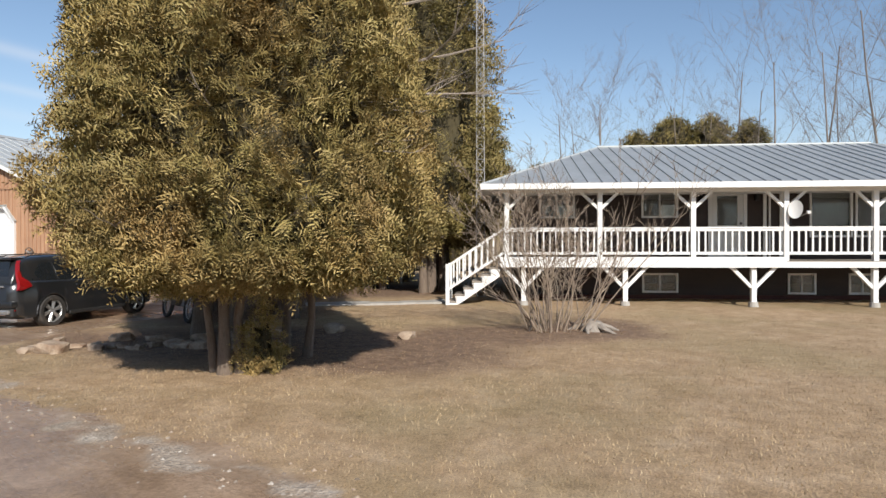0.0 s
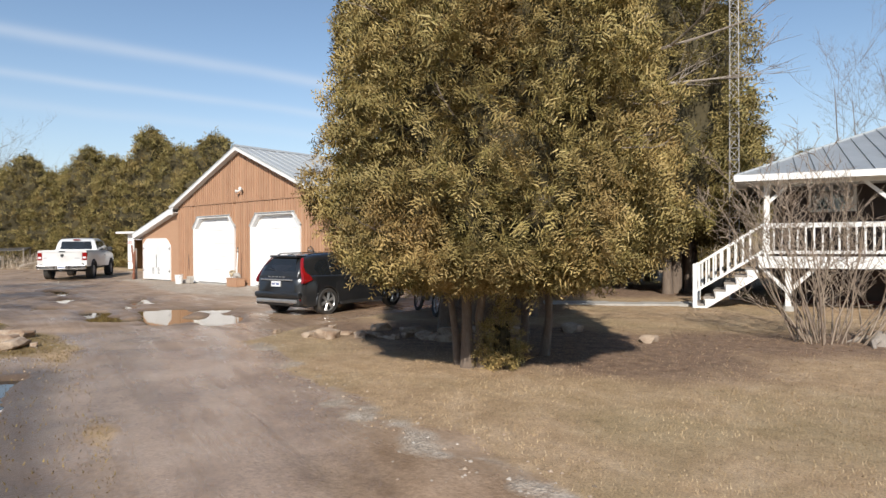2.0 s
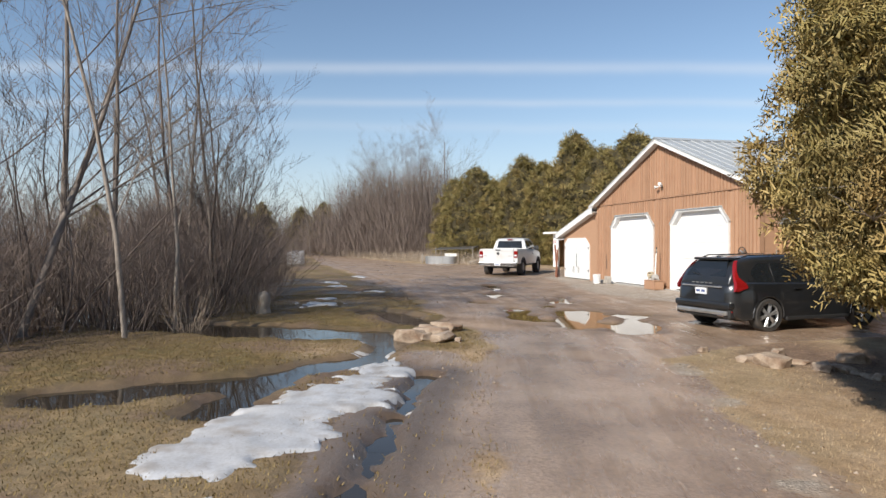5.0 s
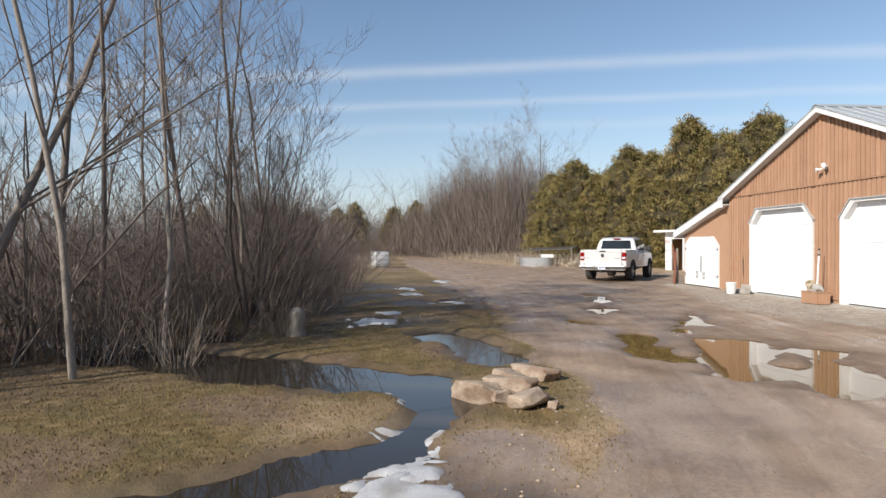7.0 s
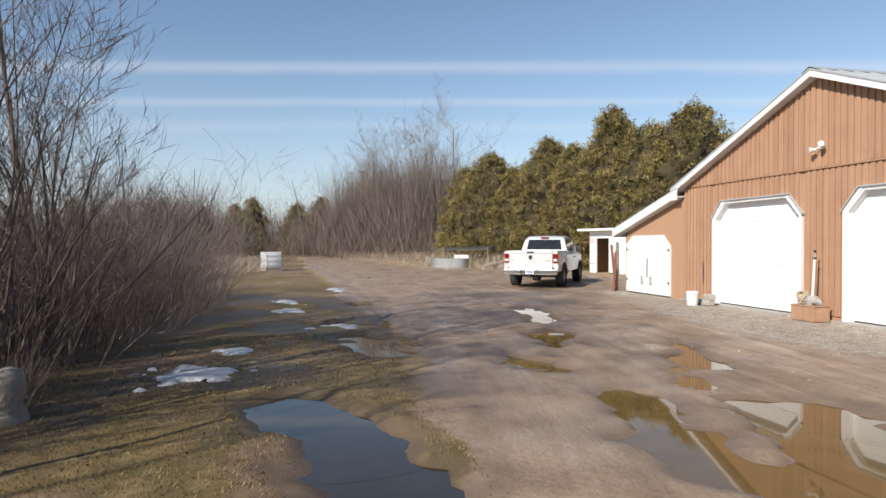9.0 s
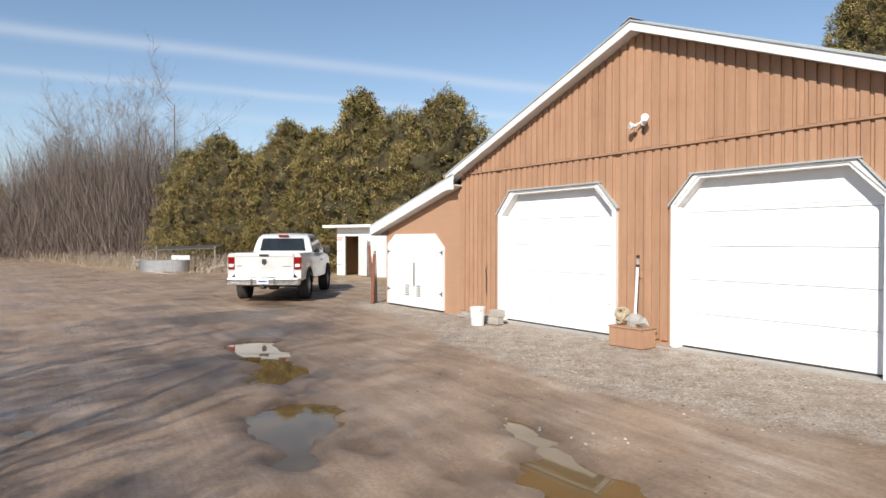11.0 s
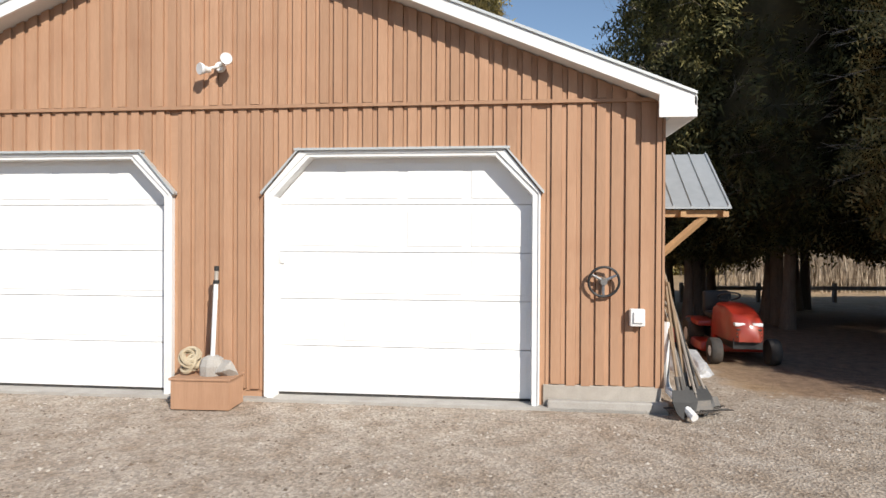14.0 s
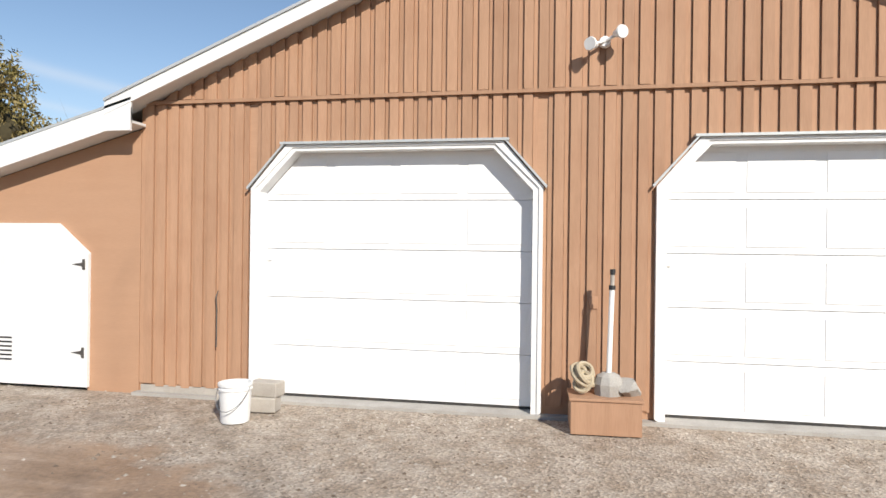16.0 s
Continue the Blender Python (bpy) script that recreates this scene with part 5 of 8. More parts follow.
for x, y, sc in row:
    cedar("cedar_tree", "olive-green cedar in the woods round the yard", x, y, [tr_a], small_crown if x < -60 else far_crowns[rnd.randrange(3)], CEDAR_FAR, rnd.uniform(0, 360), sc, "cedar woods")

# bare trees
bare_meshes = [bare_tree_mesh(s, h, r, m) for s, h, r, m in ((21, 8.5, 0.056, BARK_GREY), (22, 9.5, 0.075, BARK_GREY), (23, 7.5, 0.048, TWIG), (24, 9.0, 0.06, BARK_GREY))]
far_bare = [bare_tree_mesh(s, h, r, BARK_GREY, (4, 7)) for s, h, r in ((25, 8.5, 0.07), (26, 9.5, 0.08), (27, 8.0, 0.07))]
pale_meshes = [bare_tree_mesh(s, 7.5, 0.05, BARK_PALE, (5, 8), 3) for s in (31, 32)]


def bare(x, y, rot, sc, mesh, tilt=(0, 0), label="leafless grey tree with fine twigs", group="bare trees"):
    return plant("bare_tree", label, "tree", mesh, pose(x, y, 0, tilt[0], tilt[1], 0) @ pose(0, 0, 0, 0, 0, rot) @ Matrix.Diagonal((sc, sc, sc, 1)), group)


bare(10.1, -17.1, 40, 1.0, bare_meshes[1], (-9, -16), "tall leaning leafless tree at the pond's edge")
bare(10.4, -15.4, 100, 1.0, pale_meshes[0], (0, -3), "slender pale-barked bare tree at the pond's edge")
bare(9.0, -14.9, 10, 0.85, pale_meshes[1], (2, -4), "slender pale-barked bare tree at the pond's edge")
for x, y, sc, k in ((7.6, -16.4, 0.95, 0), (6.2, -17.8, 1.1, 1), (4.8, -15.6, 0.8, 2), (8.6, -19.5, 1.2, 3), (3.0, -17.5, 0.9, 0), (12.0, -19.5, 1.1, 2), (0.5, -16.8, 0.75, 3), (11.5, -22.5, 1.3, 1), (5.5, -21.5, 1.2, 0), (-3, -17.0, 0.7, 2), (14.0, -21.0, 1.0, 3)):
    bare(x, y, rnd.uniform(0, 360), sc, bare_meshes[k], (rnd.uniform(-4, 4), rnd.uniform(-4, 4)))
# beyond the yard and behind the house
for i in range(22):
    k = i / 21
    bare(-42 - 20 * k + rnd.uniform(-1, 1), 2.6 - 7.5 * k + rnd.uniform(-1.2, 1.2), rnd.uniform(0, 360), rnd.uniform(0.95, 1.3), bare_meshes[(0, 1, 3)[i % 3]], (0, 0), "leafless grey tree in the far woods", "far bare woods")
for i in range(38):
    k = i / 37
    x = -43 - 14 * rnd.random() - 8 * k
    y = 4.5 - 15 * k + rnd.uniform(-3, 3)
    if i % 3 == 2:
        x, y = -70 - 25 * rnd.random(), 0 - 60 * rnd.random()
    if -60 < x < -20 and -12.5 < y < -5:
        y += 7
    bare(x, y, rnd.uniform(0, 360), rnd.uniform(0.85, 1.3), far_bare[i % 3], (0, 0), "leafless grey tree in the far woods", "far bare woods")
bare(-49, 3.9, 20, 1.5, bare_meshes[1], (0, 0), "tall leafless tree standing over the far woods", "far bare woods")
for x, y, sc in ((20.5, 29, 1.15), (26.5, 30, 1.1), (30.5, 27, 1.35), (32.5, 28.5, 1.5), (36, 26, 1.65), (38.5, 24, 1.6), (41, 27, 1.6), (35, 31, 1.3), (44, 25, 1.6), (20.6, 31, 1.25), (19.2, 30, 1.1), (25.4, 29, 1.25), (29.2, 30, 1.3), (33.6, 27, 1.4), (37.2, 28, 1.5), (40, 25.5, 1.45), (42.4, 24, 1.5), (18.0, 33, 1.3), (23.8, 34, 1.2), (28.2, 33.5, 1.5), (47, 22, 1.5)):
    bare(x, y, rnd.uniform(0, 360), sc, bare_meshes[(0, 1, 3)[rnd.randrange(3)]], (0, 0), "tall leafless tree behind the house", "bare trees behind the house")

# thicket beside the pond
thick = [shrub_mesh(q, h, n, TWIG, 0.9, 0.9, (3, 5), 2, 0.021, 0.3) for q, h, n in ((71, 3.6, 10), (72, 3.1, 10), (73, 2.7, 11))]
low_thick = [shrub_mesh(q, 1.8, 26, TWIG, 0.9, 0.9, (2, 5), 2, 0.009, 0.25) for q in (74, 75)]
alders = [shrub_mesh(q, h, 7, m, 0.4, 0.42, (4, 6), 3, 0.032, 0.15) for q, h, m in ((76, 4.8, ALDER), (77, 5.4, ALDER), (78, 4.4, ALDER))]


def shrub(x, y, mesh, sc, label, group, name="shrub"):
    return plant(name, label, "shrub", mesh, pose(x, y, 0, 0, 0, rnd.uniform(0, 360)) @ Matrix.Diagonal((sc, sc, sc, 1)), group)


for i in range(40):
    k = i / 39
    x = 12.5 - 20.5 * k + rnd.uniform(-0.6, 0.6)
    front = float(np.interp(x, [-12, -8, 0, 3, 7, 9.3, 11, 14], [-14.4, -13.9, -13.6, -13.9, -14.7, -15.9, -17.6, -19.0]))
    deep = (0.5, 1.6, 3.2, 5.2)[i % 4]
    shrub(x, front - deep, thick[i % 3], rnd.uniform(0.75, 1.15) * (0.72 if x < 0 else 1.0), "tangled leafless grey-brown thicket bush", "thicket bushes")
for i in range(48):
    x = 12.0 - 21 * i / 47 + rnd.uniform(-0.4, 0.4)
    front = float(np.interp(x, [-12, -8, 0, 3, 7, 9.3, 11, 14], [-14.4, -13.9, -13.6, -13.9, -14.7, -15.9, -17.6, -19.0]))
    shrub(x, front - 0.1 - (i % 3) * 1.3, low_thick[i % 2], rnd.uniform(0.8, 1.2), "low leafless brush at the thicket's edge", "thicket bushes")
# clumps of alder along the thicket's front, and slender trees among them
for x, y, k, sc in ((5.6, -14.5, 0, 0.95), (4.4, -14.4, 1, 0.8), (3.2, -14.3, 2, 0.9), (1.8, -14.5, 0, 0.85), (0.2, -14.8, 1, 0.72), (-1.6, -15.3, 2, 0.8), (9.2, -17.0, 2, 1.0)):
    shrub(x, y, alders[k], sc, "clump of tall leafless dark alder stems", "alder clumps", "alder_clump")
for x, y, k, sc, tl in ((5.2, -14.7, 0, 0.95, (0, 1)), (2.6, -14.6, 2, 0.95, (1, 3)), (7.2, -14.9, 2, 1.0, (1, 8)), (3.6, -15.8, 3, 0.9, (0, 2)), (11.2, -17.2, 2, 1.05, (1, -5)), (0.6, -15.6, 0, 0.75, (0, 3))):
    bare(x, y, rnd.uniform(0, 360), sc, bare_meshes[k], tl, "slender leafless tree among the thicket")
for x, y, sc in ((-37, 1.5, 0.8), (-40, -1, 0.8), (-42, 3, 0.9), (-45, 0, 1.0), (-44, -3.5, 0.7), (-48, -12, 0.9), (-42, -17, 1.0), (-36, -20, 1.0), (-30, -19.5, 0.9), (-25, -21, 1.0), (-52, -14, 1.0), (-58, -16, 1.1), (-47, -20, 1.1), (-20, -20, 1.0), (-33, -25, 1.1),
                 (-15, -18.5, 1.0), (-62, -12, 1.0), (-66, -18, 1.1), (-55, -24, 1.2), (14, 13.5, 0.6), (16.6, 9.5, 0.7), (12.2, 15.5, 0.8), (9.5, 17, 0.8), (17.6, 12, 0.7), (7.0, 18.5, 0.8), (19.0, 13, 0.7), (-43, 5.2, 1.7), (-46, 4.0, 1.9), (-48, 1.8, 1.6), (-51, 3.0, 2.0), (-54, 0.2, 1.7), (-57, -1.5, 1.8), (-50, 5.5, 2.1), (-60, -4.0, 1.6), (-45, 6.8, 1.9)):
    shrub(x, y, thick[rnd.randrange(3)], sc, "leafless brush at the edge of the woods", "far brush")

# the bare bush in front of the porch
bush = shrub_mesh(91, 2.1, 44, TWIG_PALE, 0.42, 0.62, (2, 5), 3, 0.012, 0.2)
shrub(21.55, -2.05, bush, 1.3, "dense leafless pale bush in front of the porch", "", "front_bush")
# dry stalks at the foot of the slender tree
stalks = shrub_mesh(92, 0.9, 40, TWIG_PALE, 0.3, 0.3, (1, 2), 1, 0.006)
shrub(9.3, -14.6, stalks, 1.0, "tuft of dry straw-coloured stalks", "dry stalks", "dry_grass")
shrub(6.95, -13.55, stalks, 0.75, "tuft of dry straw-coloured stalks", "dry stalks", "dry_grass")
shrub(6.6, -13.6, stalks, 0.9, "tuft of dry straw-coloured stalks", "dry stalks", "dry_grass")
for x, y in ((-33, -0.2), (-35, 0.6), (-31.5, 0.8), (-36.5, -0.8), (-26, 1.6), (-24.5, 2.6), (-38, -2.2), (-34.2, -1.2), (-40, -3)):
    shrub(x, y, stalks, rnd.uniform(1.2, 1.7), "tuft of dry straw-coloured stalks", "dry stalks", "dry_grass")


def far_woods(name, count, places, height, mat, seed, label, loose=3.5, thin=1.0, tip_lean=0.42):
    """Distant leafless woods: countless thin upright stems and twigs in one mesh."""
    rng = np.random.RandomState(seed)
    k = rng.randint(0, len(places), count)
    pl = np.array(places)
    f = rng.rand(count)
    x = pl[k, 0] + f * (pl[k, 2] - pl[k, 0]) + rng.normal(0, loose, count)
    y = pl[k, 1] + f * (pl[k, 3] - pl[k, 1]) + rng.normal(0, loose, count)
    h = height * (0.25 + rng.rand(count) ** 1.5 * (0.55 + 0.5 * fractal(x, y, 14, seed)))
    a, w, lean = rng.rand(count) * 3.14, (0.010 + 0.018 * rng.rand(count)) * thin, rng.normal(0, tip_lean, (count, 2))
    low = rng.rand(count) * h * 0.75
    side = np.stack([np.cos(a) * w, np.sin(a) * w, np.zeros(count)], -1)
    base = np.stack([x, y, low - 0.2 * (low < 0.3)], -1)
    tip = np.stack([x + lean[:, 0] * (h - low) * 1.3, y + lean[:, 1] * (h - low) * 1.3, h], -1)
    i = np.arange(count)
    me = mesh_from_arrays(name, np.concatenate([base - side, base + side, tip]), np.stack([i, i + count, i + 2 * count], -1), mat)
    return tagged(new(name, me), label, "woods", "", "stuff")


WOODS = leaf_material("far_woods_bark", (0.105, 0.082, 0.07), (0.175, 0.138, 0.118), (0.26, 0.205, 0.175), rough=0.9)
far_woods("far_woods", 40000, [(-46, 6, -60, -2), (-62, -2, -78, -10), (-70, -22, -100, -40), (-46, -22, -75, -32), (-100, -2, -112, -22), (-95, -20, -90, -70)], 8.5, WOODS, 3, "hazy grey leafless woods past the track")
far_woods("far_woods", 20000, [(-43, 2.8, -52, -1.5), (-52, -1.0, -66, -6)], 11.5, WOODS, 6, "grey leafless woods beside the cedars", 1.7, 0.9, 0.2)
far_woods("thicket_twigs", 9000, [(13, -19.6, 8, -17.0), (8, -16.9, 3, -15.4), (3, -15.4, -4, -15.2), (-4, -15.2, -12, -15.8)], 2.4, WOODS, 8, "fine tangled brown twigs deep in the thicket", 0.75, 0.28)
far_woods("far_woods", 22000, [(-30, 18, 10, 30), (10, 38, 60, 42), (40, 20, 80, 40), (-60, 20, -20, 40)], 8.0, WOODS, 4, "grey leafless woods behind the buildings")
far_woods("far_woods", 16000, [(-30, -28, 30, -40), (30, -40, 80, -30), (80, -30, 90, 30)], 8.0, WOODS, 5, "grey leafless woods across the road")


# ---- vehicles ----
def sweep(stations, ring):
    """Loft the outline that ring() gives for each station; outlines run half round and are mirrored."""
    rings = []
    for st in stations:
        half = ring(st)
        rings.append([Vector((x, st, z)) for x, z in half] + [Vector((-x, st, z)) for x, z in half[::-1]])
    return Shape().loft(rings)


def wheel_parts(parent, x, y, r, width, rim_r, spokes, side, dirty=True):
    """A tyre with its rim, hub and spokes; the axle runs along x."""
    prof = [(0.72, -0.5), (0.93, -0.5), (0.985, -0.40), (1.0, -0.25), (1.0, 0.25), (0.985, 0.40), (0.93, 0.5), (0.72, 0.5)]
    n = 32
    tyre = Shape()
    rings = []
    for rr, ww in prof:
        rings.append([(x + ww * width, y + r * rr * math.cos(2 * math.pi * i / n), r + r * rr * math.sin(2 * math.pi * i / n)) for i in range(n)])
    tyre.loft([[Vector(p) for p in q] for q in rings], caps=False)
    wheel = part("wheel", tyre, RUBBER, parent, "black tyre on a cast alloy rim", smooth=True)
    face = x + side * width * 0.40
    rim = Shape().ring_torus((face - side * 0.02, y, r), (1, 0, 0), rim_r * 0.97, 0.018, 32, 6)
    rim.tube([(face - side * 0.09, y, r), (face - side * 0.02, y, r)], [rim_r, rim_r], 32, caps=False)
    part("rim", rim, SILVER, wheel, "silver alloy rim", smooth=True)
    # black disc behind the spokes, painting the shade inside the wheel
    part("brake_shade", Shape().tube([(face - side * 0.11, y, r), (face - side * 0.10, y, r)], [rim_r * 0.98, rim_r * 0.98], 24), BLACK, wheel)
    sp = Shape()
    for i in range(spokes):
        for off in (-0.13, 0.13):
            a = 2 * math.pi * i / spokes + 0.3
            p0 = (face - side * 0.015, y + rim_r * 0.16 * math.cos(a), r + rim_r * 0.16 * math.sin(a))
            p1 = (face - side * 0.025, y + rim_r * 0.97 * math.cos(a + off), r + rim_r * 0.97 * math.sin(a + off))
            sp.tube([p0, p1], [0.026, 0.019], 5)
    sp.tube([(face - side * 0.06, y, r), (face + side * 0.0, y, r)], [rim_r * 0.24, rim_r * 0.2], 14)
    part("spokes", sp, SILVER, wheel, "silver spokes")
    return wheel


CAR_PAINT = material("dark_grey_car_paint", (0.032, 0.034, 0.037), (0.042, 0.043, 0.046), 0.3, 0.55, scale=2, fine=300, bump=0.0, coat=0.9, dirt=(0.11, 0.09, 0.075), dirt_scale=1.4, dirt_amount=0.2)
TRUCK_PAINT = material("white_truck_paint", (0.66, 0.66, 0.66), (0.62, 0.62, 0.61), 0.35, 0.0, scale=2, fine=100, bump=0.0, coat=0.6, dirt=(0.45, 0.38, 0.31), dirt_scale=1.6, dirt_amount=0.35)
RED_LENS = material("red_lamp_lens", (0.27, 0.010, 0.010), (0.21, 0.008, 0.008), 0.12, bump=0.0, coat=0.6)
SILVER = material("silver_trim", (0.58, 0.58, 0.58), (0.5, 0.5, 0.5), 0.3, 0.7, bump=0.02, dirt=(0.3, 0.26, 0.22))
PLATE = material("plate_white", (0.75, 0.76, 0.78), (0.68, 0.7, 0.72), 0.5, bump=0.0)
BAR_BLUE = material("plate_bars", (0.10, 0.14, 0.30), (0.08, 0.11, 0.26), 0.5, bump=0.0)


def arch(y, centres, radius, rz, low):
    z = low
    for c in centres:
        if abs(y - c) < radius:
            z = max(z, rz + math.sqrt(radius ** 2 - (y - c) ** 2))
    return z


def build_suv(m):
    """A mid-size crossover; its nose points along local y, the ground is z = 0."""
    car = thing("suv", "dark grey crossover SUV with dusty paint parked by the barn", "car", m)
    L0, L1, ax0, ax1, R = -2.30, 2.33, -1.40, 1.37, 0.37
    half_w = lambda y: np.interp(y, [L0, L0 + 0.10, L0 + 0.5, 0, 1.5, 2.0, L1], [0.66, 0.82, 0.925, 0.935, 0.925, 0.86, 0.60])
    belt = lambda y: np.interp(y, [L0, L0 + 0.08, L0 + 0.25, -0.5, 0.9, 1.2, 1.9, 2.2, L1], [0.98, 1.06, 1.10, 1.07, 1.02, 1.0, 0.92, 0.82, 0.68])
    ys = sorted({*np.linspace(L0, L1, 40), *np.linspace(ax0 - 0.42, ax0 + 0.42, 16), *np.linspace(ax1 - 0.42, ax1 + 0.42, 16)})

    def ring(y):
        w, b = float(half_w(y)), float(belt(y))
        low = arch(y, (ax0, ax1), 0.405, R, float(np.interp(y, [L0, L0 + 0.25, 1.9, L1], [0.42, 0.27, 0.25, 0.32])))
        mid = max(low + 0.03, 0.62)
        return [(0.0, low), (w * 0.93, low), (w * 0.985, low + 0.02), (w, mid), (w * 0.985, max(mid + 0.02, b - 0.16)), (w * 0.955, max(mid + 0.04, b - 0.03)), (w * 0.90, max(mid + 0.05, b)), (0.0, b + 0.03)]

    part("body", sweep(ys, ring), CAR_PAINT, car, smooth=True)
    part("underbody", Shape().box(-0.66, -2.0, 0.24, 0.66, 2.1, 0.70), BLACK, car)
    roof = lambda y: np.interp(y, [-2.24, -2.12, -1.9, -1.4, -0.4, 0.25, 0.75, 1.15], [1.12, 1.36, 1.60, 1.66, 1.69, 1.66, 1.40, 1.03])
    w_roof = lambda y: np.interp(y, [-2.24, -2.0, -1.0, 0.2, 1.15], [0.62, 0.53, 0.57, 0.57, 0.70])

    def cab(y):
        r, wr, b, w = float(roof(y)), float(w_roof(y)), float(belt(y)) - 0.06, float(half_w(y)) * 0.915
        k = min(1.0, max(0.0, (r - b) / 0.6))
        return [(0.0, b), (w, b), (w * 0.985, b + 0.03), (w + (wr - w) * 0.75 * k, b + (r - b) * 0.80), (w + (wr - w) * k - 0.02, b + (r - b) * 0.95), (wr * 0.8 * k + w * 0.8 * (1 - k), r), (0.0, r + 0.015)]

    part("cabin", sweep(list(np.linspace(-2.24, 1.15, 30)), cab), CAR_PAINT, car, smooth=True)
    # side windows, laid just proud of the cabin's sides
    for sg in (-1, 1):
        def on(y, k, out=0.004):
            c = cab(y)
            (x0, z0), (x1, z1) = c[2], c[3]
            return Vector((sg * (x0 + (x1 - x0) * k + out), y, z0 + (z1 - z0) * k))
        for a, b, nm in ((-1.86, -1.20, "quarter_window"), (-1.14, -0.22, "rear_side_window"), (-0.16, 0.62, "front_side_window")):
            q = Shape()
            n = 6
            low = [on(a + (b - a) * i / n, 0.06) for i in range(n + 1)]
            cut = 0.32 if nm == "quarter_window" else 0.0
            high = [on(a + cut * (1 - i / n) * 0.7 + (b - a) * i / n * (1 - 0.0), 0.92 - (0.25 * max(0, 1 - 2.5 * i / n) if nm == "quarter_window" else 0) - (0.45 * max(0, i / n - 0.75) * 4 if nm == "front_side_window" else 0)) for i in range(n + 1)]
            inner = [p - Vector((sg * 0.012, 0, 0)) for p in low + high[::-1]]
            ring_o = low + high[::-1]
            q.loft([ring_o, inner])
            part(nm, q, DARK_GLASS, car)
        part("mirror", Shape().chamfer_box(min(sg * 0.90, sg * 1.06), 0.72, 1.02, max(sg * 0.90, sg * 1.06), 0.86, 1.17, 0.03), CAR_PAINT, car)
        part("door_handle", Shape().chamfer_box(sg * 0.93 - 0.02, -0.72, 0.93, sg * 0.93 + 0.02, -0.52, 0.96, 0.008), CAR_PAINT, car)
        part("door_handle", Shape().chamfer_box(sg * 0.93 - 0.02, 0.25, 0.92, sg * 0.93 + 0.02, 0.45, 0.95, 0.008), CAR_PAINT, car)
        part("sill", Shape().chamfer_box(sg * 0.90 - 0.04, -0.93, 0.245, sg * 0.90 + 0.04, 0.90, 0.33, 0.02), BLACK, car, "black lower sill")
        part("roof_rail", Shape().tube([(sg * 0.54, -1.75, 1.63), (sg * 0.55, -1.6, 1.675), (sg * 0.55, 0.0, 1.69), (sg * 0.54, 0.2, 1.65)], 0.016, 6), BLACK, car)
        # tall curved tail lamps that follow the rear pillar
        lamp = Shape()
        path = [(0.83, -2.20, 0.90), (0.86, -2.18, 0.98), (0.825, -2.15, 1.08), (0.745, -2.12, 1.20), (0.67, -2.07, 1.34), (0.60, -2.00, 1.47), (0.55, -1.92, 1.56)]
        wid = [(0.01, 0.05), (0.05, 0.26), (0.05, 0.20), (0.028, 0.05), (0.014, 0.022), (0.010, 0.016), (0.006, 0.010)]
        rings = []
        for (xx, yy, zz), (wx, wy) in zip(path, wid):
            rings.append([Vector((sg * (xx - wx), yy - 0.045, zz)), Vector((sg * (xx + 0.012), yy - 0.03, zz)), Vector((sg * (xx + 0.035), yy + wy, zz)), Vector((sg * (xx - wx), yy + wy, zz))])
        lamp.loft(rings)
        part("tail_lamp", lamp, RED_LENS, car, "tall curved red tail lamp", smooth=True)
        part("exhaust", Shape().chamfer_box(sg * 0.55 - 0.08, -2.345, 0.345, sg * 0.55 + 0.08, -2.27, 0.40, 0.02), CHROME, car)
        part("reflector", Shape().chamfer_box(sg * 0.72 - 0.07, -2.262, 0.44, sg * 0.72 + 0.07, -2.225, 0.475, 0.01), RED_LENS, car)
        for y in (ax0, ax1):
            wheel_parts(car, sg * 0.82, y, R, 0.235, 0.275, 6, sg)
            lip = Shape()
            pts = [(sg * 0.915, y + 0.415 * math.cos(a), R + 0.415 * math.sin(a)) for a in np.linspace(-0.1, math.pi + 0.1, 15)]
            part("arch_lip", lip.tube(pts, 0.02, 6), CAR_PAINT, car)
    # back: window, spoiler, tailgate trim, plate, bumper
    rw = Shape()
    a = [(-0.57, -2.165, 1.20), (0.57, -2.165, 1.20), (0.44, -1.99, 1.53), (-0.44, -1.99, 1.53)]
    rw.loft([[Vector(p) + Vector((0, -0.035, 0.012)) for p in a], [Vector(p) for p in a]])
    part("rear_window", rw, DARK_GLASS, car)
    part("spoiler", Shape().chamfer_box(-0.50, -2.07, 1.565, 0.50, -1.72, 1.63, 0.025), CAR_PAINT, car, smooth=True)
    part("wiper", Shape().tube([(0.0, -2.225, 1.19), (-0.1, -2.215, 1.22), (-0.38, -2.19, 1.27)], 0.009, 5), BLACK, car)
    part("tailgate_bar", Shape().chamfer_box(-0.56, -2.335, 0.965, 0.56, -2.285, 1.0, 0.01), SILVER, car, "bright trim bar over the plate")
    part("maker_letters", Shape().box(-0.30, -2.30, 1.045, -0.24, -2.27, 1.07).box(-0.17, -2.30, 1.045, -0.11, -2.27, 1.07).box(-0.04, -2.30, 1.045, 0.03, -2.27, 1.07).box(0.09, -2.30, 1.045, 0.15, -2.27, 1.07).box(0.21, -2.30, 1.045, 0.27, -2.27, 1.07), SILVER, car, "bright raised marks on the tailgate")
    plate = part("number_plate", Shape().chamfer_box(-0.155, -2.335, 0.80, 0.155, -2.30, 0.945, 0.004), PLATE, car, "white plate with plain bars")
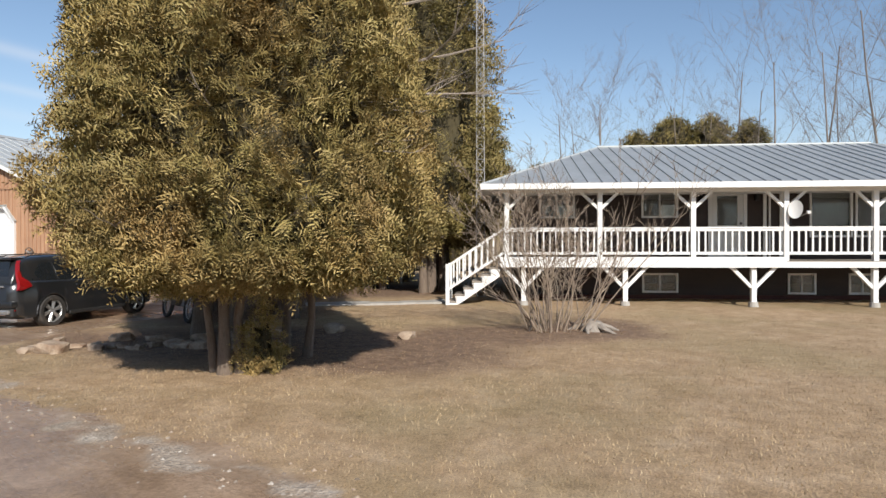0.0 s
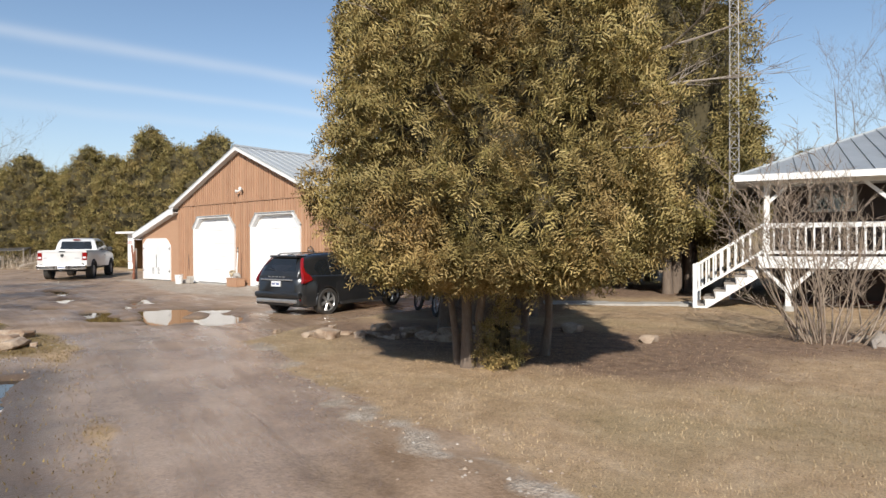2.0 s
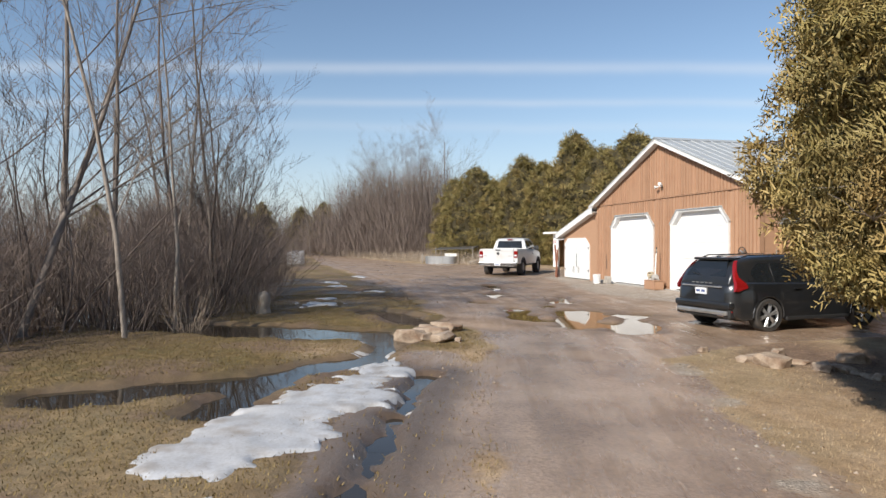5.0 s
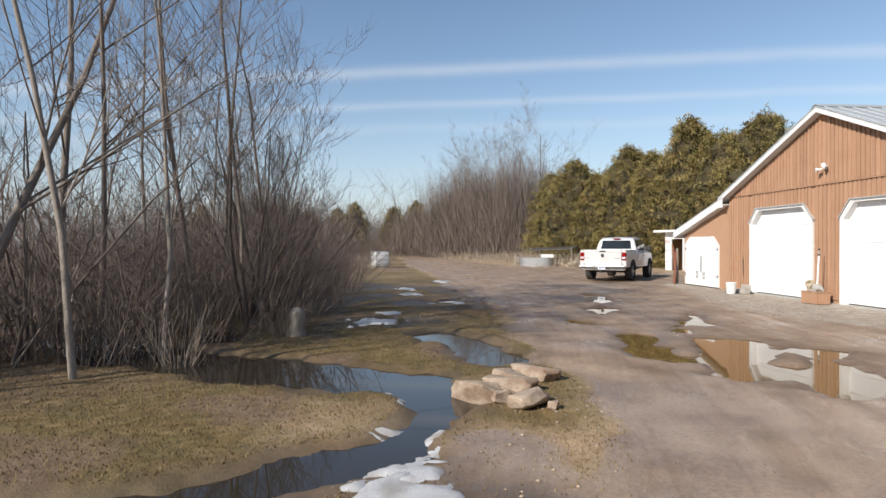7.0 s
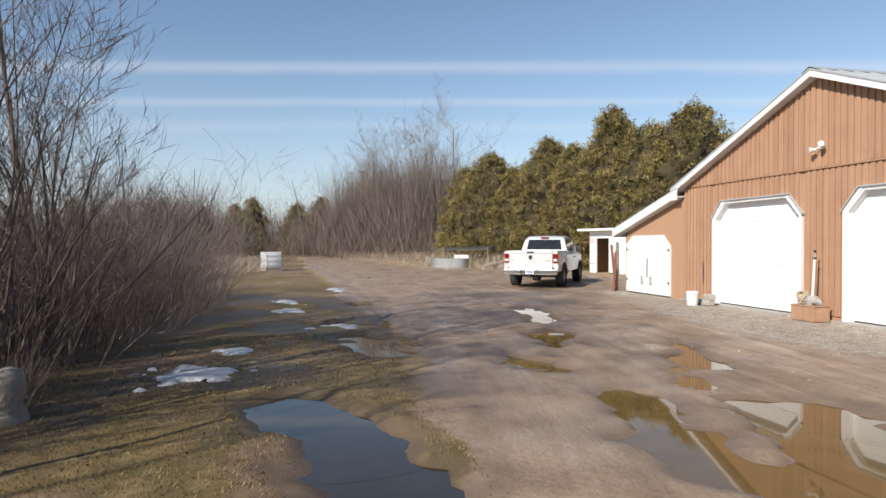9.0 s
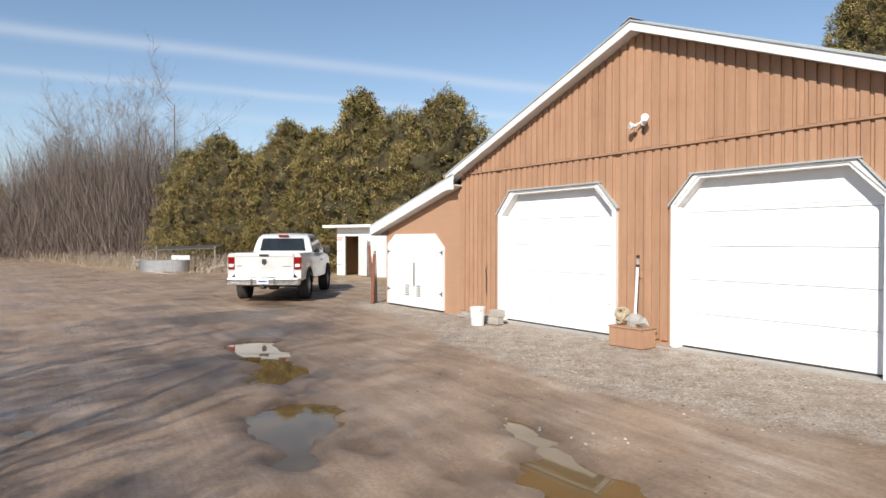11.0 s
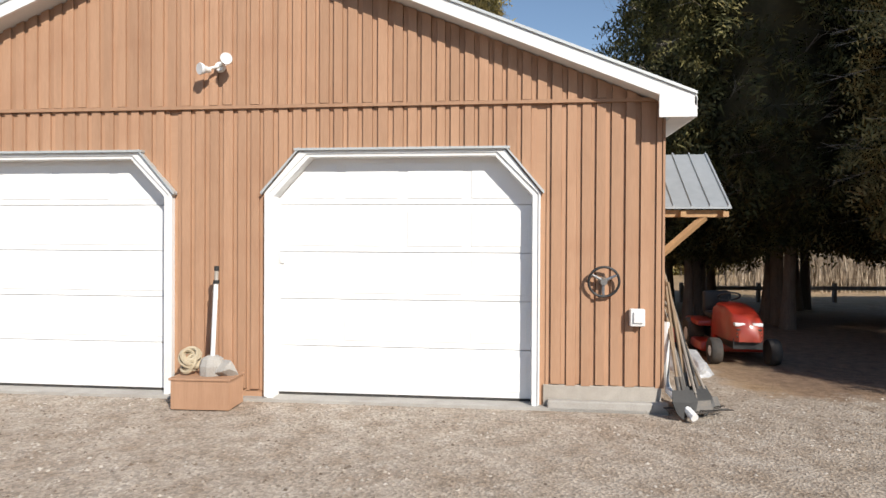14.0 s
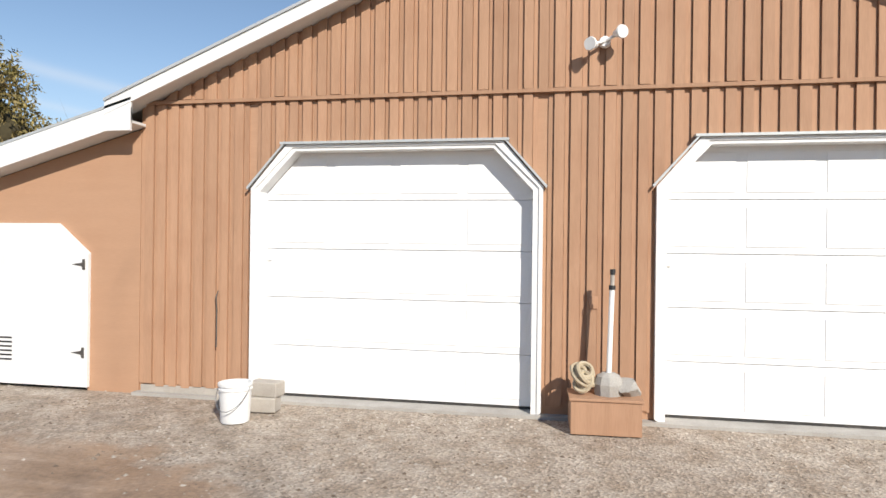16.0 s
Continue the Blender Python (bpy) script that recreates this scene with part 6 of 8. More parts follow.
    part("bars", Shape().box(-0.12, -2.3375, 0.85, -0.02, -2.3355, 0.90).box(0.02, -2.3375, 0.85, 0.12, -2.3355, 0.90), BAR_BLUE, plate)
    part("bumper", Shape().chamfer_box(-0.80, -2.345, 0.50, 0.80, -2.10, 0.66, 0.05), CAR_PAINT, car, smooth=True)
    part("skid_plate", Shape().chamfer_box(-0.72, -2.35, 0.37, 0.72, -2.12, 0.47, 0.03), SILVER, car, "silver lower bumper guard")
    part("lower_bumper", Shape().chamfer_box(-0.78, -2.30, 0.30, 0.78, -2.05, 0.515, 0.04), BLACK, car)
    return car


def build_truck(m):
    """A full-size pickup; nose along local y, origin under the rear axle."""
    tk = thing("pickup_truck", "white crew-cab pickup truck with muddy black tyres", "truck", m)
    L0, L1, ax0, ax1, R = -1.25, 4.55, 0.0, 3.56, 0.415
    # bed
    bed = Shape()
    prof_ys = sorted({*np.linspace(L0, 0.95, 14), *np.linspace(-0.50, 0.50, 14)})
    for sg in (-1, 1):
        outer = []
        rings = []
        for y in prof_ys:
            low = arch(y, (ax0,), 0.49, R, 0.62)
            rings.append([Vector((sg * 0.80, y, max(low, 0.80))), Vector((sg * 0.985, y, low)), Vector((sg * 1.0, y, max(1.0, low + 0.02))), Vector((sg * 0.985, y, 1.30)), Vector((sg * 0.94, y, 1.36)), Vector((sg * 0.80, y, 1.36))])
        bed.loft(rings)
    part("bed_side", bed, TRUCK_PAINT, tk, smooth=True)
    part("bed_floor", Shape().box(-0.80, L0 + 0.05, 0.74, 0.80, 0.95, 0.80), BLACK, tk)
    part("bed_front", Shape().box(-0.97, 0.90, 0.70, 0.97, 0.96, 1.36), TRUCK_PAINT, tk)
    gate = part("tailgate", Shape().chamfer_box(-0.80, L0 - 0.03, 0.70, 0.80, L0 + 0.05, 1.37, 0.015), TRUCK_PAINT, tk, "white tailgate")
    part("tailgate_step", Shape().chamfer_box(-0.78, L0 - 0.045, 1.27, 0.78, L0 - 0.031, 1.36, 0.006), TRUCK_PAINT, gate)
    part("handle", Shape().chamfer_box(-0.13, L0 - 0.052, 1.275, 0.13, L0 - 0.046, 1.335, 0.002), BLACK, gate)
    part("badge", Shape().prism([(-0.07, 1.10), (-0.055, 1.20), (0.055, 1.20), (0.07, 1.10), (0.0, 1.03)], L0 - 0.042, L0 - 0.0305), BLACK, gate, "dark shield-shaped maker's badge")
    part("badge", Shape().box(0.50, L0 - 0.034, 0.99, 0.74, L0 - 0.0305, 1.02), STEEL, gate)
    part("badge", Shape().box(-0.74, L0 - 0.034, 1.0, -0.60, L0 - 0.0305, 1.03), STEEL, gate)
    # cab
    belt, roofz = 1.30, 1.93
    w_c = 0.99
    ys = sorted({*np.linspace(0.98, L1, 30), *np.linspace(ax1 - 0.5, ax1 + 0.5, 16)})

    def ring(y):
        low = arch(y, (ax1,), 0.49, R, 0.56)
        b = float(np.interp(y, [0.98, 3.0, 3.3, 4.3, L1], [1.30, 1.30, 1.28, 1.20, 1.02]))
        w = w_c * float(np.interp(y, [0.98, 4.0, L1], [1, 1, 0.92]))
        mid = max(low + 0.02, 0.85)
        return [(0.0, low), (w * 0.96, low), (w, low + 0.02), (w * 1.005, mid), (w * 0.985, max(mid + 0.02, b - 0.1)), (w * 0.93, max(mid + 0.03, b)), (0.0, max(mid + 0.03, b) + 0.03)]
    part("cab_body", sweep(ys, ring), TRUCK_PAINT, tk, smooth=True)

    def top(y):
        r = float(np.interp(y, [0.98, 1.10, 1.30, 2.3, 2.75, 3.35], [1.34, 1.84, 1.92, 1.95, 1.88, 1.32]))
        k = (r - 1.28) / 0.67
        w = 0.93
        return [(0.0, 1.27), (w, 1.27), (w - 0.17 * k, 1.27 + (r - 1.27) * 0.88), (w - 0.24 * k - 0.02, r - 0.01), (0.0, r + 0.015)]
    part("cab_top", sweep(list(np.linspace(0.98, 3.35, 26)), top), TRUCK_PAINT, tk, smooth=True)
    part("rear_window", Shape().loft([[Vector((-0.70, 0.985, 1.40)), Vector((0.70, 0.985, 1.40)), Vector((0.62, 1.045, 1.78)), Vector((-0.62, 1.045, 1.78))], [Vector((-0.70, 1.05, 1.40)), Vector((0.70, 1.05, 1.40)), Vector((0.62, 1.12, 1.78)), Vector((-0.62, 1.12, 1.78))]]), DARK_GLASS, tk)
    part("brake_light", Shape().chamfer_box(-0.15, 1.055, 1.835, 0.15, 1.15, 1.885, 0.01), RED_LENS, tk)
    for sg in (-1, 1):
        def on(y, k):
            c = top(y)
            (x0, z0), (x1, z1) = c[1], c[2]
            return Vector((sg * (x0 + (x1 - x0) * k + 0.005), y, z0 + (z1 - z0) * k))
        for a, b in ((1.22, 1.95), (2.02, 2.85)):
            n = 5
            low = [on(a + (b - a) * i / n, 0.12) for i in range(n + 1)]
            high = [on(a + (b - a) * i / n, 0.90 - (0.5 * max(0, i / n - 0.6) if a > 2 else 0)) for i in range(n + 1)]
            ro = low + high[::-1]
            part("side_window", Shape().loft([ro, [p - Vector((sg * 0.015, 0, 0)) for p in ro]]), DARK_GLASS, tk)
        part("mirror", Shape().chamfer_box(min(sg * 0.97, sg * 1.22), 2.68, 1.30, max(sg * 0.97, sg * 1.22), 2.80, 1.52, 0.03), BLACK, tk)
        part("tail_lamp", Shape().chamfer_box(sg * 0.895 - 0.085, L0 - 0.035, 0.92, sg * 0.895 + 0.10, L0 + 0.14, 1.26, 0.015), RED_LENS, tk, "red tail lamp")
        part("lamp_clear", Shape().chamfer_box(sg * 0.895 - 0.06, L0 - 0.043, 0.99, sg * 0.895 + 0.07, L0 - 0.034, 1.07, 0.004), PLATE, tk)
        part("arch_flare", Shape().tube([(sg * 0.985, ax0 + 0.50 * math.cos(a), R + 0.50 * math.sin(a)) for a in np.linspace(0.1, math.pi - 0.1, 13)], 0.045, 6), BLACK, tk, "black wheel-arch flare")
        part("arch_flare", Shape().tube([(sg * 0.985, ax1 + 0.50 * math.cos(a), R + 0.50 * math.sin(a)) for a in np.linspace(0.1, math.pi - 0.1, 13)], 0.045, 6), BLACK, tk, "black wheel-arch flare")
        part("door_handle", Shape().chamfer_box(sg * 0.99 - 0.02, 2.1, 1.08, sg * 0.99 + 0.02, 2.3, 1.12, 0.008), BLACK, tk)
        for y in (ax0, ax1):
            wheel_parts(tk, sg * 0.87, y, R, 0.30, 0.25, 5, sg)
    part("rear_bumper", Shape().chamfer_box(-0.98, L0 - 0.20, 0.50, -0.30, L0 + 0.02, 0.70, 0.03).chamfer_box(0.30, L0 - 0.20, 0.50, 0.98, L0 + 0.02, 0.70, 0.03).chamfer_box(-0.301, L0 - 0.18, 0.50, 0.301, L0 + 0.02, 0.69, 0.02), CHROME, tk, "dull chrome bumper")
    plate = part("number_plate", Shape().chamfer_box(-0.155, L0 - 0.195, 0.53, 0.155, L0 - 0.181, 0.67, 0.004), PLATE, tk, "white plate with plain bars")
    part("bars", Shape().box(-0.12, L0 - 0.1975, 0.58, 0.12, L0 - 0.1955, 0.625), BAR_BLUE, plate)
    part("hitch", Shape().chamfer_box(-0.05, L0 - 0.25, 0.40, 0.05, L0 + 0.1, 0.49, 0.01), BLACK, tk)
    part("frame", Shape().box(-0.5, -0.9, 0.42, 0.5, 4.2, 0.60), BLACK, tk)
    part("axle", Shape().tube([(-0.8, 0, R), (0.8, 0, R)], 0.06, 8), BLACK, tk)
    return tk


build_suv(pose(11.42, -3.33, 0.0, 0, 0, 7.0) @ Matrix.Diagonal((0.86, 0.86, 0.815, 1)))
build_truck(pose(-9.15, -2.05, 0.0, 0, 0, 56.0))


# ---- things at the barn's front ----
def lump_mesh(seed, size, squash, rough=0.25, cuts=3, flat_faces=True):
    """A broken stone: a rough, faceted lump."""
    bm = bmesh.new()
    bmesh.ops.create_icosphere(bm, subdivisions=cuts, radius=1.0)
    rng = random.Random(seed)
    planes = [(Vector((rng.uniform(-1, 1), rng.uniform(-1, 1), rng.uniform(-1, 1))).normalized(), rng.uniform(0.52, 0.86)) for _ in range(15)]
    off = Vector((seed * 3.1, seed * 1.7, 0))
    for v in bm.verts:
        p = v.co.copy()
        p = p / (abs(p.x) ** 5 + abs(p.y) ** 5 + abs(p.z) ** 5) ** 0.2
        for n, d in planes:
            k = p.dot(n) - d
            if k > 0:
                p -= n * k
        p += p.normalized() * rough * 0.12 * noise.noise(p * 2.3 + off) + p.normalized() * rough * 0.14 * noise.noise(p * 6 + off)
        v.co = Vector((p.x * size * squash[0], p.y * size * squash[1], p.z * size * squash[2]))
    s = Shape()
    bm.verts.index_update()
    s.add([v.co.copy() for v in bm.verts], [[v.index for v in f.verts] for f in bm.faces])
    bm.free()
    return s


def rock_mesh(seed, size, squash):
    """A broken, angular slab of rock."""
    rng = random.Random(seed)
    bm = bmesh.new()
    for _ in range(22):
        p = Vector((rng.uniform(-1, 1), rng.uniform(-1, 1), rng.uniform(-1, 1)))
        p = p / max(abs(p.x), abs(p.y), abs(p.z)) * rng.uniform(0.8, 1.0)
        q = math.hypot(p.x, p.y)
        p *= 1.0 if q < 1.1 else 1.1 / q
        bm.verts.new((p.x * size * squash[0], p.y * size * squash[1], p.z * size * squash[2]))
    bmesh.ops.convex_hull(bm, input=bm.verts)
    bmesh.ops.dissolve_limit(bm, angle_limit=0.30, verts=bm.verts, edges=bm.edges)
    bmesh.ops.bevel(bm, geom=list(bm.edges), offset=size * 0.05, segments=1, affect="EDGES")
    bmesh.ops.triangulate(bm, faces=bm.faces)
    bmesh.ops.subdivide_edges(bm, edges=list(bm.edges), cuts=1)
    off = Vector((seed * 3.1, seed * 1.7, 0))
    for v in bm.verts:
        v.co += v.co.normalized() * size * 0.09 * noise.noise(v.co / size * 3 + off)
    s = Shape()
    bm.verts.index_update()
    s.add([v.co.copy() for v in bm.verts if v.link_faces or True], [[v.index for v in f.verts] for f in bm.faces])
    bm.free()
    return s


box = thing("planter_box", "tan wooden planter box holding a concrete lump", "planter", pose(2.13, -0.36, 0.0, 0, 0, 2))
for nm, dims in (("front_board", (-0.31, -0.19, 0, 0.31, -0.165, 0.30)), ("back_board", (-0.31, 0.165, 0, 0.31, 0.19, 0.30)), ("end_board", (-0.31, -0.164, 0, -0.285, 0.164, 0.30)), ("end_board", (0.285, -0.164, 0, 0.31, 0.164, 0.30)), ("lid_board", (-0.325, -0.205, 0.301, 0.325, 0.205, 0.325))):
    part(nm, Shape().chamfer_box(*dims, 0.004), BARN, box)
post = thing("post_base", "white plastic pole set in a grey concrete lump", "pole", pose(2.17, -0.34, 0.326))
part("concrete_lump", Shape().tube([(0, 0, 0), (0, 0, 0.10), (0.0, 0, 0.17), (0, 0, 0.20)], [0.13, 0.135, 0.11, 0.06], 10), CONCRETE, post)
part("pole", Shape().tube([(0, 0, 0.12), (0.025, 0.03, 0.98)], 0.024, 12), WHITE, post)
part("coupling", Shape().tube([(0.025, 0.03, 0.96), (0.026, 0.031, 1.0)], 0.031, 12), BLACK, post)
part("neck", Shape().tube([(0.026, 0.031, 1.0), (0.028, 0.033, 1.10)], 0.020, 10), BLOCK, post)
part("cap", Shape().tube([(0.028, 0.033, 1.10), (0.029, 0.034, 1.15)], 0.026, 10), BLACK, post)
single("stone", lump_mesh(3, 0.11, (1.1, 0.9, 0.85)), CONCRETE, "grey stone lying on the planter box", "stone", m=pose(2.36, -0.38, 0.40))
ROPE = material("pale_rope", (0.50, 0.43, 0.31), (0.38, 0.31, 0.21), 0.9, scale=10, fine=120, bump=0.5)
coil = Shape()
rr = random.Random(4)
for i in range(9):
    coil.ring_torus((rr.uniform(-0.04, 0.04), rr.uniform(-0.03, 0.03), 0.06 + i * 0.016), (rr.uniform(-0.9, 0.9), rr.uniform(-1.2, -0.2), 0.6), rr.uniform(0.065, 0.105), 0.021, 18, 6)
single("rope_coil", coil, ROPE, "coil of thick pale rope on the planter box", "rope", smooth=True, m=pose(1.95, -0.38, 0.36))

bucket = thing("bucket", "white plastic pail with a scuffed rim", "bucket", pose(-1.28, -0.82, 0.0))
prof = [(0.0, 0.130), (0.02, 0.133), (0.30, 0.148), (0.302, 0.158), (0.318, 0.158), (0.32, 0.150), (0.34, 0.150), (0.342, 0.160), (0.365, 0.160), (0.367, 0.150)]
inner = [(0.366, 0.143), (0.02, 0.126), (0.015, 0.0)]
rings = [[Vector((r * math.cos(2 * math.pi * i / 28), r * math.sin(2 * math.pi * i / 28), z)) for i in range(28)] for z, r in prof + inner]
part("pail", Shape().loft(rings), WHITE, bucket, smooth=True)
part("bail_handle", Shape().tube([(0.158 * math.cos(a), -0.02 - 0.17 * math.sin(a) * 0.25 - 0.14 * math.sin(a), 0.33 - 0.20 * math.sin(a)) for a in np.linspace(0, math.pi, 12)], 0.004, 5), STEEL, bucket)
for i, (x, y, z, r) in enumerate(((-1.20, -0.42, 0.0, 5), (-1.18, -0.38, 0.146, -6), (-1.56, -0.33, 0.0, 12))):
    single("concrete_block", Shape().chamfer_box(-0.16, -0.09, 0, 0.16, 0.09, 0.145, 0.012), BLOCK, "grey concrete block beside the pail", "block", m=pose(x, y, z, 0, 0, r), group="loose blocks")

wheel = thing("steering_wheel", "black three-spoke steering wheel hung on the barn wall", "steering wheel", pose(6.27, -0.09, 1.34, 8, 0, 0))
part("rim", Shape().ring_torus((0, 0, 0), (0, 1, 0), 0.155, 0.014, 36, 8), BLACK, wheel, smooth=True)
sp = Shape()
for a in (0.5, 2.6, 4.7):
    sp.tube([(0.03 * math.cos(a), 0.03, 0.03 * math.sin(a)), (0.152 * math.cos(a), 0.0, 0.152 * math.sin(a))], [0.018, 0.012], 6)
part("spokes", sp, STEEL, wheel)
part("hub", Shape().tube([(0, 0.05, 0), (0, -0.005, 0)], [0.045, 0.035], 14), STEEL, wheel)
ebox = thing("outlet_cover", "white weatherproof electrical box on the barn wall", "outlet", pose(6.61, -0.032, 0.975))
part("housing", Shape().chamfer_box(-0.075, -0.075, -0.09, 0.075, 0.0, 0.09, 0.012), WHITE, ebox)
part("cover", Shape().chamfer_box(-0.045, -0.095, -0.055, 0.055, -0.076, 0.06, 0.008), WHITE, ebox)
flood = thing("flood_light", "twin white flood lamps on the gable", "lamp", pose(2.12, -0.06, 3.66))
part("base", Shape().tube([(0, 0, 0), (0, -0.04, 0)], [0.06, 0.05], 14), WHITE, flood)
for sg, zz in ((-1, -0.05), (1, 0.05)):
    part("arm", Shape().tube([(0, -0.04, 0), (sg * 0.08, -0.08, zz * 0.6)], 0.016, 8), WHITE, flood)
    d = Vector((sg * 0.09, -0.16, -0.02)).normalized()
    p = Vector((sg * 0.09, -0.08, zz))
    part("lamp_head", Shape().tube([p, p + d * 0.05, p + d * 0.11, p + d * 0.125], [0.03, 0.038, 0.066, 0.06], 16), WHITE, flood, smooth=True)
single("wall_outlet", Shape().chamfer_box(2.00, -0.034, 1.08, 2.085, -0.006, 1.20, 0.006).box(2.02, -0.037, 1.10, 2.065, -0.0345, 1.13).box(2.02, -0.037, 1.15, 2.065, -0.0345, 1.18), BARN, "tan painted double outlet on the barn wall", "outlet")
single("hanging_hook", Shape().tube([(-1.92, -0.04, 1.16), (-1.93, -0.07, 1.10), (-1.93, -0.05, 0.95), (-1.935, -0.045, 0.55)], 0.008, 6), DARK_HINGE, "thin rusty hook and cord on the wall", "hook")
for i, (x0, x1, lean_y, hgt, mt, rt) in enumerate(((-6.42, -6.36, -0.28, 1.6, 0, 0), (-6.55, -6.50, -0.15, 1.45, 1, 0), (-6.34, -6.30, -0.40, 1.35, 0, 0))):
    RUST = material("rusty_brown", (0.25, 0.10, 0.055), (0.17, 0.07, 0.045), 0.85, scale=8, bump=0.3) if i == 0 else RUST
    single("leaning_board", Shape().chamfer_box(-0.04, -0.012, 0, 0.04, 0.012, hgt, 0.004), (RUST, GREY_WOOD)[mt], "old board leaning against the lean-to", "board", m=pose(x0, lean_y, 0.0, -9, 4 * (i - 1), 70), group="leaning boards")

# side canopy, east of the barn
canopy = thing("side_canopy", "small grey metal canopy on a timber bracket", "canopy", kind="structure")
cx0, cx1 = BX1 + 0.025, BX1 + 0.88
pan = Shape().add([(cx0, 0.55, 2.13), (cx1, 0.55, 2.13), (cx1, 1.42, 2.84), (cx0, 1.42, 2.84), (cx0, 0.55, 2.15), (cx1, 0.55, 2.15), (cx1, 1.42, 2.86), (cx0, 1.42, 2.86)], [(0, 1, 2, 3), (4, 5, 6, 7), (0, 1, 5, 4), (1, 2, 6, 5), (2, 3, 7, 6), (3, 0, 4, 7)])
part("metal_sheet", pan, ROOF, canopy)
for i in range(5):
    xx = cx0 + 0.02 + i * (cx1 - cx0 - 0.06) / 4
    part("rib", Shape().add([(xx, 0.55, 2.15), (xx + 0.03, 0.55, 2.15), (xx + 0.03, 1.42, 2.86), (xx, 1.42, 2.86), (xx + 0.008, 0.55, 2.175), (xx + 0.022, 0.55, 2.175), (xx + 0.022, 1.42, 2.885), (xx + 0.008, 1.42, 2.885)], [(4, 5, 6, 7), (0, 4, 7, 3), (1, 2, 6, 5), (0, 1, 5, 4), (3, 7, 6, 2)]), ROOF, canopy)
for yy in (0.62, 1.02):
    part("beam", Shape().box(cx0, yy, 2.04 + (yy - 0.62) * 0.82, cx1 - 0.04, yy + 0.06, 2.12 + (yy - 0.62) * 0.82), RAW_WOOD, canopy)
for xx in (cx1 - 0.10, cx0 + 0.30):
    part("rafter", Shape().prism([(0, 0), (0.06, 0), (0.06, 0.06), (0, 0.06)], 0.52, 0.62, pose(xx, 0, 2.04)), RAW_WOOD, canopy)
part("bracket", Shape().tube([(cx0 + 0.02, 0.66, 1.52), (cx1 - 0.25, 0.66, 2.05)], 0.045, 4), RAW_WOOD, canopy, "raw timber brace")
part("wall_post", Shape().chamfer_box(cx0, 0.60, 0.0, cx0 + 0.09, 0.70, 2.05, 0.005), RAW_WOOD, canopy)

spout = single("downspout", Shape().tube([(BX1 + 0.06, 0.06, 0.92), (BX1 + 0.06, 0.06, 0.35), (BX1 + 0.08, 0.02, 0.22), (BX1 + 0.22, -0.42, 0.05)], 0.04, 8), WHITE, "short white drain pipe with a kicked-out foot", "downspout", "structure", smooth=True)

# long-handled tools leaning by the corner
TEAL = material("teal_paint", (0.02, 0.28, 0.30), None, 0.5, bump=0.05)
RED = material("red_paint", (0.45, 0.02, 0.02), None, 0.45, bump=0.05)
HANDLE = material("ash_handle", (0.30, 0.21, 0.13), (0.21, 0.145, 0.09), 0.7, scale=4, stretch=(5, 5, 0.6), bump=0.15)
rr = random.Random(12)
kinds = ["shovel", "rake", "shovel", "hoe", "spade", "broom", "shovel", "rake", "spade", "shovel", "rake", "hoe", "rake"]
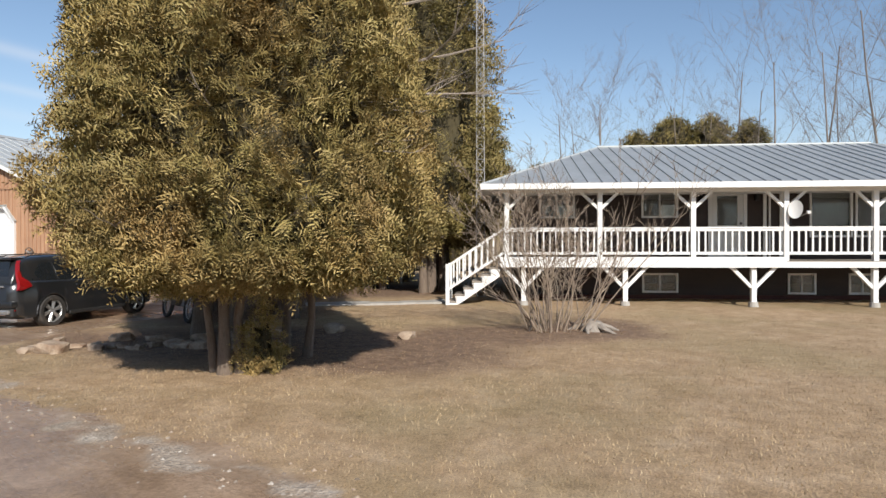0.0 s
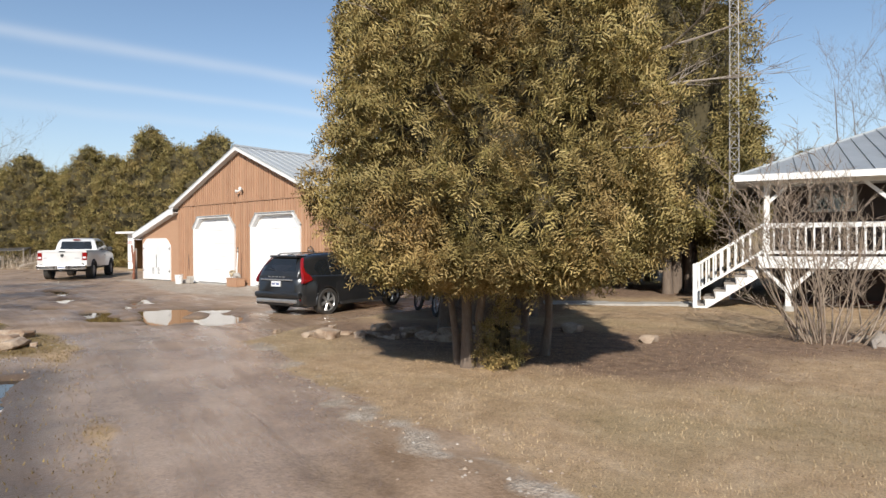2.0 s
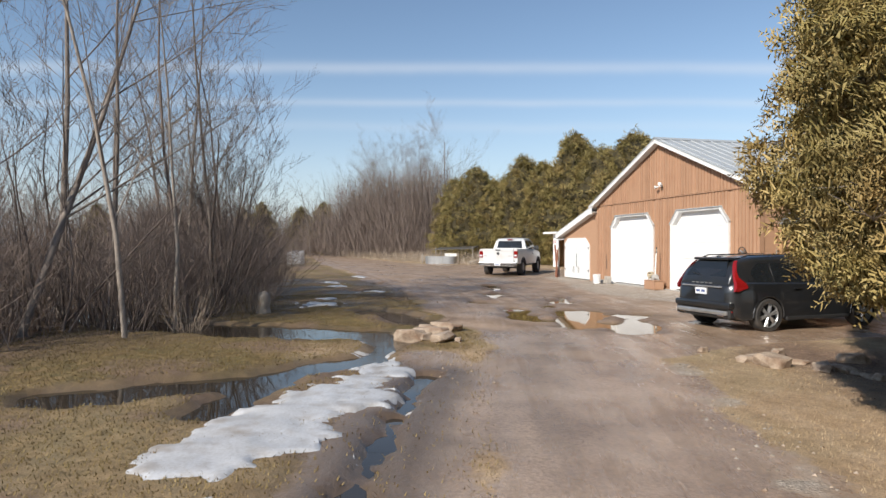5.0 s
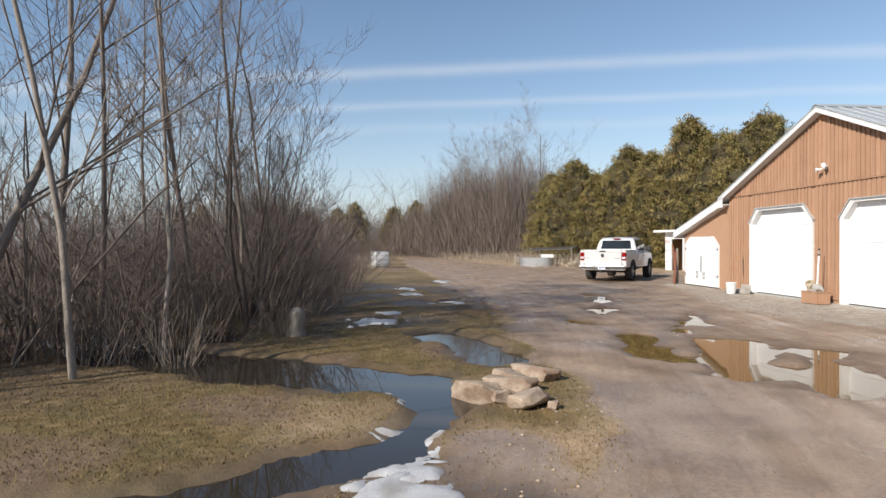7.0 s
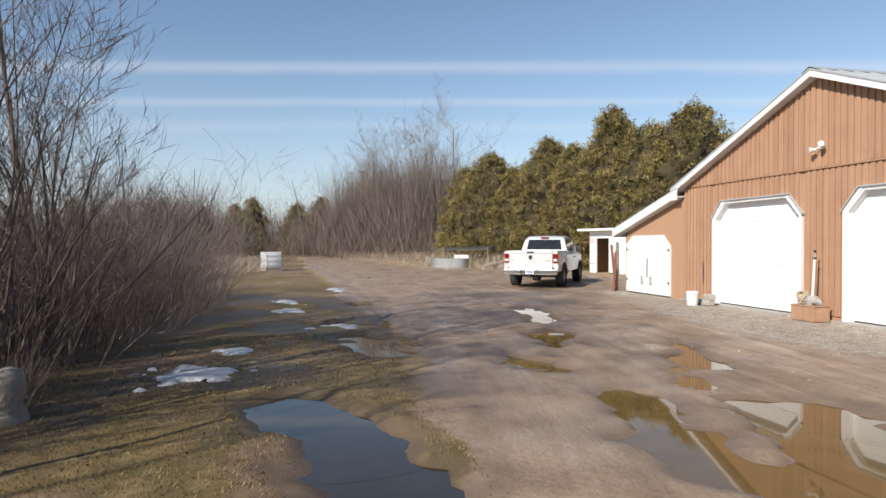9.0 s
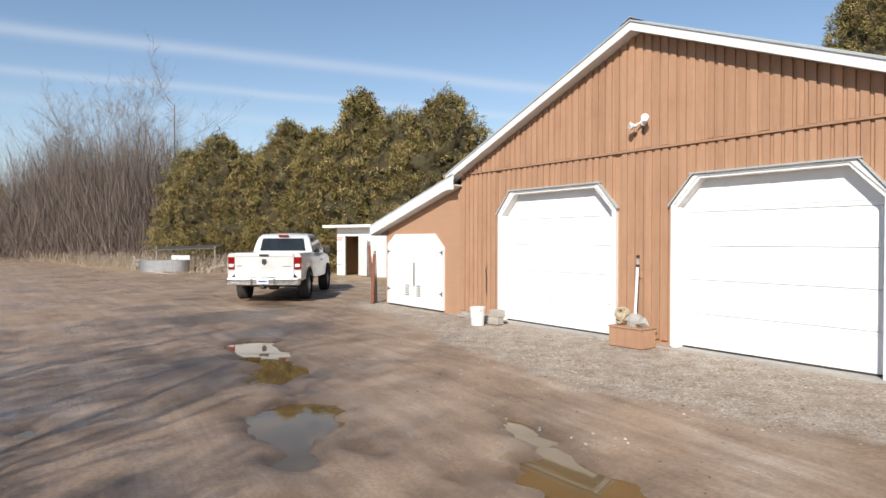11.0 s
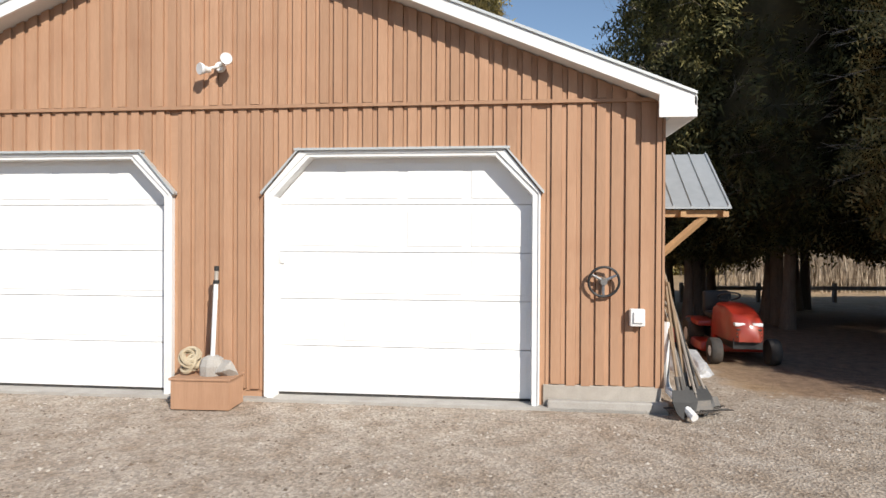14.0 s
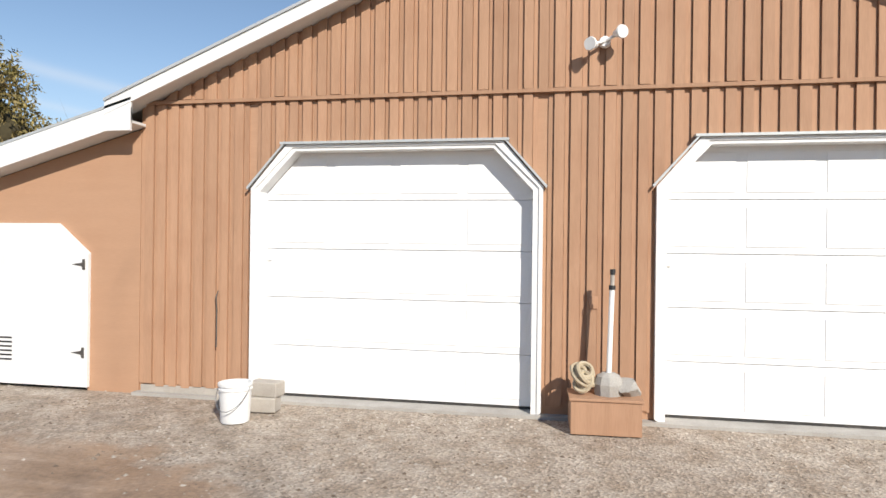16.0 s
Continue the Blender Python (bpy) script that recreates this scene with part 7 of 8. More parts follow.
for i, kd in enumerate(kinds):
    bx, by = 6.88 + 0.034 * i + rr.uniform(-0.05, 0.05), -0.08 - 0.40 * rr.random() + 0.02 * i
    top = Vector((6.93 + 0.012 * i + rr.uniform(-0.01, 0.03), 0.12 + 0.05 * i + rr.uniform(-0.05, 0.08), rr.uniform(0.95, 1.5)))
    foot = Vector((bx + 0.12, by, 0.03))
    tool = thing(kd, {"shovel": "long-handled shovel leaning against the barn corner", "rake": "steel rake with a wooden handle leaning by the barn", "hoe": "garden hoe with a wooden handle leaning by the barn", "spade": "square dark spade leaning against the barn corner", "broom": "worn push broom leaning by the barn corner"}[kd], "tool", Matrix.Translation(foot), "leaning yard tools")
    d = (top - foot)
    hm = (HANDLE, HANDLE, GREY_WOOD, HANDLE, BLACK)[i % 5]
    part("handle", Shape().tube([d.normalized() * 0.22, d * 0.6 + Vector((0.006, 0, 0)), d], [0.016, 0.017, 0.015], 7), hm, tool)
    if i in (2, 4):
        part("grip", Shape().tube([d * 0.70, d * 0.86], 0.021, 8), (TEAL, RED)[i == 4], tool, "bright coloured grip sleeve")
    side = d.cross(Vector((0.35, -1, 0))).normalized()
    nrm = side.cross(d).normalized()
    u = d.normalized()
    if kd in ("shovel", "spade"):
        w, h = (0.11, 0.30) if kd == "shovel" else (0.14, 0.30)
        outline = [(-w * 0.8, 0.26), (-w, 0.14), (-w * (0.6 if kd == "shovel" else 1), 0.03), (0, -0.02 if kd == "shovel" else 0.02), (w * (0.6 if kd == "shovel" else 1), 0.03), (w, 0.14), (w * 0.8, 0.26)]
        a = [side * x + u * z + nrm * (0.03 * (abs(x) / w) ** 2) for x, z in outline]
        part("blade", Shape().loft([a, [p + nrm * 0.006 for p in a]]), BLACK, tool)
        part("socket", Shape().tube([u * 0.10, u * 0.40], [0.014, 0.022], 8), DARK_HINGE, tool)
    elif kd == "rake":
        s = Shape().tube([-side * 0.18 + u * 0.05, side * 0.18 + u * 0.05], 0.010, 6)
        for q in range(12):
            s.tube([side * (-0.17 + q * 0.031) + u * 0.05, side * (-0.17 + q * 0.031) + nrm * 0.07 + u * 0.0], 0.005, 4)
        part("rake_head", s.tube([u * 0.05, u * 0.28], 0.012, 6), DARK_HINGE, tool)
    else:
        part("head", Shape().add([side * -0.12 + nrm * q + u * z for q in (0, 0.05) for z in (0.0, 0.12)] + [side * 0.12 + nrm * q + u * z for q in (0, 0.05) for z in (0.0, 0.12)], [(0, 1, 3, 2), (4, 6, 7, 5), (0, 4, 5, 1), (2, 3, 7, 6), (0, 2, 6, 4), (1, 5, 7, 3)]), DARK_HINGE, tool)

# lawn tractor under the cedars
MRED = material("red_mower_paint", (0.42, 0.035, 0.018), (0.36, 0.03, 0.016), 0.35, coat=0.5, bump=0.0, dirt=(0.16, 0.09, 0.06))
mower = thing("lawn_tractor", "red ride-on lawn tractor with a black seat", "lawn mower", pose(8.72, 3.45, 0.0, 0, 0, 178))


def hood(y):
    w = float(np.interp(y, [0.05, 0.5, 0.80, 0.92], [0.27, 0.26, 0.23, 0.14]))
    t = float(np.interp(y, [0.05, 0.5, 0.80, 0.92], [0.86, 0.82, 0.72, 0.56]))
    return [(0, 0.36), (w, 0.36), (w * 1.02, 0.5), (w * 0.95, t - 0.10), (w * 0.70, t - 0.02), (0, t)]


part("hood", sweep(list(np.linspace(0.05, 0.92, 12)), hood), MRED, mower, smooth=True)
for zz in (0.42, 0.47, 0.52):
    part("grille_slot", Shape().chamfer_box(-0.17, 0.80, zz, 0.17, 0.905, zz + 0.022, 0.006), BLACK, mower)
part("headlight", Shape().chamfer_box(-0.19, 0.80, 0.575, -0.05, 0.885, 0.625, 0.012).chamfer_box(0.05, 0.80, 0.575, 0.19, 0.885, 0.625, 0.012), PLATE, mower)
part("fender", Shape().chamfer_box(-0.46, -0.85, 0.46, 0.46, -0.05, 0.54, 0.03).chamfer_box(-0.25, -0.10, 0.28, 0.25, 0.10, 0.53, 0.02), MRED, mower, smooth=True)
part("seat", Shape().chamfer_box(-0.22, -0.62, 0.56, 0.22, -0.18, 0.66, 0.04).chamfer_box(-0.22, -0.74, 0.60, 0.22, -0.60, 0.98, 0.05), BLACK, mower, "black padded seat", smooth=True)
part("steering_wheel", Shape().ring_torus((0, -0.02, 0.93), (0, -0.45, 0.9), 0.16, 0.014, 24, 6).tube([(0, 0.10, 0.75), (0, -0.02, 0.92)], 0.018, 8), BLACK, mower)
part("cutting_deck", Shape().chamfer_box(-0.52, -0.25, 0.12, 0.52, 0.35, 0.27, 0.04), MRED, mower, smooth=True)
part("frame", Shape().box(-0.2, -0.75, 0.25, 0.2, 0.85, 0.40), BLACK, mower)
for sg in (-1, 1):
    for yy, r, w in ((0.66, 0.19, 0.15), (-0.58, 0.27, 0.24)):
        n = 22
        rings = [[Vector((sg * 0.40 + ww * w, yy + r * q * math.cos(2 * math.pi * i / n), r + r * q * math.sin(2 * math.pi * i / n))) for i in range(n)] for q, ww in ((0.5, -0.45), (0.92, -0.5), (1.0, -0.3), (1.0, 0.3), (0.92, 0.5), (0.5, 0.45))]
        wh = part("wheel", Shape().loft(rings), RUBBER, mower, "small black turf tyre", smooth=True)
        part("rim", Shape().tube([(sg * 0.40 + sg * w * 0.3, yy, r), (sg * 0.40 + sg * w * 0.47, yy, r)], [r * 0.5, r * 0.4], 16), WHITE, wh)

# heap of grey plastic sheet and old snow by the wall
heap = lump_mesh(17, 0.42, (0.8, 1.9, 0.5), 0.5, 3)
SHEET = material("crumpled_plastic", (0.55, 0.56, 0.58), (0.42, 0.43, 0.45), 0.3, scale=6, fine=25, bump=0.8)
single("plastic_sheet", heap, SHEET, "crumpled grey plastic sheet in a heap by the wall", "tarpaulin", smooth=False, m=pose(7.75, 2.6, 0.08, 0, 0, 12))

# ---- stones, snow, stump ----
stones = [rock_mesh(s, 0.27, q) for s, q in ((21, (1.5, 0.9, 0.62)), (22, (1.1, 1.0, 0.55)), (23, (1.4, 0.8, 0.38)), (24, (0.9, 0.8, 0.6)), (25, (1.2, 0.9, 0.45)))]
stone_meshes = [s.mesh("stone", STONE) for s in stones]
rr = random.Random(31)


def stone(x, y, k, sc, rot, lift=0.07, label="rough tan field stone", group="field stones"):
    ob = part("stone", stone_meshes[k], None, None)
    ob.matrix_world = pose(x, y, ground_at(x, y) + lift * sc, rr.uniform(-8, 8), rr.uniform(-8, 8), rot) @ Matrix.Diagonal((sc, sc, sc, 1))
    return tagged(ob, label, "stone", group)


for x, y, k, sc, rot in ((11.55, -10.72, 0, 1.0, 20), (11.35, -10.35, 2, 0.85, 60), (12.05, -10.28, 4, 0.75, 120), (11.05, -10.30, 2, 0.85, 10), (10.75, -9.95, 2, 0.9, 35), (11.85, -10.55, 3, 0.5, 0), (12.2, -10.1, 3, 0.3, 50)):
    stone(x, y, k, sc, rot, 0.09, "broken tan rock slab piled beside the pond", "rock pile")
for x, y, k, sc, rot in ((14.95, -6.62, 1, 0.75, 15), (14.55, -6.45, 4, 0.6, 70), (15.35, -6.25, 3, 0.5, 40), (15.0, -5.4, 0, 0.55, 30), (15.6, -5.2, 2, 0.7, 80), (16.2, -5.0, 1, 0.5, 10), (14.3, -6.0, 3, 0.5, 5), (16.7, -4.6, 4, 0.6, 55), (13.9, -6.9, 3, 0.35, 0), (17.3, -4.3, 0, 0.45, 15), (15.9, -6.0, 3, 0.4, 0), (17.9, -3.6, 1, 0.7, 95), (19.4, -3.9, 1, 0.55, 95)):
    stone(x, y, k, sc, rot, 0.07, "tan field stone edging the bed by the drive", "bed stones")
for i in range(20):
    k = i / 19
    stone(14.5 + 3.2 * k + rr.uniform(-0.2, 0.2), -6.55 + 1.35 * k + rr.uniform(-0.28, 0.28), rr.randrange(5), rr.uniform(0.28, 0.62), rr.uniform(0, 360), 0.05, "flat tan stone in the rubble edging of the bed", "bed stones")
small = Shape()
for _ in range(130):
    if rr.random() < 0.5:
        k = rr.random()
        x, y = 12.0 + 3.0 * k + rr.gauss(0, 0.45), -10.2 - 0.5 * k + rr.gauss(0, 0.25)
    else:
        x = rr.uniform(14, 22)
        y = float(yard_right(np.array([x]))[0]) + rr.gauss(0.1, 0.3)
    q = rr.uniform(0.008, 0.026)
    z = ground_at(x, y)
    small.add([(x + q * a, y + q * b, z + q * c * 0.7) for a, b, c in ((1, 0, 0.2), (0, 1, 0.3), (-1, 0, 0.1), (0, -1, 0.2), (0.1, 0.1, 1), (0, 0, -0.6))], [(0, 1, 4), (1, 2, 4), (2, 3, 4), (3, 0, 4), (1, 0, 5), (2, 1, 5), (3, 2, 5), (0, 3, 5)])
single("pebbles", small, STONE, "scattered pale pebbles along the drive's edge", "gravel", "stuff")


def snow_patch(band, seed, thick=0.07, name="snow_patch", label="thin sheet of old melting snow"):
    """A ragged sheet of snow over the ground along a band."""
    ax, ay, bx, by, r = band
    r, band = r * 0.7, (ax, ay, bx, by, r * 0.7)
    pad, step = r + 0.8, 0.05
    xs_, ys_ = np.arange(min(ax, bx) - pad, max(ax, bx) + pad, step), np.arange(min(ay, by) - pad, max(ay, by) + pad, step)
    U_, V_ = np.meshgrid(xs_, ys_)
    d = capsule(U_, V_, *band) + (fractal(U_, V_, 0.6, seed) - 0.5) * 1.5 + (fractal(U_, V_, 0.16, seed + 3, 3) - 0.5) * 0.55
    top = ground_height(U_, V_) - 0.05 + (thick * 0.6 + 0.05) * smooth(-0.25, 0.15, d) + 0.035 * (fractal(U_, V_, 0.22, seed + 7) - 0.5)
    s, ids = Shape(), -np.ones(U_.shape, int)
    sel = d > -0.22
    ids[sel] = np.arange(sel.sum())
    vs = [(float(a), float(b), float(c)) for a, b, c in zip(U_[sel], V_[sel], top[sel])]
    fs = []
    for j in range(U_.shape[0] - 1):
        for i in range(U_.shape[1] - 1):
            q = (ids[j, i], ids[j, i + 1], ids[j + 1, i + 1], ids[j + 1, i])
            if min(q) >= 0:
                fs.append(tuple(int(k) for k in q))
    s.add(vs, fs)
    return single(name, s, SNOW, label, "snow", smooth=True, group="snow patches")


for i, (band, th) in enumerate((((14.1, -11.65, 15.2, -12.15, 0.34), 0.03), ((15.2, -12.2, 17.0, -13.1, 0.60), 0.035), ((17.7, -13.2, 18.3, -13.4, 0.14), 0.03), ((12.5, -11.25, 13.9, -11.55, 0.24), 0.03), ((5.0, -12.65, 5.4, -12.2, 0.34), 0.07), ((3.3, -11.75, 3.6, -11.65, 0.14), 0.04),
                                 ((0.9, -10.2, 1.2, -10.1, 0.12), 0.04), ((-4.8, -11.3, -4.2, -11.15, 0.18), 0.06), ((-8.8, -9.8, -8.2, -9.6, 0.18), 0.06), ((-2.6, -11.3, -1.9, -11.2, 0.12), 0.05), ((10.9, -11.6, 11.4, -11.5, 0.1), 0.03))):
    snow_patch(band, 101 + 5 * i, th)

stump = thing("tree_stump", "weathered grey stump at the thicket's edge", "stump", pose(6.95, -13.35, 0))
part("trunk", Shape().tube([(0, 0, -0.1), (0, 0, 0.06), (0.02, 0, 0.16), (0.03, 0.03, 0.27), (0.01, 0.01, 0.36), (0.04, 0.02, 0.44), (0.05, 0.02, 0.48)], [0.21, 0.16, 0.13, 0.135, 0.145, 0.11, 0.04], 11), GREY_WOOD, stump, smooth=True)
stump2 = thing("tree_stump", "low grey root stump beside the bare bush", "stump", pose(22.25, -1.95, 0))
part("trunk", Shape().tube([(0, 0, -0.08), (0, 0, 0.08), (0.02, 0, 0.18)], [0.26, 0.18, 0.13], 11), GREY_WOOD, stump2, smooth=True)
for a in (0.3, 1.6, 2.9, 4.4, 5.5):
    part("root", Shape().tube([(0.1 * math.cos(a), 0.1 * math.sin(a), 0.10), (0.3 * math.cos(a), 0.3 * math.sin(a), 0.05), (0.5 * math.cos(a + 0.2), 0.5 * math.sin(a + 0.2), -0.03)], [0.06, 0.045, 0.02], 6), GREY_WOOD, stump2)

# ---- far things past the barn ----
tote = thing("water_tote", "white plastic water tank in a wire cage", "water tank", pose(-25.5, -12.75, 0, 0, 0, 20))
part("tank", Shape().chamfer_box(-0.58, -0.48, 0.16, 0.58, 0.48, 1.12, 0.06), WHITE, tote, smooth=True)
part("pallet", Shape().box(-0.6, -0.5, 0, 0.6, 0.5, 0.14), GREY_WOOD, tote)
for i in range(6):
    xx = -0.6 + i * 0.24
    part("cage_bar", Shape().tube([(xx, -0.5, 0.14), (xx, -0.5, 1.14)], 0.012, 5), STEEL, tote)
for zz in (0.3, 0.6, 0.9, 1.14):
    part("cage_bar", Shape().tube([(-0.6, -0.5, zz), (0.6, -0.5, zz), (0.6, 0.5, zz), (-0.6, 0.5, zz), (-0.6, -0.5, zz)], 0.012, 5), STEEL, tote)

shack = thing("wood_shack", "small white flat-roofed shack with an open doorway", "shed", pose(-20.0, 5.3, 0, 0, 0, 16))
part("wall", Shape().box(0, 0, 0, 0.55, 0.08, 2.35).box(1.55, 0, 0, 3.6, 0.08, 2.35).box(0.5501, 0, 1.95, 1.5499, 0.08, 2.35), WHITE, shack)
part("wall", Shape().box(0, 0.081, 0, 0.08, 2.2, 2.3).box(3.52, 0.081, 0, 3.6, 2.2, 2.3).box(0.081, 2.12, 0, 3.519, 2.2, 2.3), RAW_WOOD, shack)
part("roof", Shape().chamfer_box(-0.6, -0.45, 2.36, 3.9, 2.5, 2.50, 0.02), WHITE, shack, "flat white-edged roof")
part("door", Shape().box(0, 0, 0.05, 1.0, 0.05, 1.95, pose(1.56, -0.03, 0, 0, 0, -24)), WHITE, shack, "white plank door standing open")
part("inner_board", Shape().box(1.0, 0.6, 0, 1.12, 0.7, 1.9).box(0.65, 0.9, 0, 0.72, 1.0, 1.9), RAW_WOOD, shack)
for zz in (1.7, 1.78, 1.86, 1.2, 0.5):
    part("paint_mark", Shape().box(0.02, -0.006, zz, 0.42, -0.001, zz + 0.03), RED, shack)

trough = thing("stock_tank", "grey galvanised stock tank in dry grass", "water trough", pose(-29.0, -0.9, 0, 0, 0, 58))
part("tank", Shape().loft([[Vector((1.35 * math.copysign(abs(math.cos(a)) ** 0.5, math.cos(a)), 0.5 * math.copysign(abs(math.sin(a)) ** 0.6, math.sin(a)), z)) * 1.0 for a in np.linspace(0, 2 * math.pi, 29)[:-1]] for z in (0.0, 0.25, 0.27, 0.62)]), STEEL, trough, smooth=True)
lean2 = thing("scrap_shelter", "low dark panel propped on posts over scrap", "shelter", pose(-30.2, 0.6, 0, 0, 0, 58))
part("panel", Shape().add([(-1.7, -0.8, 1.15), (1.9, -0.8, 1.25), (1.9, 0.9, 1.45), (-1.7, 0.9, 1.3), (-1.7, -0.8, 1.2), (1.9, -0.8, 1.3), (1.9, 0.9, 1.5), (-1.7, 0.9, 1.35)], [(3, 2, 1, 0), (4, 5, 6, 7), (0, 1, 5, 4), (1, 2, 6, 5), (2, 3, 7, 6), (3, 0, 4, 7)]), DARK_HINGE, lean2, "dark sheet panel")
for px, py in ((-1.5, -0.7), (1.8, -0.7), (1.8, 0.8), (-1.5, 0.8)):
    part("post", Shape().tube([(px, py, -0.05), (px, py, 1.4)], 0.05, 6), GREY_WOOD, lean2)
part("white_tub", Shape().chamfer_box(-0.8, -0.4, 0.0, 0.3, 0.3, 0.85, 0.05), WHITE, lean2)
part("pallet_board", Shape().box(-2.9, -0.6, 0.30, -1.75, -0.55, 0.42).box(-2.9, -0.6, 0.50, -1.75, -0.55, 0.62).box(-2.85, -0.54, 0, -2.75, -0.46, 0.8).box(-1.95, -0.54, 0, -1.85, -0.46, 0.8), GREY_WOOD, lean2)
for i, (x, y, a, ln) in enumerate(((-25.5, 1.6, 30, 3.4), (-26.0, 2.4, 44, 3.0), (-24.6, 2.2, 15, 2.6), (-27.0, 1.0, 52, 2.8))):
    single("log", Shape().tube([(0, 0, 0.12), (ln * 0.5, 0.05, 0.2 + 0.1 * i), (ln, 0, 0.35 + 0.12 * (i % 2))], [0.12, 0.10, 0.07], 8), GREY_WOOD, "weathered grey log lying in dry grass", "log", m=pose(x, y, 0, 0, 0, a), group="logs")
for i in range(9):
    single("fence_post", Shape().tube([(0, 0, -0.1), (0.03, 0.02, 1.3)], [0.06, 0.05], 7), GREY_WOOD, "old grey fence post before the woods", "post", m=pose(-52 + 1.8 * i, -0.6 + 0.45 * i, 0), group="fence posts")

# ---- by the house ----
MAST = material("dull_mast_steel", (0.46, 0.45, 0.44), (0.36, 0.34, 0.33), 0.6, 0.4, bump=0.05)
mast = thing("antenna_mast", "thin three-legged steel lattice mast by the house", "antenna", pose(18.33, 4.9, 0), kind="structure")
legs = [(0.17 * math.cos(a), 0.17 * math.sin(a)) for a in (0.3, 2.4, 4.5)]
for lx, ly in legs:
    part("leg", Shape().tube([(lx, ly, -0.1), (lx * 0.75, ly * 0.75, 14)], 0.012, 6), MAST, mast)
lat = Shape()
for i in range(44):
    z, k = i * 0.32, 1 - 0.25 * i / 44
    for q in range(3):
        (ax, ay), (bx, by) = legs[q], legs[(q + 1) % 3]
        lat.tube([(ax * k, ay * k, z), (bx * k, by * k, z)], 0.008, 4)
        lat.tube([(ax * k, ay * k, z), (bx * k, by * k, z + 0.32)], 0.007, 4)
part("lattice", lat, MAST, mast)

dish = thing("satellite_dish", "grey-white satellite dish clamped to the porch rail", "satellite dish", HOUSE @ pose(4.02, -0.16, 2.40) @ Matrix.Diagonal((0.74, 0.74, 0.74, 1)))
rings = []
for q in range(7):
    r = 0.30 * q / 6
    rings.append([Vector((r * math.cos(2 * math.pi * i / 28) * 0.75, 0.5 * r * r - 0.02, r * math.sin(2 * math.pi * i / 28) * 1.05)) for i in range(28)])
dsh = Shape().loft([[p + Vector((0, -0.0, 0)) for p in rg] for rg in rings[1:]], caps=False)
dsh.add([rings[1][i] for i in range(28)], [tuple(range(28))])
pd = part("reflector", dsh, SOFFIT, dish, smooth=True)
pd.matrix_basis = pose(0, 0, 0, 14, 0, 140)
part("feed_arm", Shape().tube([(0.02, -0.02, -0.27), (0.26, -0.30, -0.12)], 0.014, 6), STEEL, dish)
part("feed_horn", Shape().chamfer_box(0.20, -0.36, -0.16, 0.32, -0.26, -0.06, 0.02), SOFFIT, dish)
part("bracket", Shape().tube([(0, 0.05, 0), (-0.08, 0.14, -0.25), (-0.08, 0.16, -0.5)], 0.022, 8), BLACK, dish)
for i in range(5):
    k = i / 4
    single("paving_slab", Shape().chamfer_box(-0.42, -0.34, -0.05, 0.42, 0.34, 0.045, 0.015), CONCRETE, "pale concrete slab in the path to the steps", "paving slab", m=pose(18.05 - 2.9 * k, 2.45 - 1.5 * k, ground_at(18.05 - 2.9 * k, 2.45 - 1.5 * k), rr.uniform(-1.5, 1.5), 0, 28 + rr.uniform(-6, 6)), group="path slabs")
# a dirt bike leaning under the cedars past the car's nose
bike = thing("dirt_bike", "white and red dirt bike parked under the cedar", "motorcycle", pose(13.95, -2.95, 0, 0, 9, 58))
for yy, r in ((-0.68, 0.31), (0.72, 0.34)):
    wheel = part("wheel", Shape().ring_torus((0, yy, r), (1, 0, 0), r - 0.045, 0.045, 28, 8), RUBBER, bike, "knobbly black tyre", smooth=True)
    spk = Shape().ring_torus((0, yy, r), (1, 0, 0), r - 0.095, 0.014, 24, 5)
    for q in range(10):
        a = 2 * math.pi * q / 10
        spk.tube([(0, yy, r), (0, yy + (r - 0.1) * math.cos(a), r + (r - 0.1) * math.sin(a))], 0.005, 4)
    part("rim", spk, SILVER, wheel)
for sg in (-1, 1):
    part("fork", Shape().tube([(sg * 0.09, 0.72, 0.34), (sg * 0.09, 0.42, 1.02)], [0.028, 0.024], 7), SILVER, bike)
    part("shroud", Shape().prism([(0.05, 0.70), (0.40, 0.78), (0.36, 0.98), (0.10, 0.92)], -0.012, 0.012, pose(sg * 0.15, 0, 0, 0, 0, 90)), MRED, bike, "red plastic side shroud")
    part("number_panel", Shape().prism([(-0.50, 0.62), (-0.16, 0.58), (-0.16, 0.80), (-0.55, 0.82)], -0.012, 0.012, pose(sg * 0.13, 0, 0, 0, 0, 90)), WHITE, bike, "white plastic side panel")
part("engine", Shape().chamfer_box(-0.12, -0.16, 0.30, 0.12, 0.22, 0.62, 0.04), DARK_HINGE, bike)
part("frame", Shape().tube([(0, 0.42, 0.98), (0, 0.26, 0.36), (0, -0.2, 0.32), (0, -0.3, 0.80), (0, 0.40, 0.92)], 0.028, 7).tube([(0, -0.2, 0.36), (0, -0.68, 0.31)], 0.03, 7), STEEL, bike)
part("seat", Shape().chamfer_box(-0.10, -0.70, 0.84, 0.10, 0.14, 0.93, 0.03), BLACK, bike, "narrow black seat", smooth=True)
part("tank", Shape().chamfer_box(-0.13, 0.05, 0.76, 0.13, 0.42, 0.98, 0.06), MRED, bike, smooth=True)
part("rear_fender", Shape().prism([(-1.05, 0.86), (-0.55, 0.80), (-0.50, 0.84), (-1.05, 0.90)], -0.09, 0.09, pose(0, 0, 0, 0, 0, 90)), WHITE, bike)
part("front_fender", Shape().prism([(0.42, 0.76), (1.02, 0.70), (1.02, 0.72), (0.42, 0.80)], -0.07, 0.07, pose(0, 0, 0, 0, 0, 90)), WHITE, bike)
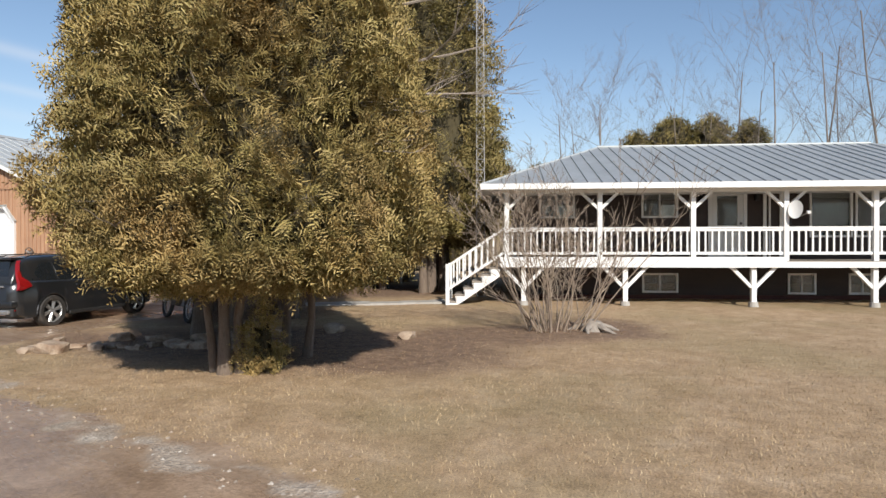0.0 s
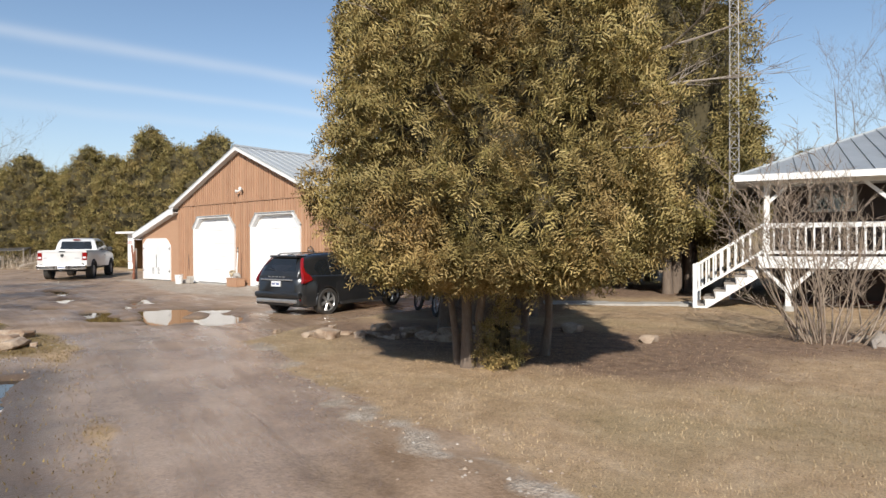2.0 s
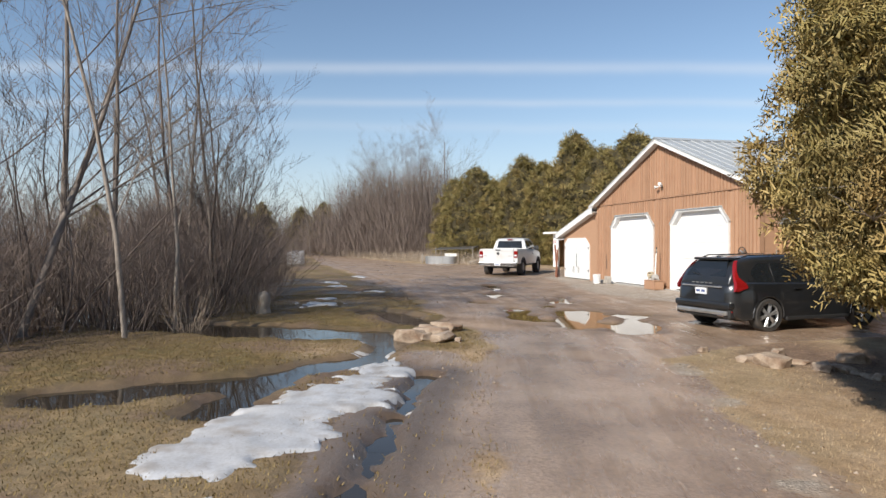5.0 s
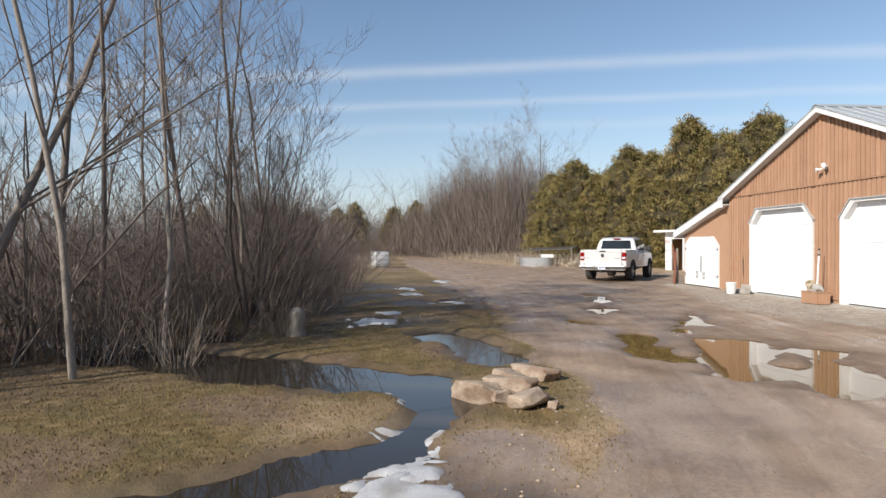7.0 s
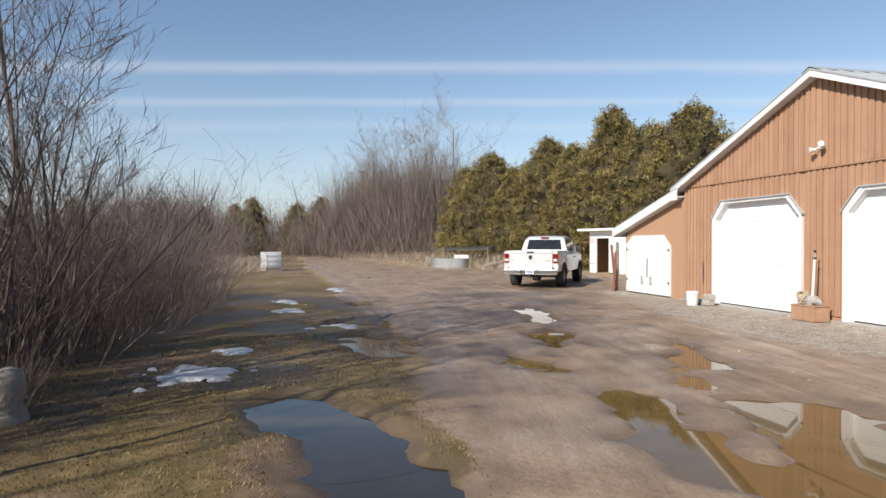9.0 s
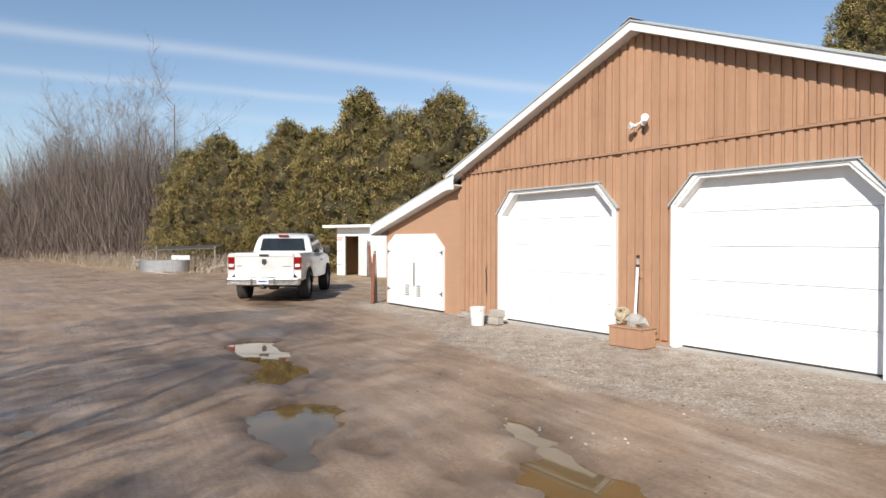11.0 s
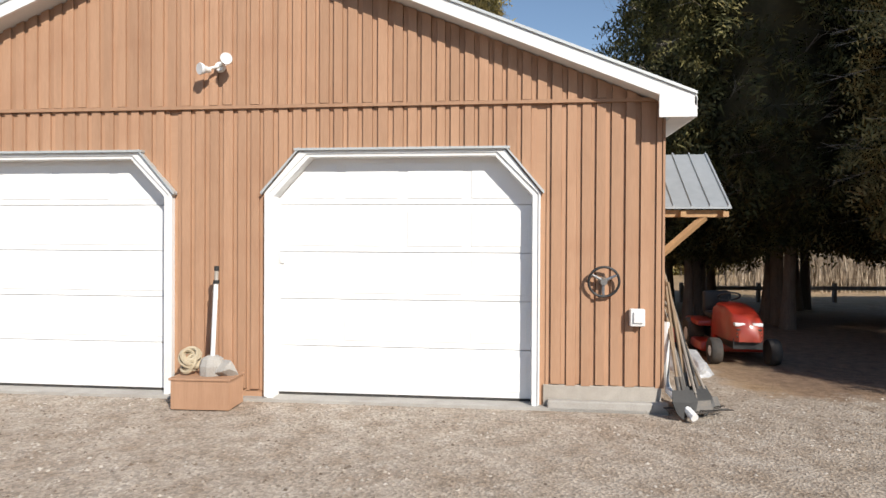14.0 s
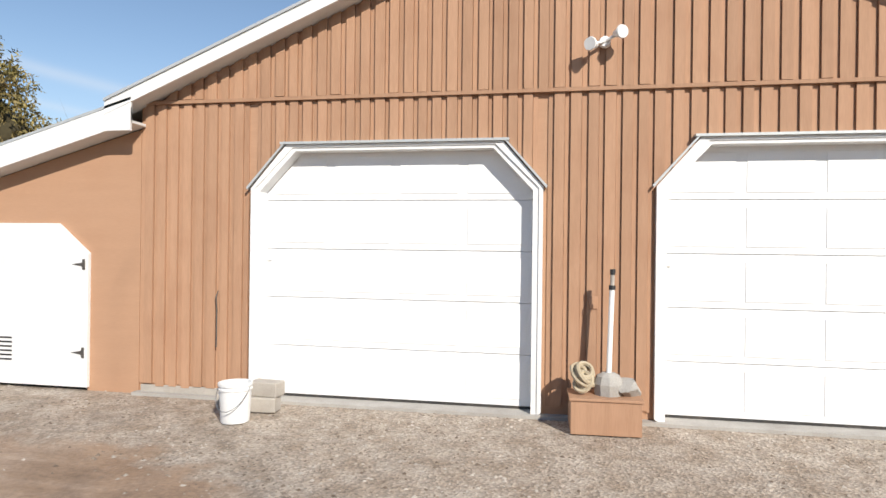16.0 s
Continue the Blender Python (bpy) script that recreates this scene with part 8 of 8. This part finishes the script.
part("handlebar", Shape().tube([(-0.40, 0.34, 1.13), (-0.20, 0.40, 1.12), (0, 0.42, 1.04), (0.20, 0.40, 1.12), (0.40, 0.34, 1.13)], 0.014, 7), BLACK, bike)
# a stand of pale reeds beyond the back lawn
REED = leaf_material("pale_reeds", (0.30, 0.235, 0.17), (0.42, 0.34, 0.255), (0.55, 0.46, 0.36), rough=0.9)
far_woods("reeds", 16000, [(15, 19, 30, 21)], 2.3, REED, 12, "tall pale dry reeds beyond the back lawn", 0.7, 0.7, 0.06)
far_woods("dry_bank_grass", 9000, [(-24, 2.6, -38, -1.6), (-38, -1.6, -60, -6.0), (-32, -14.5, -20, -15.5)], 1.1, REED, 13, "tall pale dry grass along the edge of the woods", 0.9, 0.5, 0.3)
# a low rail fence beyond the path
fence = thing("rail_fence", "low grey wooden rail behind the path", "fence", pose(14.5, 13.5, 0, 0, 0, 8))
part("rail", Shape().box(-4, 0, 0.38, 6, 0.05, 0.50), GREY_WOOD, fence)
for i in range(5):
    part("post", Shape().chamfer_box(-4 + 2.4 * i, 0.051, -0.05, -3.9 + 2.4 * i, 0.15, 0.6, 0.005), GREY_WOOD, fence)

# ---- ground cover ----
def tufts(name, count, region, weight, height, mat, seed, label, width=0.006):
    """Loose blades of grass, in one mesh, thrown where weight() allows."""
    rng = np.random.RandomState(seed)
    x, y = rng.uniform(region[0], region[1], count * 3), rng.uniform(region[2], region[3], count * 3)
    keep = rng.rand(count * 3) < weight(x, y)
    x, y = x[keep][:count], y[keep][:count]
    z = ground_height(x, y) - 0.004
    n = len(x)
    a, lean = rng.rand(n) * 6.283, rng.rand(n) ** 0.5 * 1.2
    h = height * (0.5 + rng.rand(n))
    base = np.stack([x, y, z], -1)
    side = np.stack([np.cos(a), np.sin(a), np.zeros(n)], -1) * width
    tip = base + np.stack([-np.sin(a) * lean * h, np.cos(a) * lean * h, h], -1)
    verts_ = np.concatenate([base - side, base + side, tip])
    i = np.arange(n)
    me = mesh_from_arrays(name, verts_, np.stack([i, i + n, i + 2 * n], -1), mat)
    return tagged(new(name, me), label, "grass", "", "stuff")


GRASS = leaf_material("dry_grass_blades", (0.27, 0.19, 0.10), (0.40, 0.29, 0.17), (0.50, 0.385, 0.245), rough=0.8)
GRASS_OLIVE = leaf_material("mossy_grass_blades", (0.13, 0.09, 0.033), (0.19, 0.135, 0.05), (0.27, 0.20, 0.09), rough=0.8)
FLAKES = leaf_material("dead_leaves", (0.10, 0.055, 0.03), (0.22, 0.13, 0.075), (0.40, 0.28, 0.18), rough=0.9)


def lawn_weight(x, y):
    mud, gravel, litter_and_shade, moss = ground_zones(x, y)
    return (1 - mud) * (1 - gravel) * (1 - 0.7 * litter_and_shade) * (y > yard_right(x) - 0.5) * np.clip(1.3 - np.hypot(x - 22, y + 11) / 13, 0.05, 1)


def pond_weight(x, y):
    mud, gravel, litter_and_shade, moss = ground_zones(x, y)
    dry = np.maximum(wet_depth(x, y, PONDS, 21), wet_depth(x, y, PUDDLES, 23, 1.15)) < -0.12
    return (1 - 0.85 * mud) * dry * (y < yard_left(x) + 0.4)


tufts("lawn_grass", 110000, (13, 32, -13, 3), lawn_weight, 0.02, GRASS, 5, "short dry straw-coloured lawn grass", 0.004)
tufts("bank_grass", 70000, (2, 19, -17, -9.5), pond_weight, 0.022, GRASS_OLIVE, 6, "matted yellow-olive grass on the pond bank")


def litter_weight(x, y):
    mud, gravel, litter_and_shade, moss = ground_zones(x, y)
    return np.clip(litter_and_shade + 0.03, 0, 1) * (1 - mud)


tufts("leaf_litter", 12000, (13, 25, -9, 2), litter_weight, 0.012, FLAKES, 7, "brown dead leaves and bits of twig", 0.011)


def apron_weight(x, y):
    mud, gravel, litter_and_shade, moss = ground_zones(x, y)
    return np.clip(gravel + 0.06 * mud + 0.05, 0, 1) * (0.25 + 0.75 * smooth(0.4, 0.65, fractal(x, y, 0.8, 91)))


def loose_stones(count, region, weight, size, seed, mat, label):
    """Countless loose stones, low four-sided lumps in one mesh."""
    rng = np.random.RandomState(seed)
    x, y = rng.uniform(region[0], region[1], count * 3), rng.uniform(region[2], region[3], count * 3)
    keep = rng.rand(count * 3) < weight(x, y)
    x, y = x[keep][:count], y[keep][:count]
    n = len(x)
    z = ground_height(x, y) - 0.003
    r = size * (0.35 + rng.rand(n) ** 3 * 2.2)
    a = rng.rand(n) * 6.283
    base = np.stack([x, y, z], -1)
    ring = [base + np.stack([np.cos(a + k * 1.571) * r * (0.7 + 0.6 * rng.rand(n)), np.sin(a + k * 1.571) * r * (0.7 + 0.6 * rng.rand(n)), np.zeros(n)], -1) for k in range(4)]
    top = base + np.stack([r * (rng.rand(n) - 0.5) * 0.6, r * (rng.rand(n) - 0.5) * 0.6, r * (0.4 + 0.5 * rng.rand(n))], -1)
    i = np.arange(n)
    tris = np.concatenate([np.stack([k * n + i, ((k + 1) % 4) * n + i, 4 * n + i], -1) for k in range(4)])
    return tagged(new("loose_stones", mesh_from_arrays("loose_stones", np.concatenate(ring + [top]), tris, mat)), label, "gravel", "", "stuff")


CHIPS = leaf_material("stone_chips", (0.16, 0.12, 0.09), (0.36, 0.30, 0.24), (0.55, 0.50, 0.44), rough=0.9)
loose_stones(26000, (-7, 10, -5, 1.2), apron_weight, 0.010, 15, CHIPS, "loose grey gravel before the garage doors")
loose_stones(5000, (10, 24, -13.5, -5), lambda x, y: smooth(0.6, 0.0, np.abs(y - yard_right(x))) + smooth(0.8, 0.1, np.hypot(x - 12.2, (y + 9.9) * 1.4)), 0.011, 16, CHIPS, "loose stones along the drive's edge")
